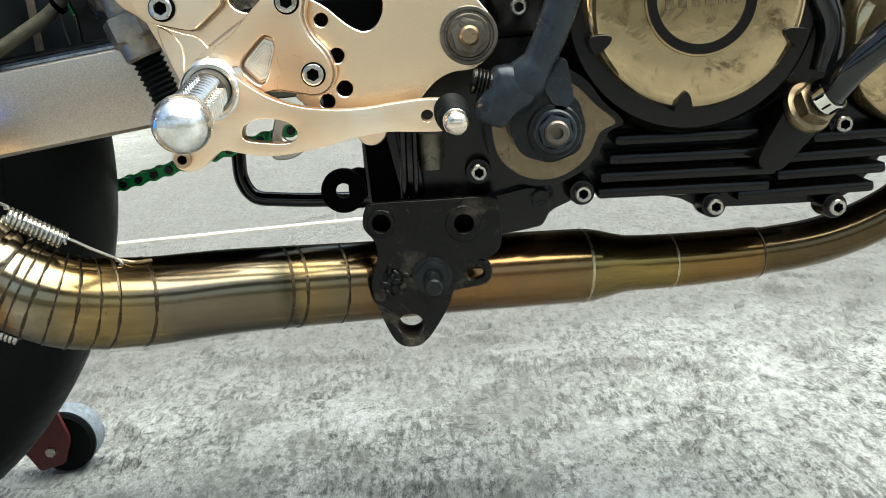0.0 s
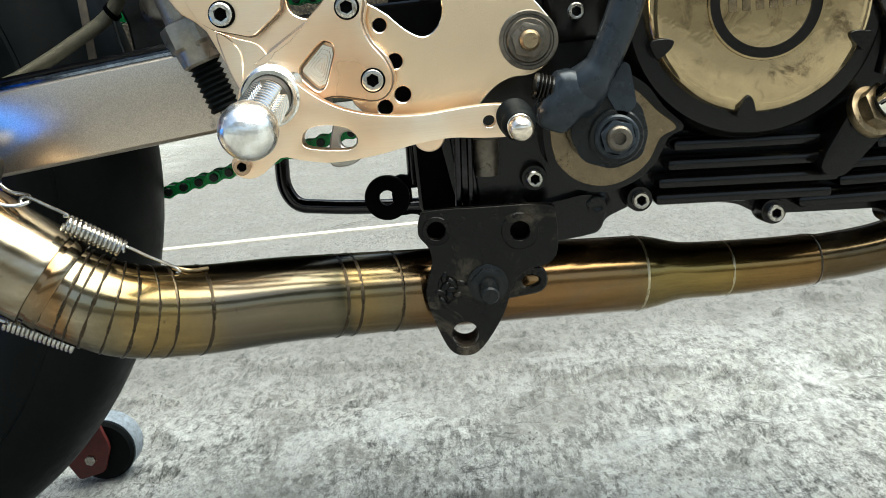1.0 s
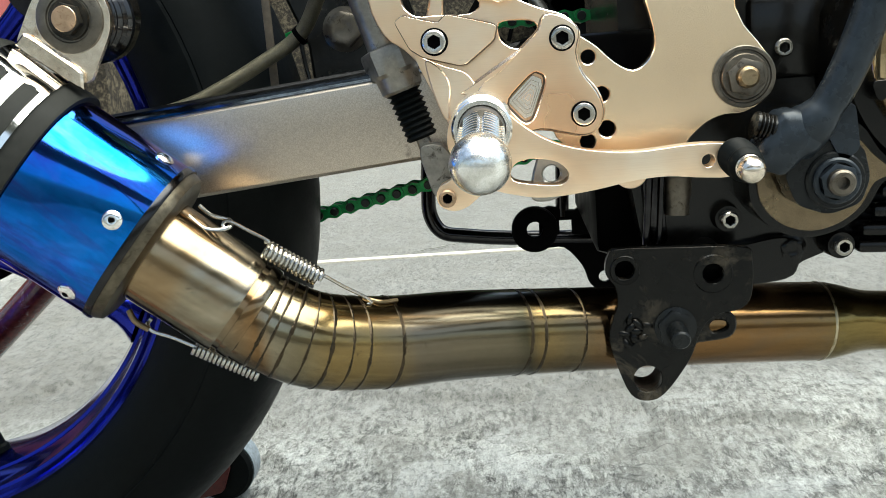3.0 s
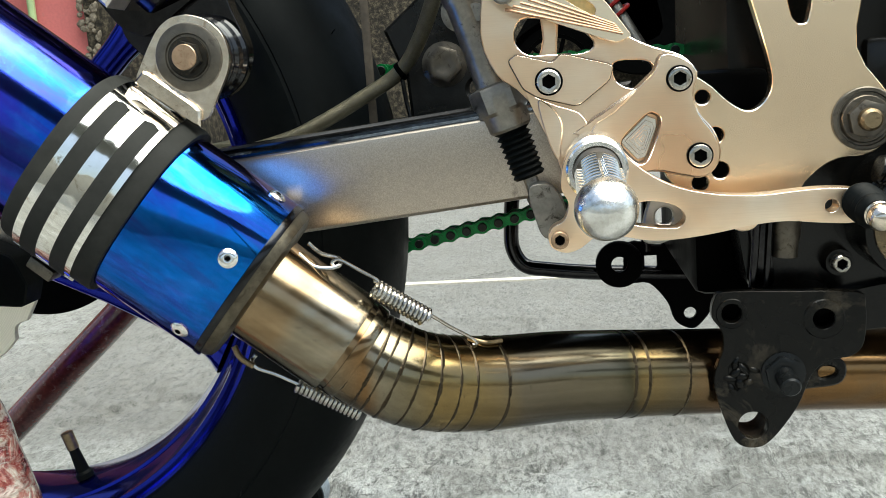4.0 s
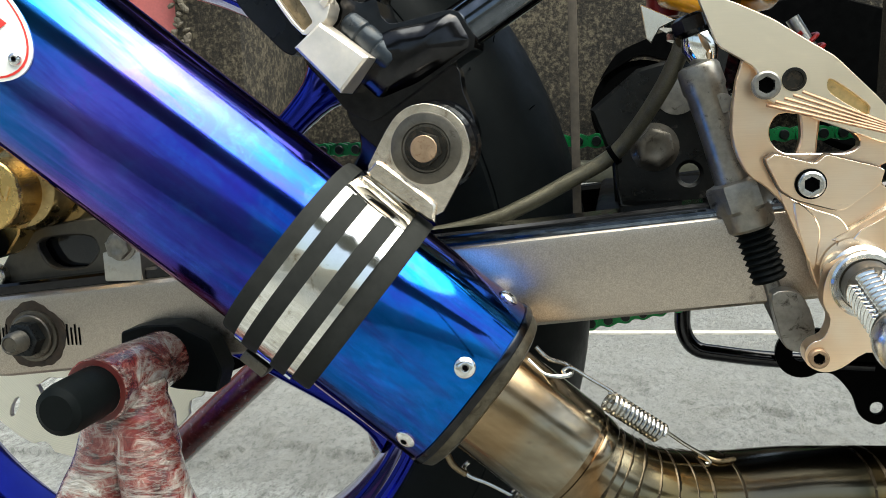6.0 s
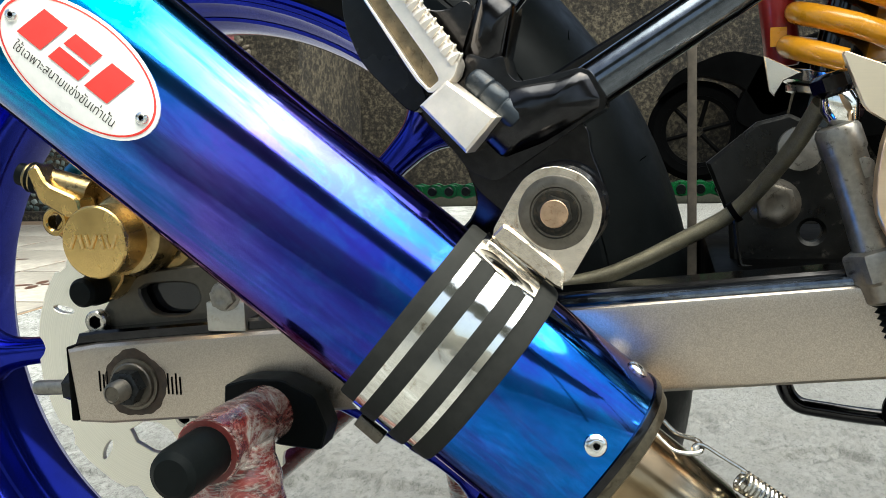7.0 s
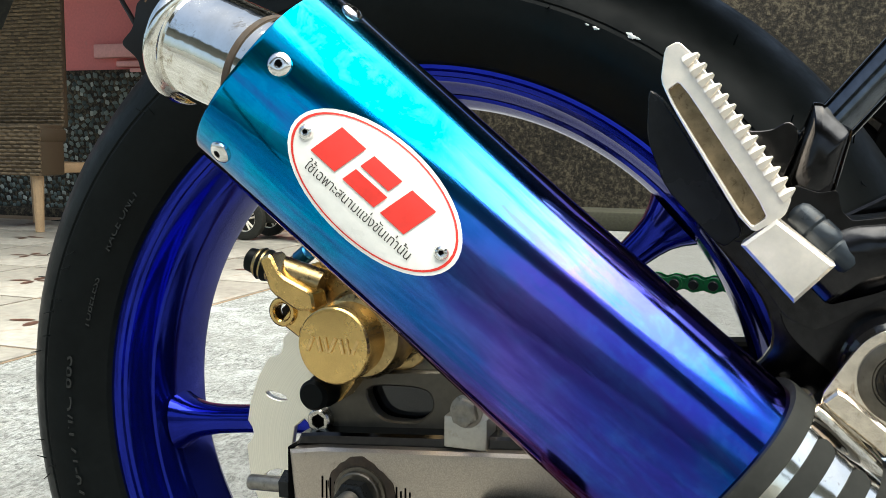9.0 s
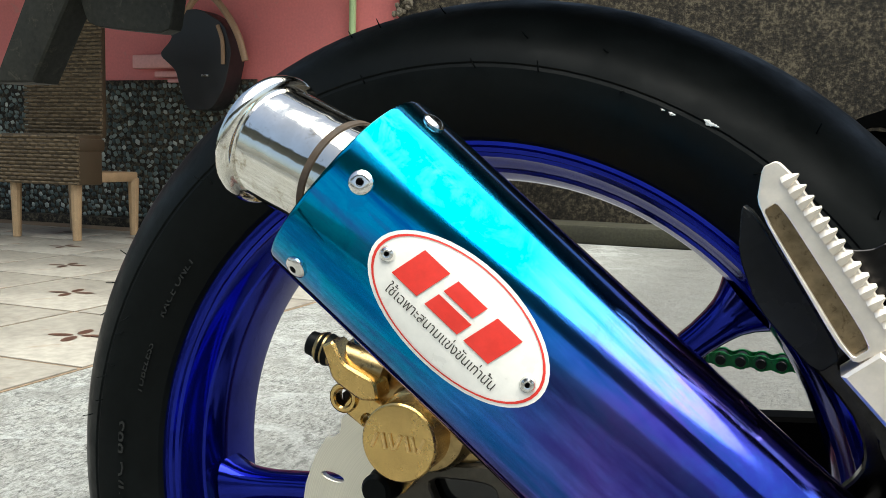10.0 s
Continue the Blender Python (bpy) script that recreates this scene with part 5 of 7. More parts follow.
# header pipe
PIPE = [on_axis(0.353), on_axis(0.338), on_axis(0.325), (-0.2060, 0.4780, 0.2835), (-0.1740, 0.4995, 0.2735), (-0.1300, 0.5290, 0.2660), (-0.0600, 0.5640, 0.2542), (0.0100, 0.5870, 0.2460), (0.0840, 0.6040, 0.2385), (0.1500, 0.6180, 0.2315), (0.2130, 0.6300, 0.2280), (0.2700, 0.6380, 0.2310), (0.3200, 0.6430, 0.2470), (0.3650, 0.6460, 0.2780)]
path = curve(PIPE, 8, False)
rad = []
for p in path:
    if p.x < 0.088:
        rad.append(0.0252)
    elif p.x < 0.124:
        q = (p.x - 0.088) / 0.036
        rad.append(0.0252 - 0.0060 * q * q * (3 - 2 * q))
    elif p.x < 0.214:
        rad.append(0.0192 - 0.0012 * (p.x - 0.124) / 0.09)
    else:
        rad.append(0.0167)
HP = part("header_pipe", tube(path, rad, 48), "pipe", BIKE, "heat-tinted steel header pipe with pie-cut welds", angle=40)
part("slip_collar", lathe([(0.3395, 0.0254), (0.3395, 0.0272), (0.3420, 0.0276), (0.3960, 0.0278), (0.3965, 0.0255)], AX0, AX, 64, True), "collar", HP, "scratched bright steel slip collar")
part("collar_lip", lathe([(0.3295, 0.0250), (0.3297, 0.0258), (0.3305, 0.0263), (0.3352, 0.0264), (0.3362, 0.0263), (0.3364, 0.0250)], AX0, AX, 64, True), "pipe", HP)


def bead(k, tilt=0.0, size=0.0011, r=None):
    """A weld ring round the pipe at a fraction of its path."""
    i = min(len(path) - 2, max(1, int(k)))
    fr = k - int(k)
    c = path[i].lerp(path[i + 1], fr)
    t = (path[i + 1] - path[i]).normalized()
    t = (t + Vector((0, 0, tilt))).normalized()
    u, v, a = frame_of(t)
    rr = r or rad[i]
    pts = []
    for j in range(64):
        q = 2 * math.pi * j / 64
        o = u * math.cos(q) + v * math.sin(q)
        o = o - t * o.dot(t)
        pts.append(c + o * (rr - size * (0.86 + 0.05 * math.sin(9 * q + k) + 0.03 * math.sin(23 * q))))
    return tube(pts, size, 8, closed=True)


for k, tl in ((13.2, 0.0), (16.5, 0.0), (20.2, 0.0), (24.2, 0.0), (28.2, 0.0), (31.9, 0.0), (43.1, 0.0), (44.0, 0.0), (46.6, 0.0)):
    part("weld_bead", bead(k, tl, 0.0022), "weld", HP)
for k in (18.4, 22.3, 26.3):
    part("weld_bead", bead(k, 0.0, 0.0016), "weld", HP)
for k in (64.4, 72.0, 80.1):
    part("weld_bead", bead(k, 0.0, 0.0017), "weld_bright" if k < 75 else "weld", HP)

# springs that hold the joint
SP = part("joint_spring", coil((-0.2225, 0.4640, 0.3362), (-0.1990, 0.4715, 0.3182), 0.0041, 0.00115, 13), "spring", HP, "steel tension spring with wire hooks")
part("wire_hook", tube(curve([(-0.2225, 0.4640, 0.3395), (-0.2206, 0.4640, 0.3401), (-0.2300, 0.4640, 0.3460), (-0.2385, 0.4635, 0.3513), (-0.2420, 0.4630, 0.3505), (-0.2415, 0.4625, 0.3485)], 6, False), 0.0009, 8), "spring", SP)
part("wire_hook", tube(curve([(-0.1990, 0.4715, 0.3165), (-0.1970, 0.4720, 0.3190), (-0.1880, 0.4780, 0.3110), (-0.1790, 0.4840, 0.3035), (-0.1760, 0.4850, 0.3000), (-0.1785, 0.4850, 0.2990)], 6, False), 0.0009, 8), "spring", SP)
part("spring_lug", tube(curve([(-0.2579, 0.4610, 0.3558), (-0.2512, 0.4605, 0.3494), (-0.2440, 0.4610, 0.3478), (-0.2388, 0.4630, 0.3486), (-0.2400, 0.4680, 0.3512), (-0.2491, 0.4690, 0.3540), (-0.2548, 0.4690, 0.3595)], 6, False), 0.0011, 10), "spring", HP)
part("lug_root", tube([(-0.2570, 0.4640, 0.3530), (-0.2400, 0.4640, 0.3390)], 0.0016, 10), "dull_brass", HP)
part("spring_lug", tube(curve([(-0.1850, 0.4850, 0.3010), (-0.1790, 0.4815, 0.2960), (-0.1740, 0.4830, 0.2905), (-0.1640, 0.4900, 0.2900)], 6, False), 0.0012, 10), "dull_brass", HP)
part("spring_lug", tube(curve([(-0.1810, 0.4900, 0.3015), (-0.1720, 0.4890, 0.2990), (-0.1640, 0.4960, 0.2975)], 6, False), 0.0012, 10), "dull_brass", HP)
part("lug_root", tube([(-0.1660, 0.4885, 0.2885), (-0.1590, 0.4935, 0.2880)], 0.0018, 10), "rust", HP)
SP2 = part("joint_spring", coil((-0.2690, 0.4740, 0.2850), (-0.2400, 0.4840, 0.2650), 0.0039, 0.0011, 15.5), "spring", HP)
part("wire_hook", tube(curve([(-0.2690, 0.4740, 0.2850), (-0.2800, 0.4730, 0.2910), (-0.2890, 0.4720, 0.2950), (-0.2915, 0.4720, 0.2990), (-0.2890, 0.4720, 0.3020)], 6, False), 0.0011, 8), "spring", SP2)
part("spring_lug", tube(curve([(-0.2990, 0.4690, 0.3080), (-0.2960, 0.4680, 0.3020), (-0.2900, 0.4690, 0.2970)], 6, False), 0.0016, 10), "dull_brass", HP)

# lower bracket between frame and pipe
bk = [(-0.0480, 0.3040), (-0.0420, 0.3080), (-0.0110, 0.3070), (0.0265, 0.3050), (0.0320, 0.2985), (0.0315, 0.2770), (0.0250, 0.2690), (0.0130, 0.2665), (0.0040, 0.2590), (-0.0040, 0.2400), (-0.0180, 0.2210), (-0.0280, 0.2165), (-0.0380, 0.2210), (-0.0455, 0.2400), (-0.0490, 0.2560), (-0.0470, 0.2660), (-0.0435, 0.2760), (-0.0445, 0.2860), (-0.0495, 0.2940)]
BR = part("pipe_bracket", plate(curve(bk, 4), 0.5440, 0.5500, [circle(-0.0388, 0.2955, 0.0055), circle(0.0103, 0.2905, 0.0058), circle(-0.0280, 0.2300, 0.0082), cut([(-0.0405, 0.2680), (-0.0305, 0.2665), (-0.0295, 0.2590), (-0.0370, 0.2490), (-0.0415, 0.2520)], 0.2, 1)], 0.0012), "bracket", BIKE, "scuffed black steel bracket with drilled holes")
for hx, hz, r in ((-0.0388, 0.2955, 0.0088), (0.0103, 0.2905, 0.0115)):
    part("worn_ring", lathe([(-0.0002, 0.0062), (0.0004, 0.0062), (0.0006, r * 0.92), (-0.0002, r)], (hx, 0.544, hz), NEAR, 30, True), "bracket", BR)
# Black cups added behind the holes so their insides stay dark.
for hx, hz in ((-0.0388, 0.2955), (0.0103, 0.2905)):
    part("hole_cup", lathe([(0, 0.0075), (0.008, 0.0075), (0.008, 0), (0.0065, 0), (0.0065, 0.0060), (0, 0.0060)], (hx, 0.5495, hz), (0, 1, 0), 20, True), "black_satin", BR)
part("hole_boss", lathe([(0.025, 0.0085), (0.0255, 0.0098), (0, 0.0100), (0, 0.0083)], (-0.0280, 0.5455, 0.2300), (0, 1, 0), 30, True), "rust", BR)
rnd = random.Random(21)
WP = part("weld_patch", lathe([(-0.001, 0.0105), (0.0012, 0.009), (0.0018, 0.006), (0.001, 0.003), (0.0012, 0)], (-0.0352, 0.5465, 0.2590), NEAR, 9), "bracket", BR, "rough weld spatter")
for k in range(9):
    a, d = 2.4 * k, 0.0016 + 0.0009 * k
    bm = bmesh.new()
    bmesh.ops.create_icosphere(bm, subdivisions=2, radius=1, matrix=Matrix.Translation((-0.0352 + d * math.cos(a), 0.5452, 0.2590 + d * 1.15 * math.sin(a))) @ Matrix.Rotation(a, 4, "Y") @ Matrix.Diagonal((rnd.uniform(0.0036, 0.0054), 0.0024, rnd.uniform(0.0020, 0.0030), 1)))
    part("weld_lump", bm, "bracket", WP)
part("pipe_tab", plate(curve([(-0.010, 0.2640), (0.0130, 0.2665), (0.0225, 0.2640), (0.0250, 0.2570), (0.0210, 0.2500), (0.0080, 0.2480), (-0.008, 0.2480)], 4), 0.5520, 0.5570, [curve([(0.0095, 0.2575), (0.0125, 0.2605), (0.0185, 0.2595), (0.0195, 0.2560), (0.0160, 0.2540), (0.0110, 0.2535)], 3)], 0.001), "bracket", BR)
hex_bolt(BR, (-0.0115, 0.5440, 0.2605), 0.0098, 0.0055, mat="dark_grey", flange=0.0120, name="bracket_nut")
part("bolt_end", lathe([(0, 0.0058), (0.004, 0.0052), (0.005, 0.0058), (0.008, 0.0052), (0.009, 0.0058), (0.0125, 0.0055), (0.0135, 0.0045), (0.0135, 0)], (-0.0115, 0.5395, 0.2600), (0.02, -1, -0.18), 24), "dark_grey", BR)
BR.location.y = -0.0060
part("bracket_spacer", lathe([(0, 0.008), (0.04, 0.008)], (0.0103, 0.5505, 0.2990), (0, 1, 0), 20), "black_satin", BR)

# ---- frame plate, rearset, lever and pegs ----
pl_out = [(-0.075, 0.4300), (-0.0560, 0.4245), (-0.0430, 0.4125), (-0.0335, 0.4075), (-0.0260, 0.4115), (-0.0220, 0.4205), (-0.0245, 0.4360), (-0.0350, 0.4740), (-0.0440, 0.5200), (0.0350, 0.5200), (0.0230, 0.4700), (0.0185, 0.4350), (0.0335, 0.4115), (0.0365, 0.3985), (0.0310, 0.3865), (0.0220, 0.3820), (0.0120, 0.3815), (0.0030, 0.3780), (-0.0060, 0.3700), (-0.0150, 0.3590), (-0.0420, 0.3570), (-0.0630, 0.3650), (-0.0780, 0.3850)]
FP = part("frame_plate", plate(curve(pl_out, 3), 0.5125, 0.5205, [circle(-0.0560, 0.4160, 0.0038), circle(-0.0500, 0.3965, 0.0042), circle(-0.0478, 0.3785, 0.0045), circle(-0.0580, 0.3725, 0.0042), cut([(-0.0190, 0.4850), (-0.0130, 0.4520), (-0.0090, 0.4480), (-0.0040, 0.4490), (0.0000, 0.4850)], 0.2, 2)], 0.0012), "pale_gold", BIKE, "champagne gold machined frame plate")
part("plate_washer", lathe([(0, 0), (0, 0.0158), (0.0014, 0.0158), (0.0018, 0.0152), (0.0018, 0.0136), (0.0008, 0.0132), (0.0008, 0.0122), (0.0024, 0.0118), (0.0030, 0.0112), (0.003, 0)], (0.0222, 0.5125, 0.4000), NEAR, 40), "washer_steel", FP)
hex_bolt(FP, (0.0222, 0.5098, 0.4000), 0.0090, 0.005, mat="washer_steel", name="pivot_nut")
part("pivot_end", lathe([(0, 0.0058), (0.004, 0.0054), (0.0055, 0.0040), (0.0055, 0)], (0.0222, 0.5054, 0.4000), NEAR, 22), "dull_brass", FP)

br_out = [(-0.1600, 0.4860), (-0.1650, 0.4540), (-0.1585, 0.4350), (-0.1490, 0.4270), (-0.1400, 0.4170), (-0.1325, 0.4060), (-0.1300, 0.3900), (-0.1240, 0.3760), (-0.1120, 0.3720), (-0.0980, 0.3800), (-0.0830, 0.3815), (-0.0710, 0.3790), (-0.0600, 0.3770), (-0.0530, 0.3810), (-0.0500, 0.3895), (-0.0530, 0.4000), (-0.0600, 0.4090), (-0.0625, 0.4190), (-0.0605, 0.4290), (-0.0680, 0.4375), (-0.0800, 0.4420), (-0.0920, 0.4480), (-0.1080, 0.4600), (-0.1310, 0.4740), (-0.1480, 0.4860)]
h1 = [(-0.1475, 0.4570), (-0.1410, 0.4610), (-0.1200, 0.4560), (-0.1095, 0.4470), (-0.1150, 0.4420), (-0.1310, 0.4425), (-0.1420, 0.4430), (-0.1480, 0.4490)]
h2 = [(-0.1005, 0.4360), (-0.0920, 0.4370), (-0.0830, 0.4355), (-0.0815, 0.4295), (-0.0865, 0.4240), (-0.0940, 0.4235), (-0.1000, 0.4280)]
h3 = [(-0.1010, 0.3970), (-0.0850, 0.4120), (-0.0795, 0.4095), (-0.0790, 0.4050), (-0.0860, 0.3870), (-0.0910, 0.3855)]
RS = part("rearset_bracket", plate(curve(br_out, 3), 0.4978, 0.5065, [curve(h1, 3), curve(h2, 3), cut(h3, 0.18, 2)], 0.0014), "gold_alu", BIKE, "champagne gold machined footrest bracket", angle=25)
part("pocket_floor", plate(h3, 0.5000, 0.5010, (), 0), "gold_alu", RS)
pc = Vector((-0.0880, 0.3985))
for k in range(5):
    q = [pc + (Vector(v) - pc) * (0.82 - 0.17 * k) for v in h3]
    part("pocket_step", plate(q, 0.4990 - 0.0006 * k, 0.4996, (), 0.0002), "gold_cut", RS)
TAB = [(-0.1515, 0.4405), (-0.1475, 0.4432), (-0.1305, 0.4382), (-0.1258, 0.4422), (-0.1015, 0.4352), (-0.1035, 0.4282), (-0.1190, 0.4168), (-0.1385, 0.4225), (-0.1450, 0.4270)]
part("upper_tab", plate(cut(TAB, 0.10, 2), 0.4870, 0.4935, (), 0.0012), "gold_alu", RS)
part("hole_web", plate(curve([(-0.1350, 0.4640), (-0.1270, 0.4600), (-0.1275, 0.4480), (-0.1290, 0.4390), (-0.1370, 0.4390), (-0.1345, 0.4500)], 3), 0.4985, 0.5060, (), 0.001), "gold_alu", RS)
part("scallop", plate(curve([(-0.1450, 0.4265), (-0.1390, 0.4220), (-0.1290, 0.4172), (-0.1185, 0.4130), (-0.1140, 0.4050), (-0.1170, 0.3980), (-0.1250, 0.3905), (-0.1330, 0.3990)], 4), 0.4945, 0.5000, (), 0.0030), "gold_alu", RS)
part("scallop_step", plate(curve([(-0.1385, 0.4200), (-0.1320, 0.4172), (-0.1270, 0.4090), (-0.1278, 0.3980), (-0.1295, 0.3900), (-0.1345, 0.4010)], 4), 0.4928, 0.4960, (), 0.0024), "gold_alu", RS)
part("diagonal_rib", plate(cut([(-0.1240, 0.4030), (-0.0900, 0.4235), (-0.0862, 0.4190), (-0.1150, 0.3995)], 0.06, 1), 0.4940, 0.4985, (), 0.0014), "gold_alu", RS)
ARM = [(-0.1130, 0.4040), (-0.1010, 0.4130), (-0.0880, 0.4250), (-0.0815, 0.4310), (-0.0780, 0.4380), (-0.0700, 0.4370), (-0.0620, 0.4300), (-0.0640, 0.4190), (-0.0610, 0.4085), (-0.0545, 0.3990), (-0.0515, 0.3895), (-0.0540, 0.3820), (-0.0605, 0.3785), (-0.0710, 0.3805), (-0.0830, 0.3830), (-0.0980, 0.3800), (-0.1120, 0.3800)]
part("raised_arm", plate(curve(ARM, 3), 0.4915, 0.4985, [cut(h3, 0.18, 2)], 0.0016), "gold_alu", RS)
# Dark lines along the steps draw their seam shade.
part("seam_shade", tube([(q.x, 0.4977, q.y) for q in curve(ARM, 3)], 0.0009, 8, closed=True), "seam", RS)
part("seam_shade", tube([(q.x, 0.4932, q.y) for q in cut(TAB, 0.10, 2)], 0.0008, 8, closed=True), "seam", RS)
part("seam_shade", tube([(q.x, 0.4985, q.y) for q in cut(h3, 0.18, 2)], 0.0010, 8, closed=True), "seam", RS)
for bx, bz in ((-0.0700, 0.4265), (-0.0612, 0.3888)):
    socket_bolt(RS, (bx, 0.4915, bz), 0.0055, 0.003, shade_ring=0.0064)
socket_bolt(RS, (-0.1325, 0.4870, 0.4295), 0.0058, 0.004, mat="steel", shade_ring=0.0068)
part("boss_ring", lathe([(0, 0.0150), (0.011, 0.0145), (0.0135, 0.0138), (0.015, 0.0120), (0.015, 0)], (-0.1120, 0.4930, 0.3890), NEAR, 44), "gold_cut", RS)

gd_out = [(-0.1820, 0.5170), (-0.1720, 0.4920), (-0.1560, 0.4815), (-0.1500, 0.4660), (-0.1000, 0.4455), (-0.0920, 0.4480), (-0.1040, 0.4650), (-0.1230, 0.4845), (-0.1360, 0.4930), (-0.1490, 0.5020), (-0.1650, 0.5100)]
slot = [(-0.1262, 0.4735), (-0.1235, 0.4745), (-0.1100, 0.4640), (-0.1088, 0.4605), (-0.1110, 0.4595), (-0.1245, 0.4685)]
GD = part("heel_guard", plate(cut(gd_out, 0.08, 2), 0.4860, 0.4920, [curve(slot, 3)], 0.0012), "guard", BIKE, "pale gold machined heel guard with grooved lower edge")
# Grooves are thin copper lines; their shade is put into the colour.
for k in range(5):
    q = k / 4
    part("groove_ridge", tube([(-0.1515 + 0.0150 * q, 0.48625, 0.4650 + 0.0050 * q), (-0.0965 - 0.0035 * q, 0.48625, 0.4495 + 0.0045 * q)], 0.0008, 8), "groove", GD)
part("slot_floor", plate(curve(slot, 3), 0.4895, 0.4905, (), 0), "brass", GD)
socket_bolt(GD, (-0.1520, 0.4860, 0.4735), 0.0062, 0.005, mat="cylinder")
part("guard_hole", lathe([(0, 0), (0, 0.0052), (0.0005, 0.0052), (0.0006, 0.0040), (-0.002, 0.0038), (-0.002, 0)], (-0.1400, 0.4858, 0.4755), NEAR, 22), "rusty", GD)

lv = [(-0.1285, 0.3870), (-0.1255, 0.3945), (-0.1195, 0.3990), (-0.1110, 0.4005), (-0.1025, 0.3970), (-0.0965, 0.3905), (-0.0860, 0.3820), (-0.0730, 0.3755), (-0.0560, 0.3715), (-0.0370, 0.3700), (-0.0180, 0.3712), (-0.0040, 0.3715), (0.0090, 0.3700), (0.0155, 0.3660), (0.0160, 0.3600), (0.0070, 0.3548), (-0.0100, 0.3555), (-0.0240, 0.3570), (-0.0400, 0.3560), (-0.0570, 0.3530), (-0.0740, 0.3510), (-0.0880, 0.3510), (-0.1020, 0.3540), (-0.1110, 0.3560), (-0.1210, 0.3490), (-0.1285, 0.3470), (-0.1350, 0.3500), (-0.1365, 0.3555), (-0.1340, 0.3600), (-0.1285, 0.3630), (-0.1260, 0.3710), (-0.1290, 0.3780)]
lslot = [(-0.0990, 0.3650), (-0.0955, 0.3690), (-0.0870, 0.3702), (-0.0760, 0.3675), (-0.0710, 0.3615), (-0.0750, 0.3565), (-0.0880, 0.3575), (-0.0980, 0.3600)]
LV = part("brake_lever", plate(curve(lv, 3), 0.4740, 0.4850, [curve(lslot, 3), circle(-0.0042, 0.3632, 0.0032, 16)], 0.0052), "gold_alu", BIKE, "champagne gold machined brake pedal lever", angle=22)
part("lever_ring", lathe([(0, 0.0150), (0.0022, 0.0148), (0.0032, 0.0138), (0.0032, 0.0118), (0.0005, 0.0112), (0.0005, 0)], (-0.1118, 0.4742, 0.3865), NEAR, 44), "alu", LV)
socket_bolt(LV, (-0.1310, 0.4742, 0.3538), 0.0044, 0.0035, mat="copper_face")
part("toe_peg", lathe([(0, 0.0080), (0.003, 0.0090), (0.004, 0.0080), (0.006, 0.0092), (0.008, 0.0081), (0.010, 0.0092), (0.012, 0.0081), (0.014, 0.0090), (0.016, 0.0079), (0.018, 0.0086), (0.020, 0.0080), (0.022, 0.0066)], (0.0080, 0.4745, 0.3655), (0.06, -1, -0.17), 28), "rubber", LV)
part("toe_peg_tip", lathe([(0.0205, 0.0052), (0.0225, 0.0062)] + [(0.0262 + 0.0064 * math.sin(q), 0.0064 * math.cos(q)) for q in [radians(-30 + 12 * i) for i in range(10)]] + [(0.0326, 0)], (0.0080, 0.4745, 0.3655), (0.06, -1, -0.17), 28), "tarnished", LV, angle=60)
part("lever_stop", plate(curve([(-0.083, 0.372), (-0.070, 0.370), (-0.066, 0.360), (-0.072, 0.349), (-0.082, 0.345), (-0.090, 0.349)], 4), 0.4960, 0.5020, [circle(-0.0785, 0.3590, 0.0045, 18)], 0.001), "cast_alu", LV)

# Core is dark steel: shade between the knurl rings put into its colour.
PG = part("foot_peg", lathe([(0, 0.0108), (0.008, 0.0108), (0.0095, 0.0080), (0.052, 0.0080), (0.053, 0.0075)], (-0.1118, 0.4712, 0.3870), (0.003, -1, -0.165), 36), "washer_steel", BIKE, "polished aluminium foot peg with a round end")
pd = Vector((0.003, -1, -0.165)).normalized()
u, v, _ = frame_of(pd)
for k in range(9):
    c = Vector((-0.1118, 0.4712, 0.3870)) + pd * (0.0118 + 0.0046 * k)
    bm = bmesh.new()
    rings = []
    for h, r in ((-0.0016, 0.0080), (-0.0011, 0.0100), (-0.0004, 0.0112), (0.0004, 0.0112), (0.0011, 0.0100), (0.0016, 0.0080)):
        ring = []
        for i in range(64):
            a = 2 * math.pi * i / 64
            tooth = min(1.0, max(0.0, 5 * (0.93 + math.cos(6 * a + 0.3))))
            q = 0.0080 + (r - 0.0080) * tooth
            ring.append(bm.verts.new(c + pd * h + (u * math.cos(a) + v * math.sin(a)) * q))
        rings.append(ring)
    for p, q in zip(rings, rings[1:]):
        for i in range(64):
            bm.faces.new((p[i], p[(i + 1) % 64], q[(i + 1) % 64], q[i]))
    part("knurl_ring", bm, "alu", PG)
rows = [(0.0515, 0.0098), (0.0530, 0.0118)]
for k in range(13):
    a = radians(-58 + 148 * k / 12)
    rows.append((0.0610 + 0.0132 * math.sin(a), 0.0134 * math.cos(a)))
rows[-1] = (rows[-1][0], 0)
part("peg_end", lathe(rows, (-0.1118, 0.4712, 0.3870), pd, 44), "dented", PG, "dented polished round peg end", angle=60)

# brake master cylinder
MC = part("master_cylinder", lathe([(0.0075, 0.0066), (0.0085, 0.0092), (0.0105, 0.0102), (0.020, 0.0104), (0.022, 0.0094), (0.045, 0.0094), (0.066, 0.0100), (0.067, 0.0126, 6), (0.0685, 0.0132, 6), (0.080, 0.0132, 6), (0.082, 0.0122), (0.090, 0.0118), (0.0915, 0.0105), (0.0915, 0)], (-0.1810, 0.5190, 0.4930), (0.030, 0, -0.0935), 36), "cylinder", BIKE, "grey cast brake master cylinder with a black bellows")
md = Vector((0.030, 0, -0.0935)).normalized()
mo = Vector((-0.1810, 0.5190, 0.4930))
rows = [(0.0905, 0.007)]
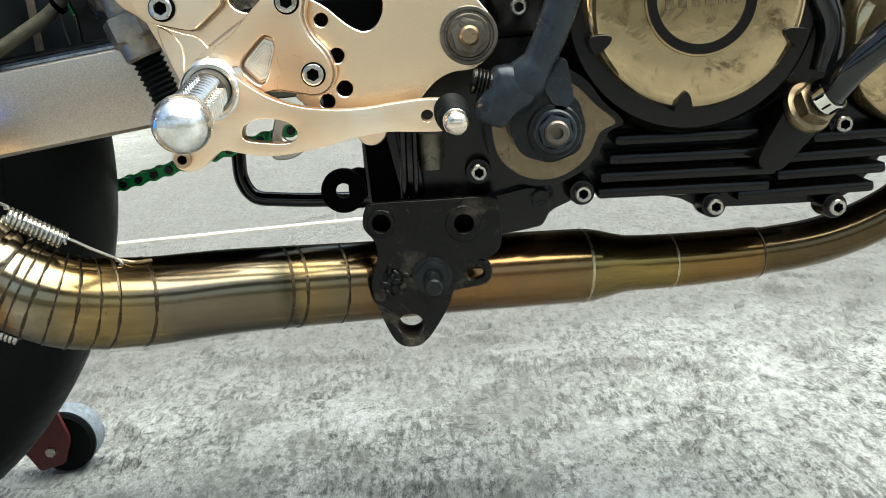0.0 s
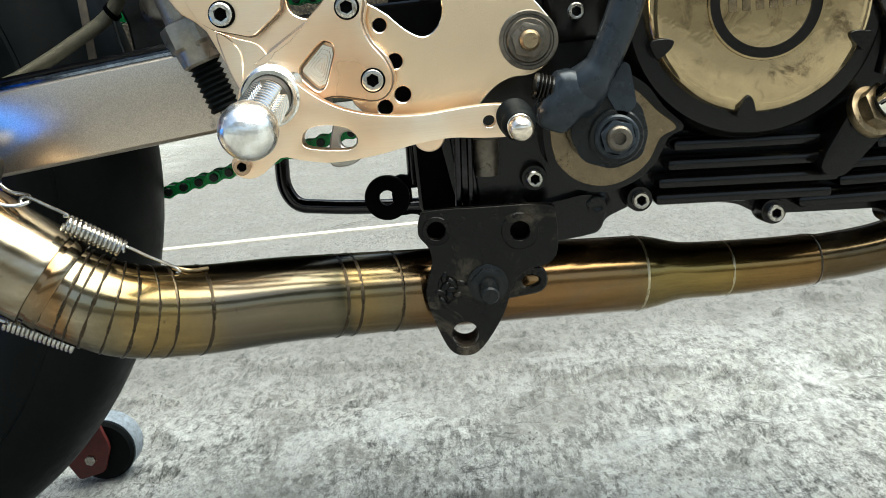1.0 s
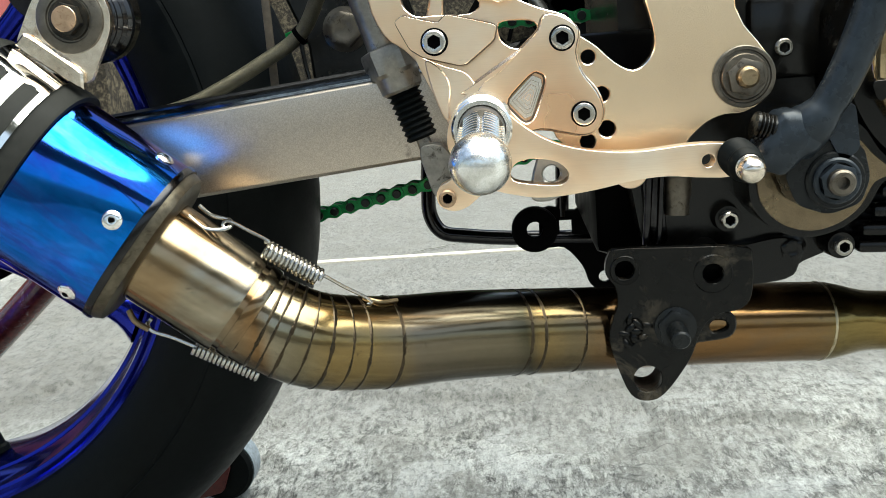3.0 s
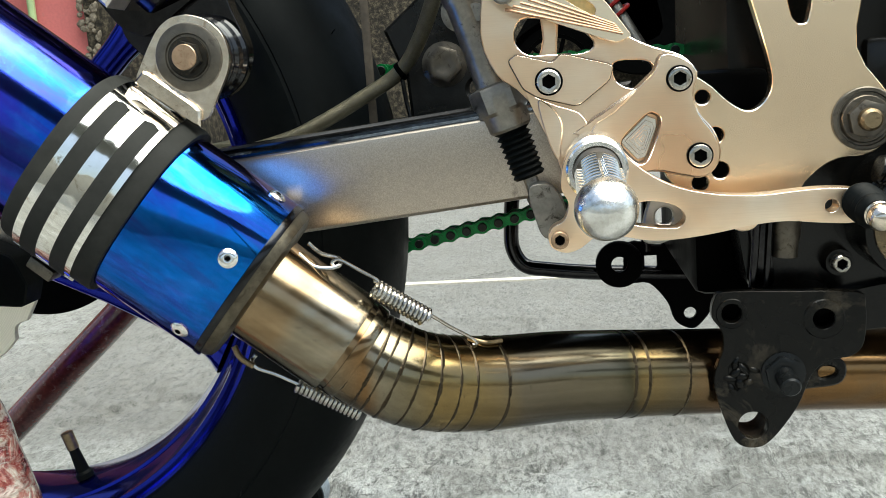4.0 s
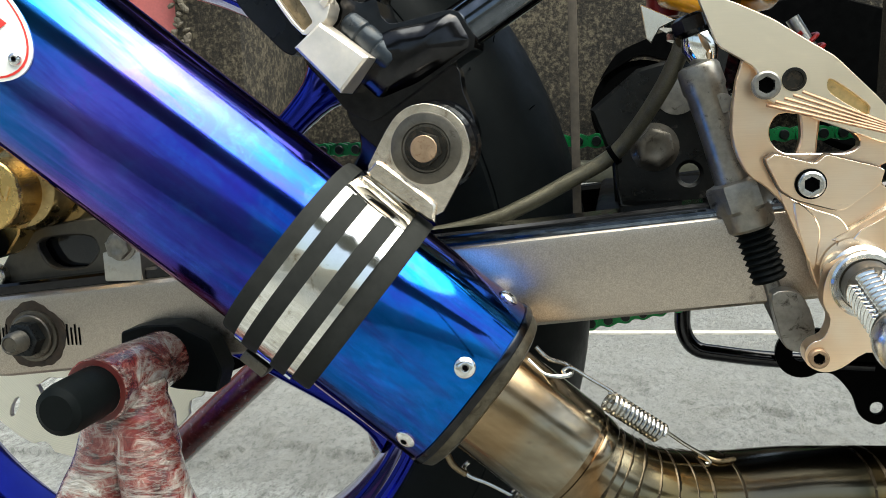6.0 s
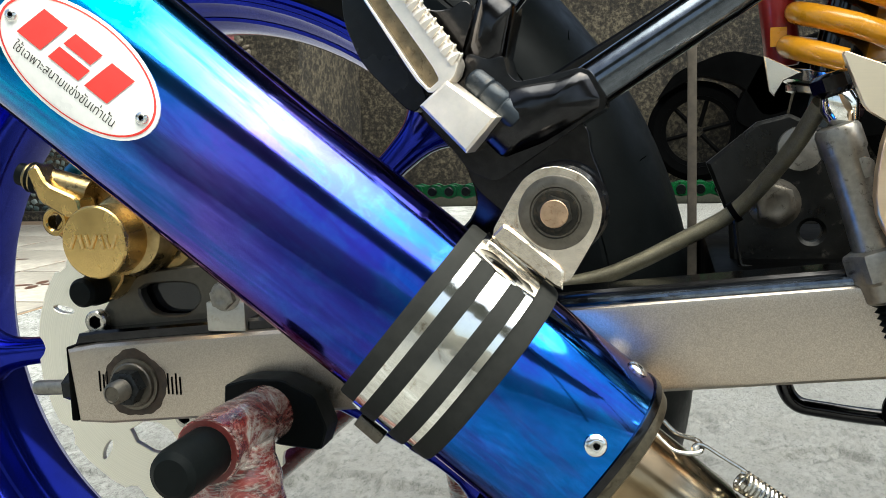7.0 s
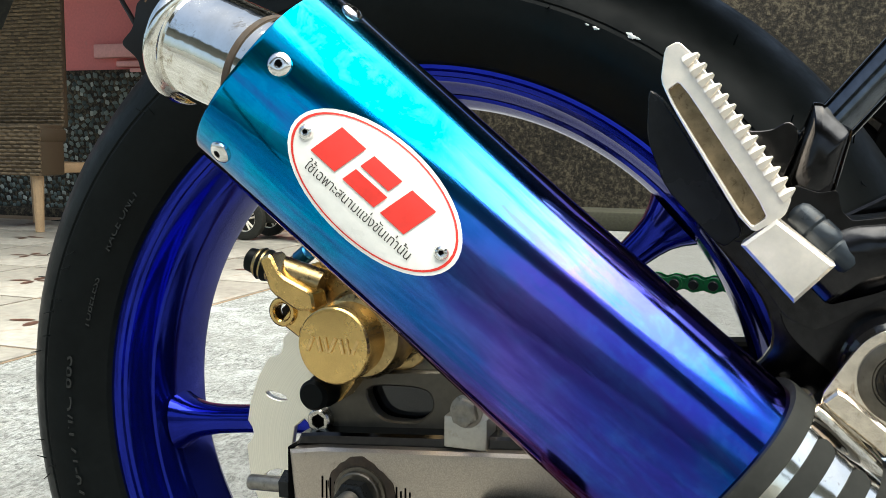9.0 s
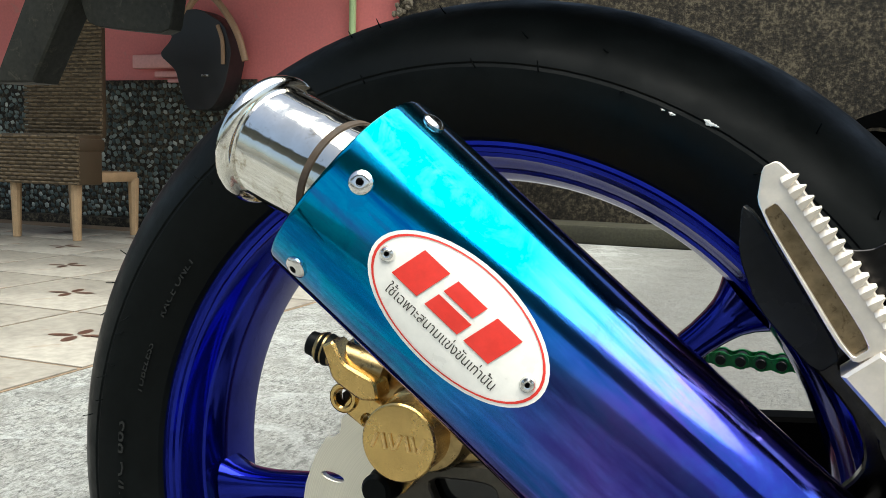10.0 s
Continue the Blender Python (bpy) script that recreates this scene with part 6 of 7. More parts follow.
for k in range(9):
    rows += [(0.0918 + 0.0031 * k, 0.0102 - 0.0001 * k), (0.0933 + 0.0031 * k, 0.0082)]
part("bellows", lathe(rows, mo, md, 30), "rubber", MC)
part("push_rod", lathe([(0.118, 0.0052), (0.126, 0.0052, 6), (0.130, 0.0052, 6), (0.142, 0.0045)], mo, md, 24), "cylinder", MC)
part("clevis", plate(curve([(-0.1455, 0.3760), (-0.1330, 0.3760), (-0.1265, 0.3600), (-0.1300, 0.3490), (-0.1390, 0.3500), (-0.1430, 0.3600)], 4), 0.5040, 0.5250, (), 0.002), "cylinder", MC)
part("round_plug", lathe([(0, 0.0048), (0.0012, 0.0046), (0.0012, 0)], (-0.1675, 0.5115, 0.4665), NEAR, 24), "cylinder", MC)
part("hose_union", lathe([(-0.0085, 0.001), (-0.0078, 0.0042), (-0.0052, 0.0074), (0, 0.0088), (0.0050, 0.0074), (0.0085, 0.0060)], (-0.1772, 0.5190, 0.4941), md, 30), "chrome", MC)
part("union_cap", lathe([(0.006, 0.0070), (0.008, 0.0082, 6), (0.014, 0.0082, 6), (0.0155, 0.0066), (0.0160, 0.0)], (-0.1772, 0.5190, 0.4941), -md, 24), "black_gloss", MC)
for k, (dx, dz) in enumerate(((0, 0), (0.0022, -0.0016), (-0.0010, -0.0060), (0.0016, -0.0075))):
    part("cast_mark", box((-0.1610 + dx - 0.0028, 0.5103, 0.4385 + dz - 0.0005), (-0.1610 + dx + 0.0028, 0.5113, 0.4385 + dz + 0.0005), 0, Matrix.Rotation(radians(20 + 55 * (k % 2)), 4, "Y")), "black_satin", MC)

HS = part("brake_hose", tube(curve([(-0.3900, 0.5900, 0.3930), (-0.3400, 0.5800, 0.3960), (-0.2940, 0.5760, 0.4045), (-0.2700, 0.5770, 0.4135), (-0.2460, 0.5800, 0.4255), (-0.2200, 0.5790, 0.4400), (-0.2050, 0.5650, 0.4570), (-0.1920, 0.5420, 0.4780), (-0.1840, 0.5250, 0.4960)], 6, False), 0.0044, 16), "hose", BIKE, "braided steel brake hose")
part("hose_tie", lathe([(-0.0015, 0.0050), (-0.0015, 0.0058), (0.0015, 0.0058), (0.0015, 0.0050)], (-0.2185, 0.5788, 0.4408), (0.9, -0.1, 0.6), 20, True), "black_satin", HS)
part("hose_guide", tube([(-0.2185, 0.578, 0.4380), (-0.2170, 0.578, 0.4230), (-0.2150, 0.578, 0.4125), (-0.2060, 0.578, 0.4100)], 0.0013, 8), "gusset", HS)

# passenger peg and its hanger
HG = part("peg_hanger", plate(cut([(-0.3592, 0.4970), (-0.3480, 0.5080), (-0.3420, 0.5180), (-0.3390, 0.5225), (-0.3300, 0.5195), (-0.3233, 0.5209), (-0.3216, 0.5130), (-0.3176, 0.5091), (-0.3060, 0.5108), (-0.2896, 0.5142), (-0.2850, 0.5125), (-0.2785, 0.5013), (-0.2790, 0.4960), (-0.2888, 0.4905), (-0.3060, 0.4790), (-0.3280, 0.4650), (-0.3400, 0.4700)], 0.12, 2), 0.4760, 0.5060, (), 0.0095), "black_gloss", BIKE, "glossy black cast passenger peg hanger", angle=24)
part("tube_lug", pillow(cut([(-0.3440, 0.5230), (-0.3338, 0.5548), (-0.3300, 0.5545), (-0.3187, 0.5440), (-0.3190, 0.5400), (-0.3236, 0.5200), (-0.3300, 0.5080), (-0.3400, 0.5100)], 0.07, 2), 0.4850, 0.5040, 0.0095), "black_gloss", HG, angle=85)
part("arm_boss", pillow(cut([(-0.3400, 0.4985), (-0.3180, 0.5080), (-0.3000, 0.5100), (-0.2890, 0.5135), (-0.2850, 0.5118), (-0.2795, 0.5013), (-0.2800, 0.4965), (-0.2888, 0.4910), (-0.3060, 0.4810), (-0.3260, 0.4740), (-0.3380, 0.4860)], 0.10, 2), 0.4790, 0.4990, 0.0085), "black_gloss", HG, angle=85)
part("peg_flange", plate(curve([(-0.3790, 0.5660), (-0.3720, 0.5560), (-0.3670, 0.5490), (-0.3582, 0.5438), (-0.3490, 0.5440), (-0.3420, 0.5470), (-0.3380, 0.5400), (-0.3400, 0.5180), (-0.3560, 0.4980), (-0.3720, 0.5080), (-0.3850, 0.5300), (-0.3860, 0.5500)], 4), 0.4860, 0.4930, (), 0.002), "black_gloss", HG, angle=24)
part("subframe_tube", tube([(-0.3050, 0.490, 0.4950), (-0.2820, 0.493, 0.5090), (-0.2080, 0.505, 0.5560), (-0.1000, 0.520, 0.6250)], 0.0105, 24), "tube_lacquer", HG)
part("upright_tube", tube([(-0.3330, 0.489, 0.5370), (-0.3233, 0.490, 0.5486), (-0.3017, 0.493, 0.5751), (-0.2300, 0.505, 0.6630)], 0.0085, 24), "tube_lacquer", HG)
part("inner_rail", plate([(-0.3400, 0.4960), (-0.0800, 0.6433), (-0.0800, 0.6330), (-0.3300, 0.4900)], 0.5200, 0.5340, (), 0.0012), "black_gloss", HG)
part("hanger_lug", plate(curve([(-0.3400, 0.4760), (-0.3200, 0.4850), (-0.2950, 0.4900), (-0.2875, 0.4880), (-0.2856, 0.4773), (-0.2811, 0.4651), (-0.2795, 0.4530), (-0.2850, 0.4400), (-0.2960, 0.4330), (-0.3080, 0.4350), (-0.3221, 0.4480), (-0.3387, 0.4634)], 4), 0.4800, 0.4920, (), 0.003), "black_gloss", HG, angle=24)
part("bush", lathe([(0, 0.0205), (0.005, 0.0212), (0.007, 0.0198), (0.0095, 0.0206), (0.0115, 0.0194), (0.014, 0.0200), (0.016, 0.0186), (0.0185, 0.0190), (0.0205, 0.0176), (0.0230, 0.0170)], (EX, 0.4800, EZ), NEAR, 40), "black", HG, "ribbed black rubber bush")
part("inner_web", plate(curve([(-0.3720, 0.5000), (-0.3500, 0.4720), (-0.3450, 0.4500), (-0.3600, 0.4300), (-0.3420, 0.4200), (-0.3150, 0.4420), (-0.3000, 0.4700), (-0.3400, 0.5000)], 4), 0.5100, 0.5180, (), 0.001), "black_gloss", HG)
PP = part("passenger_peg", plate([(-0.3572, 0.4998), (-0.3448, 0.5100), (-0.3235, 0.4938), (-0.3372, 0.4788)], 0.4560, 0.4780, (), 0.0012), "satin_alu", BIKE, "folded aluminium passenger peg with a toothed edge", angle=25)
part("peg_blade", plate(cut([(-0.3545, 0.5035), (-0.3420, 0.5110), (-0.3395, 0.5190), (-0.3775, 0.5715), (-0.3835, 0.5770), (-0.3885, 0.5745), (-0.3898, 0.5600)], 0.14, 2), 0.4585, 0.4740, [cut([(-0.3540, 0.5062), (-0.3476, 0.5112), (-0.3822, 0.5620), (-0.3876, 0.5580)], 0.12, 2)], 0.0012), "satin_alu", PP)
part("blade_floor", plate([(-0.3545, 0.5060), (-0.3470, 0.5120), (-0.3825, 0.5620), (-0.3880, 0.5580)], 0.4635, 0.4660, (), 0), "dull_brass", PP)
part("blade_back", plate(cut([(-0.3650, 0.4960), (-0.3560, 0.5040), (-0.3905, 0.5560), (-0.3960, 0.5600), (-0.3960, 0.5400), (-0.3880, 0.5200)], 0.15, 2), 0.4720, 0.4860, (), 0.002), "dark_grey", PP)
for k in range(14):
    p = Vector((-0.3420, 0.4590, 0.5195)) + Vector((-0.0370, 0, 0.0505)) * (k / 13)
    n = Vector((0.8, -0.25, 0.58)).normalized()
    for yy in (0.0, 0.006):
        part("tooth", lathe([(-0.002, 0.0027), (0.0004, 0.0024), (0.0040, 0.0004), (0.0041, 0)], p + Vector((0, yy, 0)), n, 6), "satin_alu", PP)
part("peg_pivot", lathe([(0, 0.0040), (0.001, 0.0056), (0.003, 0.0066), (0.010, 0.0070), (0.011, 0.0064), (0.012, 0.0070), (0.020, 0.0070), (0.021, 0.0064), (0.022, 0.0070), (0.029, 0.0064), (0.031, 0.0054), (0.032, 0.0036), (0.032, 0)], (-0.3386, 0.4800, 0.5131), (0.66, -0.12, -0.66), 24), "lever_grey", PP)

# swingarm gusset, hanging strip and shock springs behind the rearset
GS = part("frame_gusset", plate([(-0.2320, 0.4660), (-0.2050, 0.4880), (-0.1880, 0.4920), (-0.1600, 0.4780), (-0.1480, 0.4300), (-0.1480, 0.4050), (-0.2180, 0.4020), (-0.2200, 0.4350)], 0.6050, 0.6150, [circle(-0.1760, 0.4270, 0.0060, 16)], 0.002), "gusset", BIKE, "greasy black frame gusset")
hex_bolt(GS, (-0.1955, 0.6050, 0.4430), 0.0105, 0.008, flange=0.0140, mat="washer_steel")
part("side_bolt", lathe([(0, 0.012), (0.006, 0.012), (0.007, 0.008), (0.007, 0)], (-0.1830, 0.6050, 0.4730), NEAR, 24), "cylinder", GS)
part("gusset_base", box((-0.225, 0.585, 0.398), (-0.13, 0.66, 0.411), 0.002), "gusset", GS)
part("hanging_strip", box((-0.2425, 0.590, 0.400), (-0.2375, 0.592, 0.640), 0.0005), "brown_strap", GS, "narrow brown strap")
SA = Vector((0.22, 0, 0.97)).normalized()
SB = Vector((-0.1590, 0.640, 0.5195))
SH = part("rear_shock", coil(SB, SB + SA * 0.115, 0.0290, 0.0066, 6.0, 14, -1), "yellow", BIKE, "yellow coil spring of the rear shock")
part("shock_body", lathe([(-0.075, 0.011), (-0.045, 0.014), (0.115, 0.014)], SB, SA, 24), "black", SH)
part("shock_seat", lathe([(-0.016, 0.024), (-0.014, 0.030), (-0.0085, 0.0325), (-0.0075, 0.0300), (-0.0070, 0.015)], SB, SA, 40), "chrome", SH)
part("adjuster_ring", lathe([(-0.020, 0.0235), (-0.0165, 0.0245), (-0.0165, 0.015)], SB, SA, 40), "steel", SH)
part("shock_collar", lathe([(-0.044, 0.018), (-0.042, 0.0205), (-0.0205, 0.0205), (-0.0200, 0.018)], SB, SA, 10), "black", SH)
part("lower_ring", lathe([(-0.050, 0.019), (-0.048, 0.0215), (-0.0445, 0.0215), (-0.0440, 0.018)], SB, SA, 36), "steel", SH)
part("reservoir", lathe([(0, 0.0), (0, 0.008), (0.004, 0.0105), (0.060, 0.0105), (0.064, 0.009), (0.064, 0)], (-0.186, 0.655, 0.5200), (-0.12, 0, 1), 28), "red_paint", SH, "red gas reservoir")
part("reservoir_label", box((-0.1950, 0.6428, 0.5310), (-0.1860, 0.6440, 0.5420), 0), "yellow", SH)
part("bracket_tab", plate([(-0.2026, 0.5235), (-0.1831, 0.5136), (-0.1921, 0.5096), (-0.1968, 0.5017), (-0.1994, 0.5045)], 0.600, 0.603, (), 0.0005), "gold_cut", SH)
SD = part("steering_damper", tube([(-0.112, 0.655, 0.5150), (-0.068, 0.650, 0.4380)], 0.0042, 14), "cast_alu", BIKE, "small red coil spring on a metal rod")
part("red_coil", coil((-0.107, 0.654, 0.5060), (-0.083, 0.652, 0.4640), 0.0072, 0.0014, 6.5), "red_paint", SD)

FPOST = part("frame_post", box((-0.0245, 0.5560, 0.3050), (-0.0125, 0.5760, 0.3600), 0.0030, Matrix.Rotation(radians(-4), 4, "Y")), "black_gloss", BIKE, "oily black frame post behind the lever")
part("post_rib", tube([(-0.0195, 0.5555, 0.3600), (-0.0240, 0.5555, 0.3060)], 0.0022, 12), "black_gloss", FPOST)
part("post_rib", tube([(-0.0125, 0.5555, 0.3600), (-0.0165, 0.5555, 0.3060)], 0.0018, 12), "black_gloss", FPOST)
part("oily_sleeve", lathe([(0, 0.0075), (0.006, 0.0080), (0.012, 0.0078), (0.014, 0.0070), (0.022, 0.0072), (0.0225, 0)], (-0.0040, 0.5600, 0.3440), (-0.06, 0, -1), 24), "washer_steel", FPOST)
part("plate_foot", lathe([(0, 0), (0, 0.0082), (0.0015, 0.0088), (0.0060, 0.0088), (0.0060, 0)], (-0.0362, 0.5130, 0.3545), (0, 1, 0), 30), "gold_alu", BIKE, "round champagne gold foot of the frame plate")
part("pivot_bracket", box((-0.066, 0.550, 0.350), (-0.015, 0.610, 0.428), 0.004), "black_satin", BIKE, "black frame bracket behind the footrest")

# ---- engine ----
cs = [(-0.0350, 0.4600), (-0.0320, 0.3500), (-0.0250, 0.3050), (0.0000, 0.2820), (0.0310, 0.2770), (0.0590, 0.2785), (0.0650, 0.2880), (0.0850, 0.2955), (0.0960, 0.2960), (0.1440, 0.2885), (0.1580, 0.2800), (0.1760, 0.2790), (0.2350, 0.2760), (0.2500, 0.2790), (0.2620, 0.2900), (0.2750, 0.3080), (0.3600, 0.3300), (0.3600, 0.5600), (-0.0300, 0.5600)]
EN = part("engine_case", plate(cut(cs, 0.12, 2), 0.5620, 0.7700, (), 0.004), "black_case", BIKE, "black painted engine crankcase with cooling ribs", angle=25)
part("case_rear", box((-0.05, 0.60, 0.29), (0.02, 0.77, 0.42), 0.008), "black_satin", EN)
part("frame_bar", tube([(-0.006, 0.60, 0.285), (-0.004, 0.60, 0.380)], 0.007, 14), "black_satin", EN)
part("frame_bar", box((-0.0180, 0.575, 0.300), (-0.0080, 0.600, 0.365), 0.002), "bracket", EN)
for z0, x0, x1 in ((0.3280, 0.104, 0.190), (0.3165, 0.100, 0.196), (0.3060, 0.094, 0.200), (0.2965, 0.092, 0.196)):
    part("cooling_rib", box((x0, 0.5440, z0 - 0.0036), (x1, 0.5640, z0 + 0.0030), 0.0022, Matrix.Rotation(radians(3.0), 4, "Y")), "black_case", EN)
for z0, x0, x1 in ((0.3190, 0.222, 0.280), (0.3085, 0.205, 0.272), (0.2985, 0.200, 0.2660), (0.2880, 0.176, 0.2590)):
    part("cooling_rib", box((x0, 0.5440, z0 - 0.0036), (x1, 0.5640, z0 + 0.0030), 0.0022, Matrix.Rotation(radians(1.5), 4, "Y")), "black_case", EN)
for bx, by, bz in ((0.0225, 0.5530, 0.3185), (0.0830, 0.5460, 0.3005), (0.1630, 0.5500, 0.2835), (0.2370, 0.5500, 0.2755), (0.2400, 0.5480, 0.3260), (0.0545, 0.5590, 0.4120)):
    part("bolt_boss", lathe([(-0.015, 0.0086), (0.0, 0.0076), (0.0004, 0.0074), (0.0004, 0)], (bx, by, bz), NEAR, 24), "black_case", EN)
    socket_bolt(EN, (bx, by, bz), 0.0050, 0.006, label="bright socket bolt")
hex_bolt(EN, (0.0590, 0.5600, 0.2975), 0.0062, 0.006, flange=0.0090, mat="black_case", name="drain_bolt")
part("case_foot", plate(cut([(0.020, 0.300), (0.055, 0.306), (0.066, 0.297), (0.060, 0.280), (0.020, 0.276)], 0.15, 2), 0.5560, 0.5640, (), 0.001), "black_case", EN)
CX, CZ = 0.1483, 0.4085
CC = part("clutch_cover", lathe([(0, 0.0760), (0.020, 0.0735), (0.030, 0.0715), (0.034, 0.0690), (0.035, 0.0600), (0.035, 0)], (CX, 0.5620, CZ - 0.004), NEAR, 96), "black_case", BIKE, "round smoked bronze clutch cover in a black ring", angle=28)
part("cover_face", lathe([(0.0, 0.0618), (0.0080, 0.0612), (0.0115, 0.0590), (0.0128, 0.0540), (0.0132, 0.040), (0.0134, 0.0)], (CX, 0.5290, CZ), NEAR, 96), "bronze_cover", CC, angle=50)
part("cover_groove", lathe([(0.0, 0.0300), (0.0012, 0.0300), (0.0012, 0.0245), (0.0, 0.0245)], (CX + 0.0015, 0.5162, CZ - 0.0015), NEAR, 72, True), "black_case", CC)
part("groove_lip", lathe([(0.0, 0.0316), (0.0020, 0.0310), (0.0020, 0.0300), (0.0, 0.0298)], (CX + 0.0015, 0.5162, CZ - 0.0015), NEAR, 72, True), "bronze_cover", CC)
for dg in (-100, -160, -27):
    a = radians(dg)
    d, e = Vector((math.cos(a), math.sin(a))), Vector((-math.sin(a), math.cos(a)))
    c = Vector((CX, CZ))
    part("cover_lug", plate(cut([c + d * 0.064 + e * 0.0062, c + d * 0.054 + e * 0.0030, c + d * 0.051, c + d * 0.054 - e * 0.0030, c + d * 0.064 - e * 0.0062], 0.2, 2), 0.5145, 0.5320, (), 0.001), "black_case", CC)
for k in range(6):
    xx = CX + 0.0015 - 0.0200 + 0.0072 * k
    part("raised_mark", box((xx, 0.51505, CZ - 0.0060), (xx + 0.0048, 0.5165, CZ + 0.0030), 0.0007), "kick_bronze", CC)
part("cast_plate", box((0.1590, 0.5535, 0.3215), (0.1850, 0.5600, 0.3275), 0.001, Matrix.Rotation(radians(2.5), 4, "Y")), "bronze_cover", EN)
for k in range(7):
    part("cast_mark", box((0.1630 + 0.0030 * k, 0.5528, 0.3228), (0.1648 + 0.0030 * k, 0.5538, 0.3262), 0), "black_case", EN)
KC = part("kick_cover", plate(curve([(0.0270, 0.3440), (0.0300, 0.3280), (0.0420, 0.3155), (0.0590, 0.3110), (0.0760, 0.3150), (0.0890, 0.3250), (0.0970, 0.3380), (0.1060, 0.3435), (0.0950, 0.3560), (0.0850, 0.3700), (0.0650, 0.3810), (0.0400, 0.3760), (0.0290, 0.3600)], 4), 0.5250, 0.5640, (), 0.004), "black_case", BIKE, "bronze kick starter cover on the crankcase", angle=25)
part("kick_face", plate(curve([(0.0310, 0.3440), (0.0340, 0.3300), (0.0450, 0.3190), (0.0600, 0.3150), (0.0740, 0.3185), (0.0850, 0.3270), (0.0920, 0.3390), (0.1010, 0.3440), (0.0910, 0.3540), (0.0780, 0.3680), (0.0600, 0.3740), (0.0420, 0.3700), (0.0330, 0.3580)], 4), 0.5225, 0.5260, (), 0.0012), "kick_bronze", KC)
KX, KZ = 0.0629, 0.3458
part("shaft_washer", lathe([(0, 0.0), (0, 0.0148), (0.003, 0.0148), (0.004, 0.0138), (0.004, 0.0)], (KX, 0.4995, KZ), NEAR, 40), "dark_grey", KC)
part("nut_ring", lathe([(0, 0.0118), (0.0018, 0.0118), (0.0026, 0.0108), (0.0026, 0.0095), (0, 0.0095)], (KX, 0.4955, KZ), NEAR, 40, True), "lever_grey", KC)
hex_bolt(KC, (KX, 0.4950, KZ), 0.0088, 0.0055, mat="lever_grey", name="shaft_nut")
part("shaft_end", lathe([(0, 0.0068), (0.004, 0.0066), (0.005, 0.0055), (0.005, 0.0032), (0.001, 0.0030), (0.001, 0)], (KX, 0.4902, KZ), NEAR, 30), "washer_steel", KC)
KL = part("kick_lever", pillow(cut([(0.0300, 0.3787), (0.0341, 0.3830), (0.0408, 0.3837), (0.0501, 0.3796), (0.0561, 0.3702), (0.0503, 0.3619), (0.0446, 0.3600), (0.0345, 0.3509), (0.0221, 0.3559), (0.0206, 0.3643)], 0.14, 2), 0.4870, 0.5040, 0.0060), "lever_grey", BIKE, "blue-grey forged kick starter lever with a folding knuckle", angle=40)
part("knuckle_clamp", plate(cut([(0.0473, 0.3660), (0.0380, 0.3500), (0.0440, 0.3340), (0.0600, 0.3280), (0.0760, 0.3330), (0.0805, 0.3460), (0.0770, 0.3620), (0.0600, 0.3720)], 0.16, 2), 0.4975, 0.5180, (), 0.003), "dark_grey", KL, angle=40)
part("boss_spike", plate(cut([(0.0584, 0.3691), (0.0668, 0.3817), (0.0692, 0.3842), (0.0721, 0.3822), (0.0746, 0.3614), (0.0660, 0.3540)], 0.12, 2), 0.4955, 0.5060, (), 0.0025), "lever_grey", KL, angle=40)
rows = [(0, 0.0070)]
for k in range(4):
    rows += [(0.0010 + 0.0019 * k, 0.0070), (0.0018 + 0.0019 * k, 0.0060), (0.0024 + 0.0019 * k, 0.0070)]
part("knuckle_pin", lathe(rows + [(0.0094, 0.0066), (0.0098, 0)], (0.0300, 0.4900, 0.3745), (-0.95, -0.05, 0.31), 28), "black_case", KL)
arm = curve([(0.0430, 0.4985, 0.3690), (0.0505, 0.4905, 0.3770), (0.0579, 0.4880, 0.3873), (0.0645, 0.4870, 0.4000), (0.0715, 0.4860, 0.4170), (0.0780, 0.4850, 0.4370), (0.0830, 0.4850, 0.4700), (0.0860, 0.4880, 0.5400)], 6, False)
part("lever_arm", tube(arm, [0.0135 - 0.0055 * min(1, k / 10) ** 1.5 + 0.0012 * min(1, k / 30) for k in range(len(arm))], 22), "lever_grey", KL)
OC = part("oil_filler", lathe([(-0.020, 0.0150), (0.0, 0.0142), (0.003, 0.0135)], (0.2140, 0.5430, 0.3360), (0.35, -0.85, 0.45), 30), "black_case", BIKE, "tarnished brass oil union with a clamped black hose")
od = Vector((0.35, -0.85, 0.45)).normalized()
ob0 = Vector((0.2140, 0.5430, 0.3360))
part("brass_collar", lathe([(0.003, 0.0150), (0.0055, 0.0156), (0.008, 0.0150), (0.009, 0.0120), (0.012, 0.0116, 6), (0.017, 0.0116, 6), (0.018, 0.0090)], ob0, od, 36), "dull_brass", OC)
part("filler_boss", plate(curve([(0.1860, 0.3100), (0.1980, 0.3040), (0.2120, 0.3160), (0.2260, 0.3320), (0.2220, 0.3460), (0.2080, 0.3460), (0.1960, 0.3300)], 4), 0.5350, 0.5640, (), 0.004), "black_case", OC)
hp = [ob0 + od * 0.016, ob0 + od * 0.024, Vector((0.2300, 0.5100, 0.3620)), Vector((0.2520, 0.5020, 0.3820)), Vector((0.2850, 0.5000, 0.4150)), Vector((0.3250, 0.5000, 0.4700))]
part("oil_hose", tube(curve(hp, 6, False), 0.0088, 20), "black", OC)
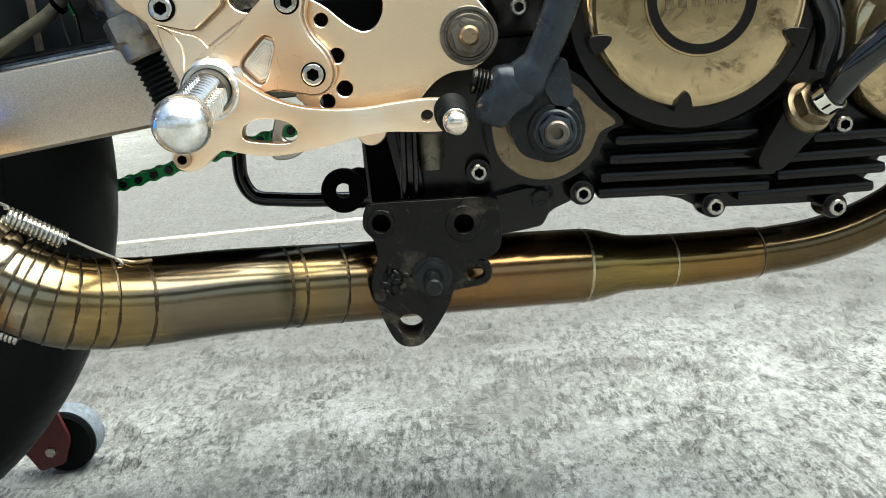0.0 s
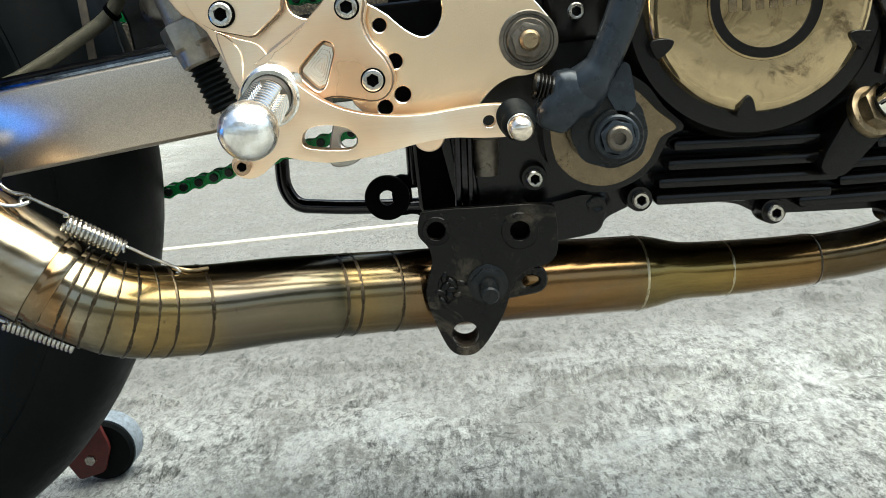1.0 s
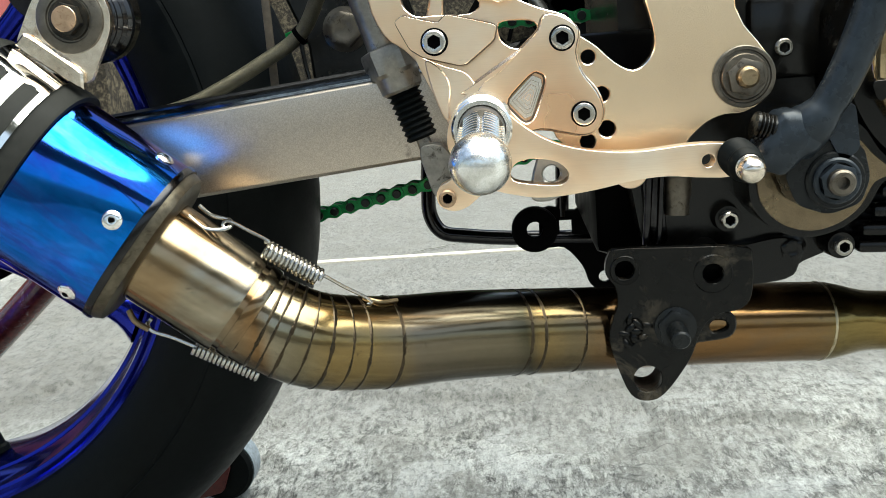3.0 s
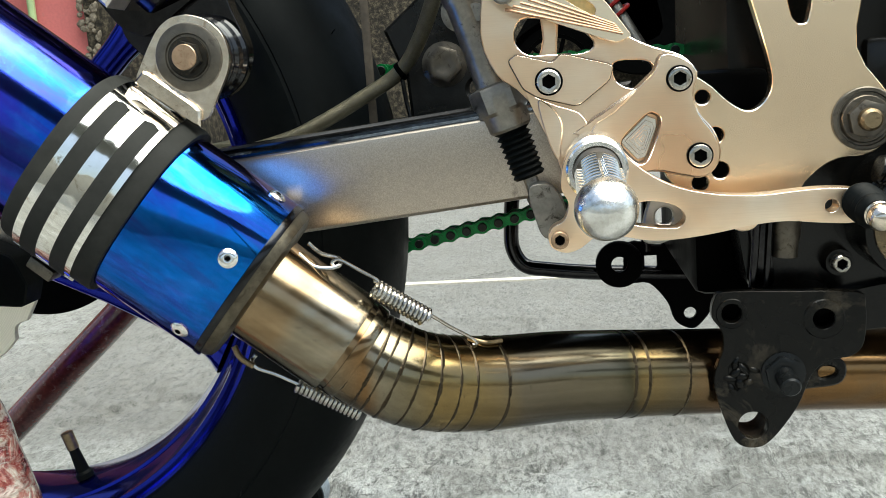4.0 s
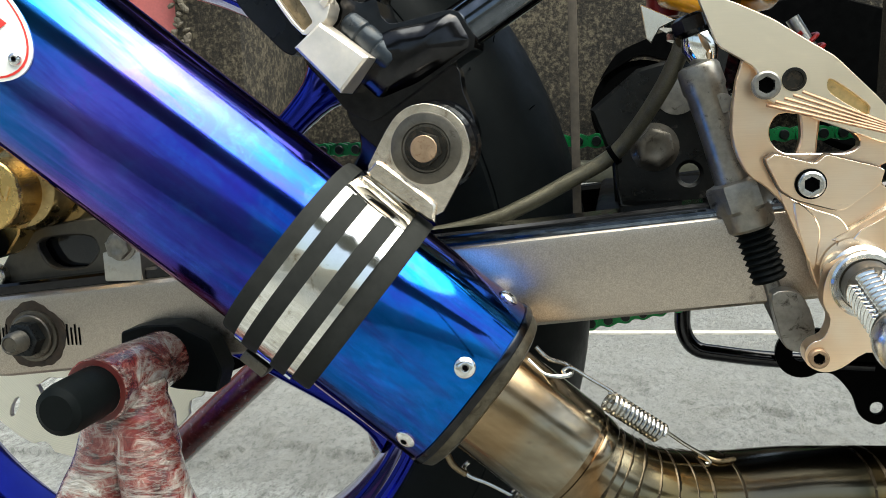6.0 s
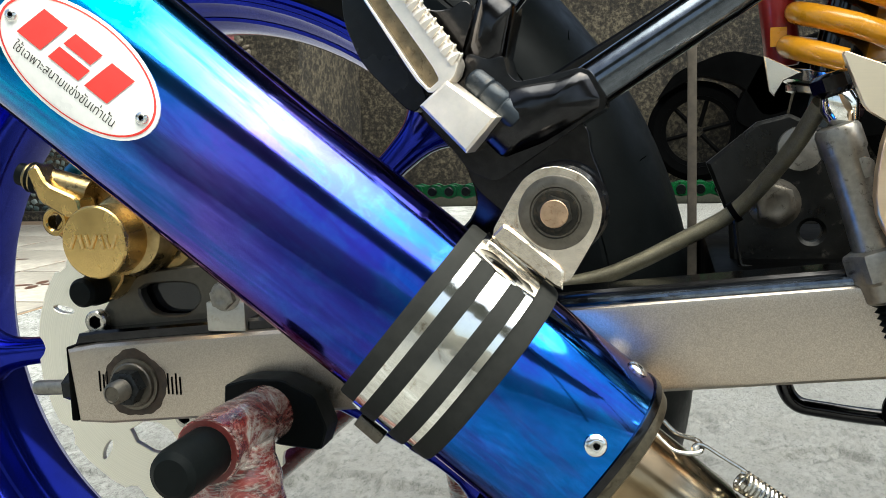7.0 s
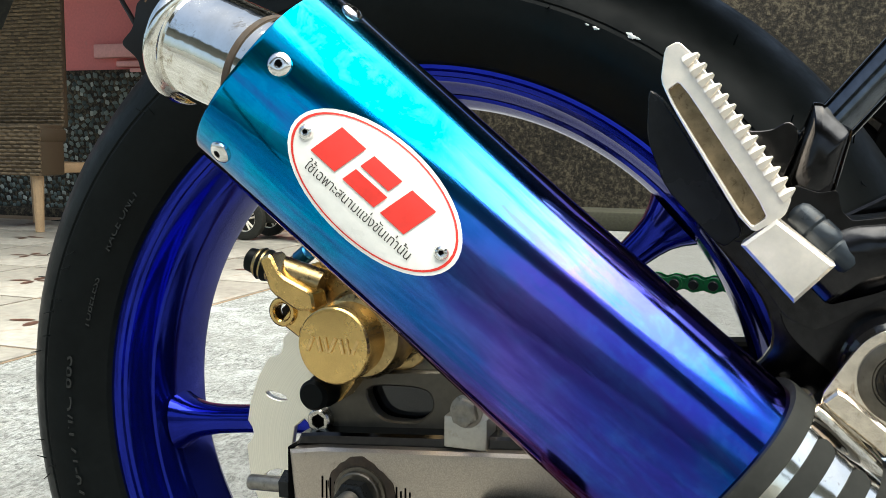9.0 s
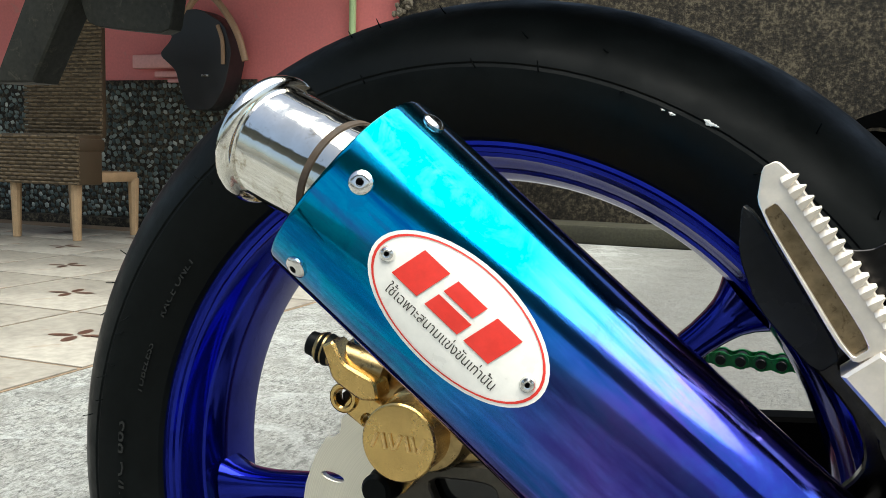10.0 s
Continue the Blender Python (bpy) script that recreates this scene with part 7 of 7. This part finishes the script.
part("hose_clamp", lathe([(-0.004, 0.0090), (-0.004, 0.0102), (0.004, 0.0102), (0.004, 0.0090)], ob0 + od * 0.0235, od + Vector((0.25, 0.1, 0.1)), 30, True), "chrome", OC)
for k in range(10):
    a = radians(36 * k)
    dd = (od + Vector((0.25, 0.1, 0.1))).normalized()
    uu, vv, _ = frame_of(dd)
    c = ob0 + od * 0.0235 + (uu * math.cos(a) + vv * math.sin(a)) * 0.01022
    part("clamp_slot", tube([c - dd * 0.0028, c + dd * 0.0028], 0.0006, 6), "black_satin", OC)
part("ignition_cover", lathe([(0, 0.056), (0.012, 0.055), (0.016, 0.052), (0.018, 0.045), (0.018, 0)], (0.2950, 0.5540, 0.3720), NEAR, 72), "bronze_cover", BIKE, "second round bronze engine cover", angle=50)
for pts, r in (([(0.205, 0.535, 0.470), (0.213, 0.53, 0.42), (0.225, 0.528, 0.385), (0.222, 0.53, 0.360)], 0.008), ([(0.225, 0.525, 0.47), (0.236, 0.52, 0.42), (0.262, 0.515, 0.400), (0.30, 0.51, 0.398)], 0.006), ([(0.2, 0.54, 0.46), (0.203, 0.538, 0.41), (0.200, 0.54, 0.36)], 0.006)):
    part("black_cable", tube(curve(pts, 6, False), r, 14), "black", BIKE)
part("vent_box", box((0.036, 0.555, 0.395), (0.075, 0.58, 0.44), 0.004), "black_case", EN)

# centre stand, folded
CS = part("centre_stand", tube(curve([(-0.1660, 0.78, 0.345), (-0.1690, 0.78, 0.3150), (-0.1690, 0.78, 0.2930), (-0.1600, 0.78, 0.2780), (-0.1400, 0.78, 0.2735), (-0.1000, 0.78, 0.2690), (-0.0300, 0.78, 0.2650)], 6, False), 0.0062, 16), "black_gloss", BIKE, "folded glossy black side stand and lugs")
part("stand_eye", plate(circle(-0.0835, 0.2770, 0.0190, 32), 0.7680, 0.7740, [circle(-0.0835, 0.2770, 0.0065, 18)], 0.001), "black_satin", CS)
part("stand_plate", plate(curve([(-0.0760, 0.2930), (-0.0500, 0.2900), (-0.0420, 0.3000), (-0.0100, 0.3050), (0.0050, 0.2900), (-0.0080, 0.2420), (-0.0200, 0.2230), (-0.0290, 0.2200), (-0.0400, 0.2270), (-0.0460, 0.2430), (-0.0600, 0.2590), (-0.0780, 0.2620)], 4), 0.7750, 0.7810, [circle(-0.0278, 0.2325, 0.0050, 16), [(-0.0630, 0.2700), (-0.0530, 0.2700), (-0.0530, 0.2820), (-0.0630, 0.2820)]], 0.001), "black_satin", CS)
part("stand_bar", tube([(-0.0575, 0.78, 0.345), (-0.0600, 0.78, 0.285)], 0.0055, 12), "black_gloss", CS)

# seat, tail and side bodywork over the wheel and engine, unseen, added to block the sky
def shell(name, secs, mat, label, parent):
    """A smooth hull through rounded cross sections: (x, half width, low z, high z)."""
    bm = bmesh.new()
    rings = []
    for x, w, lo, hi in secs:
        ring = []
        for i in range(28):
            t = 2 * math.pi * i / 28
            c, sn = math.cos(t), math.sin(t)
            ring.append(bm.verts.new((x, 0.664 + w * math.copysign(abs(c) ** 0.5, c), (lo + hi) / 2 + (hi - lo) / 2 * math.copysign(abs(sn) ** 0.6, sn))))
        rings.append(ring)
    for p, q in zip(rings, rings[1:]):
        for i in range(28):
            j = (i + 1) % 28
            bm.faces.new((p[i], p[j], q[j], q[i]))
    bm.faces.new(rings[0]), bm.faces.new(rings[-1])
    return part(name, bm, mat, parent, label, angle=50)


shell("tail_cowl", [(-0.92, 0.035, 0.80, 0.86), (-0.84, 0.075, 0.765, 0.87), (-0.70, 0.105, 0.745, 0.855), (-0.50, 0.120, 0.735, 0.83), (-0.30, 0.125, 0.72, 0.80), (-0.05, 0.125, 0.69, 0.77)], "black", "unseen black tail bodywork blocking the sky over the wheel", BIKE)
shell("seat", [(-0.72, 0.085, 0.845, 0.875), (-0.55, 0.115, 0.825, 0.865), (-0.30, 0.120, 0.79, 0.83), (-0.10, 0.110, 0.765, 0.80), (0.04, 0.085, 0.755, 0.79)], "vinyl", "unseen black vinyl seat", BIKE)
shell("side_cover", [(-0.06, 0.105, 0.665, 0.76), (0.06, 0.115, 0.635, 0.77), (0.20, 0.120, 0.615, 0.79), (0.34, 0.115, 0.61, 0.80), (0.44, 0.08, 0.64, 0.79)], "black", "unseen black side bodywork above the engine", BIKE)
part("rear_mudguard", plate([(-0.850, 0.775), (-0.885, 0.690), (-0.926, 0.622), (-0.967, 0.622), (-0.930, 0.690), (-0.895, 0.790)], 0.640, 0.668, (), 0.004), "dusty", BIKE, "dusty black plastic rear mudguard flap")
part("plate_holder", plate(cut([(-0.790, 0.760), (-0.800, 0.690), (-0.806, 0.656), (-0.880, 0.664), (-0.890, 0.690), (-0.870, 0.770)], 0.12, 2), 0.650, 0.664, (), 0.002), "dusty", BIKE, "grey plastic plate holder under the tail")

# ---- paddock stand ----
PS = thing("paddock_stand", (-0.42, 0.664, 0), "red tubular paddock stand wound in clear film carrying the rear wheel", "paddock stand")
part("near_arm", tube([(-0.4560, 0.5050, 0.3455), (-0.4560, 0.4900, 0.3460), (-0.4560, 0.4550, 0.3470), (-0.4560, 0.4320, 0.3475)], [0.0150, 0.0150, 0.0160, 0.0158], 24), "wrapped", PS)
part("rubber_grip", lathe([(0, 0.0120), (0.010, 0.0122), (0.028, 0.0120), (0.033, 0.0110), (0.035, 0.0080), (0.035, 0)], (-0.4560, 0.4350, 0.3475), NEAR, 28), "rubber", PS, "scuffed black rubber end")
part("red_collar", lathe([(0, 0.0125), (0, 0.0150), (0.003, 0.0150), (0.003, 0.0125)], (-0.4560, 0.4345, 0.3475), NEAR, 28, True), "dark_red", PS)
part("support_pad", plate(cut([(-0.4800, 0.3500), (-0.4790, 0.3600), (-0.4658, 0.3635), (-0.4464, 0.3640), (-0.4294, 0.3556), (-0.4230, 0.3390), (-0.4270, 0.3270), (-0.4516, 0.3290), (-0.4733, 0.3380)], 0.08, 1), 0.4960, 0.5140, (), 0.003), "rubber", PS, "black rubber swingarm pad")
part("front_leg", tube(curve([(-0.4520, 0.4560, 0.3420), (-0.4465, 0.4540, 0.3200), (-0.4425, 0.4520, 0.2950), (-0.4270, 0.4490, 0.2480), (-0.4090, 0.4480, 0.1500), (-0.4100, 0.4480, 0.0620)], 5, False), [0.0163 + 0.0006 * math.sin(2.1 * k) for k in range(26)], 20), "wrapped", PS)
part("rear_leg", tube(curve([(-0.4560, 0.4560, 0.3420), (-0.4680, 0.4540, 0.3050), (-0.4880, 0.4520, 0.2700), (-0.5400, 0.4480, 0.1900), (-0.6400, 0.4400, 0.0700)], 5, False), [0.0160 + 0.0004 * math.cos(1.7 * k) for k in range(21)], 20), "wrapped", PS)
part("far_leg", tube([(-0.4440, 0.834, 0.3280), (-0.5560, 0.840, 0.2300), (-0.6770, 0.840, 0.1250), (-0.7350, 0.845, 0.0750)], 0.0150, 20), "maroon", PS, "maroon tube under thin clear film")
part("far_arm", tube([(-0.4560, 0.8180, 0.3450), (-0.4560, 0.86, 0.2900), (-0.4400, 0.875, 0.1500), (-0.4250, 0.88, 0.0700)], 0.0130, 18), "wrapped", PS)
part("rear_bar", tube([(-0.6400, 0.4400, 0.0700), (-0.7100, 0.5500, 0.0720), (-0.7450, 0.70, 0.0740), (-0.7350, 0.8450, 0.0750)], 0.0140, 18), "wrapped", PS)
for yy in (0.4480, 0.8800):
    part("castor_fork", plate(cut([(-0.4480, 0.0850), (-0.4080, 0.0850), (-0.3960, 0.0400), (-0.4060, 0.0140), (-0.4320, 0.0080), (-0.4440, 0.0300)], 0.08, 2), yy - 0.024, yy - 0.019, (), 0.001), "dark_red", PS, "red steel castor fork darkened for its shade")
    part("castor_wheel", lathe([(-0.016, 0.012), (-0.016, 0.028), (-0.013, 0.0315), (0.013, 0.0315), (0.016, 0.028), (0.016, 0.012)], (-0.4080, yy, 0.0325), (0, 1, 0), 36), "rubber", PS)
    part("castor_tread", lathe([(-0.010, 0.0312), (-0.010, 0.0322), (0.014, 0.0322), (0.014, 0.0312)], (-0.4080, yy, 0.0325), (0, 1, 0), 36, True), "castor", PS)
    hex_bolt(PS, (-0.4170, yy - 0.024, 0.0290), 0.0050, 0.004, mat="bolt", name="castor_bolt")

# ---- background ----
CHR = thing("wicker_chair", (-4.55, 4.45, 0), "brown woven wicker chair with wooden legs on the forecourt", "chair")


def weave(name, x0, x1, z0, z1, y, parent, step=0.022):
    bm = bmesh.new()
    z = z0
    i = 0
    while z < z1:
        k = 18
        pts = [(x0 + (x1 - x0) * j / k, y + (0.006 if (j + i) % 2 else -0.006), z) for j in range(k + 1)]
        tube(pts, 0.0095, 6, bm)
        z += step
        i += 1
    return part(name, bm, "wicker", parent)


tagged(weave("backrest", -4.86, -4.27, 0.62, 1.36, 4.40, CHR), kind="stuff")
part("back_core", box((-4.85, 4.405, 0.60), (-4.28, 4.46, 1.36), 0.02), "wicker", CHR)
part("seat", box((-4.87, 4.20, 0.52), (-4.26, 4.42, 0.60), 0.02), "wicker", CHR)
tagged(weave("apron", -4.87, -4.26, 0.34, 0.62, 4.20, CHR), kind="stuff")
part("apron_core", box((-4.86, 4.205, 0.33), (-4.27, 4.40, 0.62), 0.01), "wicker", CHR)
for lx, ly in ((-4.79, 4.25), (-4.33, 4.25), (-4.80, 4.72), (-4.32, 4.72)):
    part("leg", tube([(lx, ly, 0.008), (lx, ly, 0.36)], [0.024, 0.034], 10), "wood", CHR)
part("seat_frame", box((-4.82, 4.40, 0.34), (-4.30, 4.74, 0.40), 0.01), "wood", CHR)

BG = part("hanging_bag", plate(cut([(-4.360, 1.150), (-4.255, 1.246), (-4.223, 1.416), (-4.044, 1.430), (-3.858, 1.330), (-3.800, 1.166), (-3.850, 0.950), (-3.950, 0.800), (-4.137, 0.795), (-4.200, 0.950), (-4.227, 1.050)], 0.16, 2), 5.02, 5.18, (), 0.03), "leather", None, "black leather bag with tan straps hung on the pink wall")
tagged(BG, category="bag")
part("strap", tube(curve([(-4.160, 5.04, 1.40), (-4.080, 5.04, 1.50), (-3.960, 5.04, 1.50), (-3.830, 5.02, 1.38), (-3.740, 5.01, 1.24), (-3.700, 5.02, 1.10)], 6, False), 0.022, 10), "tan", BG, "tan leather strap")
part("strap", tube(curve([(-3.90, 5.015, 1.32), (-3.862, 5.01, 1.22), (-3.858, 5.01, 1.08)], 6, False), 0.013, 8), "tan", BG, "tan leather strap")
part("handle", tube(curve([(-4.230, 5.05, 1.22), (-4.300, 5.05, 1.33), (-4.370, 5.05, 1.44), (-4.440, 5.06, 1.60)], 6, False), 0.016, 8), "leather", BG)
part("clasp", box((-4.02, 5.005, 1.005), (-3.97, 5.018, 1.018), 0.002), "steel", BG)

TOY = thing("toy_truck", (-3.06, 4.5, 0.006), "dark toy truck with grey spoked wheels on the forecourt", "toy")
TW = Vector((-3.06, 4.4, 0.122))
part("body", box((-3.02, 4.42, 0.10), (-2.62, 4.64, 0.26), 0.02), "dusty", TOY)
for wx, wy in ((0, 0), (0.42, 0), (0, 0.25), (0.42, 0.25)):
    o = TW + Vector((wx, wy, 0))
    WT = part("wheel", lathe([(-0.02, 0.070), (-0.024, 0.098), (-0.018, 0.115), (0.018, 0.115), (0.024, 0.098), (0.02, 0.070)], o, (0, 1, 0), 36, True), "dusty", TOY)
    part("rim", lathe([(-0.016, 0.066), (-0.018, 0.076), (0.016, 0.076), (0.016, 0.066)], o, (0, 1, 0), 36, True), "satin_alu", WT)
    part("rim_back", lathe([(0.004, 0), (0.004, 0.070), (0.008, 0.070), (0.008, 0)], o, (0, 1, 0), 30), "dusty", WT)
    part("rim_hub", lathe([(-0.014, 0), (-0.014, 0.014), (0.004, 0.016)], o, (0, 1, 0), 20), "satin_alu", WT)
    for k in range(5):
        a = radians(72 * k + 20)
        d = Vector((math.cos(a), 0, math.sin(a)))
        e = Vector((-d.z, 0, d.x)) * 0.012
        for sg in (-1, 1):
            part("rim_spoke", tube([o + d * 0.012 + e * 0.3 * sg + Vector((0, -0.010, 0)), o + d * 0.068 + e * sg + Vector((0, -0.010, 0))], 0.006, 6), "satin_alu", WT)

OB = thing("parked_scooter", (-0.05, 6.1, 0.12), "dark parked scooter against the yard wall", "scooter")
part("tyre", lathe([(-0.04, 0.22), (-0.045, 0.27), (-0.02, 0.31), (0.02, 0.31), (0.045, 0.27), (0.04, 0.22)], (-0.08, 6.08, 0.435), (0, 1, 0), 40, True), "black_satin", OB)
part("rim", lathe([(-0.025, 0.195), (-0.03, 0.222), (0.03, 0.222), (0.025, 0.195)], (-0.08, 6.08, 0.435), (0, 1, 0), 40, True), "black_satin", OB)
for k in range(6):
    a = radians(60 * k + 14)
    part("wheel_spoke", tube([(-0.08 + 0.03 * math.cos(a), 6.08, 0.435 + 0.03 * math.sin(a)), (-0.08 + 0.21 * math.cos(a), 6.08, 0.435 + 0.21 * math.sin(a))], 0.014, 8), "black_satin", OB)
part("mudguard", plate(cut([(-0.34, 0.62), (-0.22, 0.80), (0.10, 0.92), (0.35, 0.85), (0.52, 0.95), (0.6, 0.6), (0.3, 0.5), (0.18, 0.70), (-0.08, 0.78), (-0.26, 0.68)], 0.15, 2), 5.98, 6.18, (), 0.02), "black_satin", OB)
part("body", plate(cut([(0.1, 0.5), (0.3, 0.9), (0.9, 1.1), (1.5, 0.9), (1.4, 0.4), (0.4, 0.35)], 0.15, 2), 5.98, 6.2, (), 0.03), "black_satin", OB)
part("rear_tyre", lathe([(-0.04, 0.22), (-0.045, 0.27), (-0.02, 0.31), (0.02, 0.31), (0.045, 0.27), (0.04, 0.22)], (1.2, 6.08, 0.435), (0, 1, 0), 40, True), "black_satin", OB)
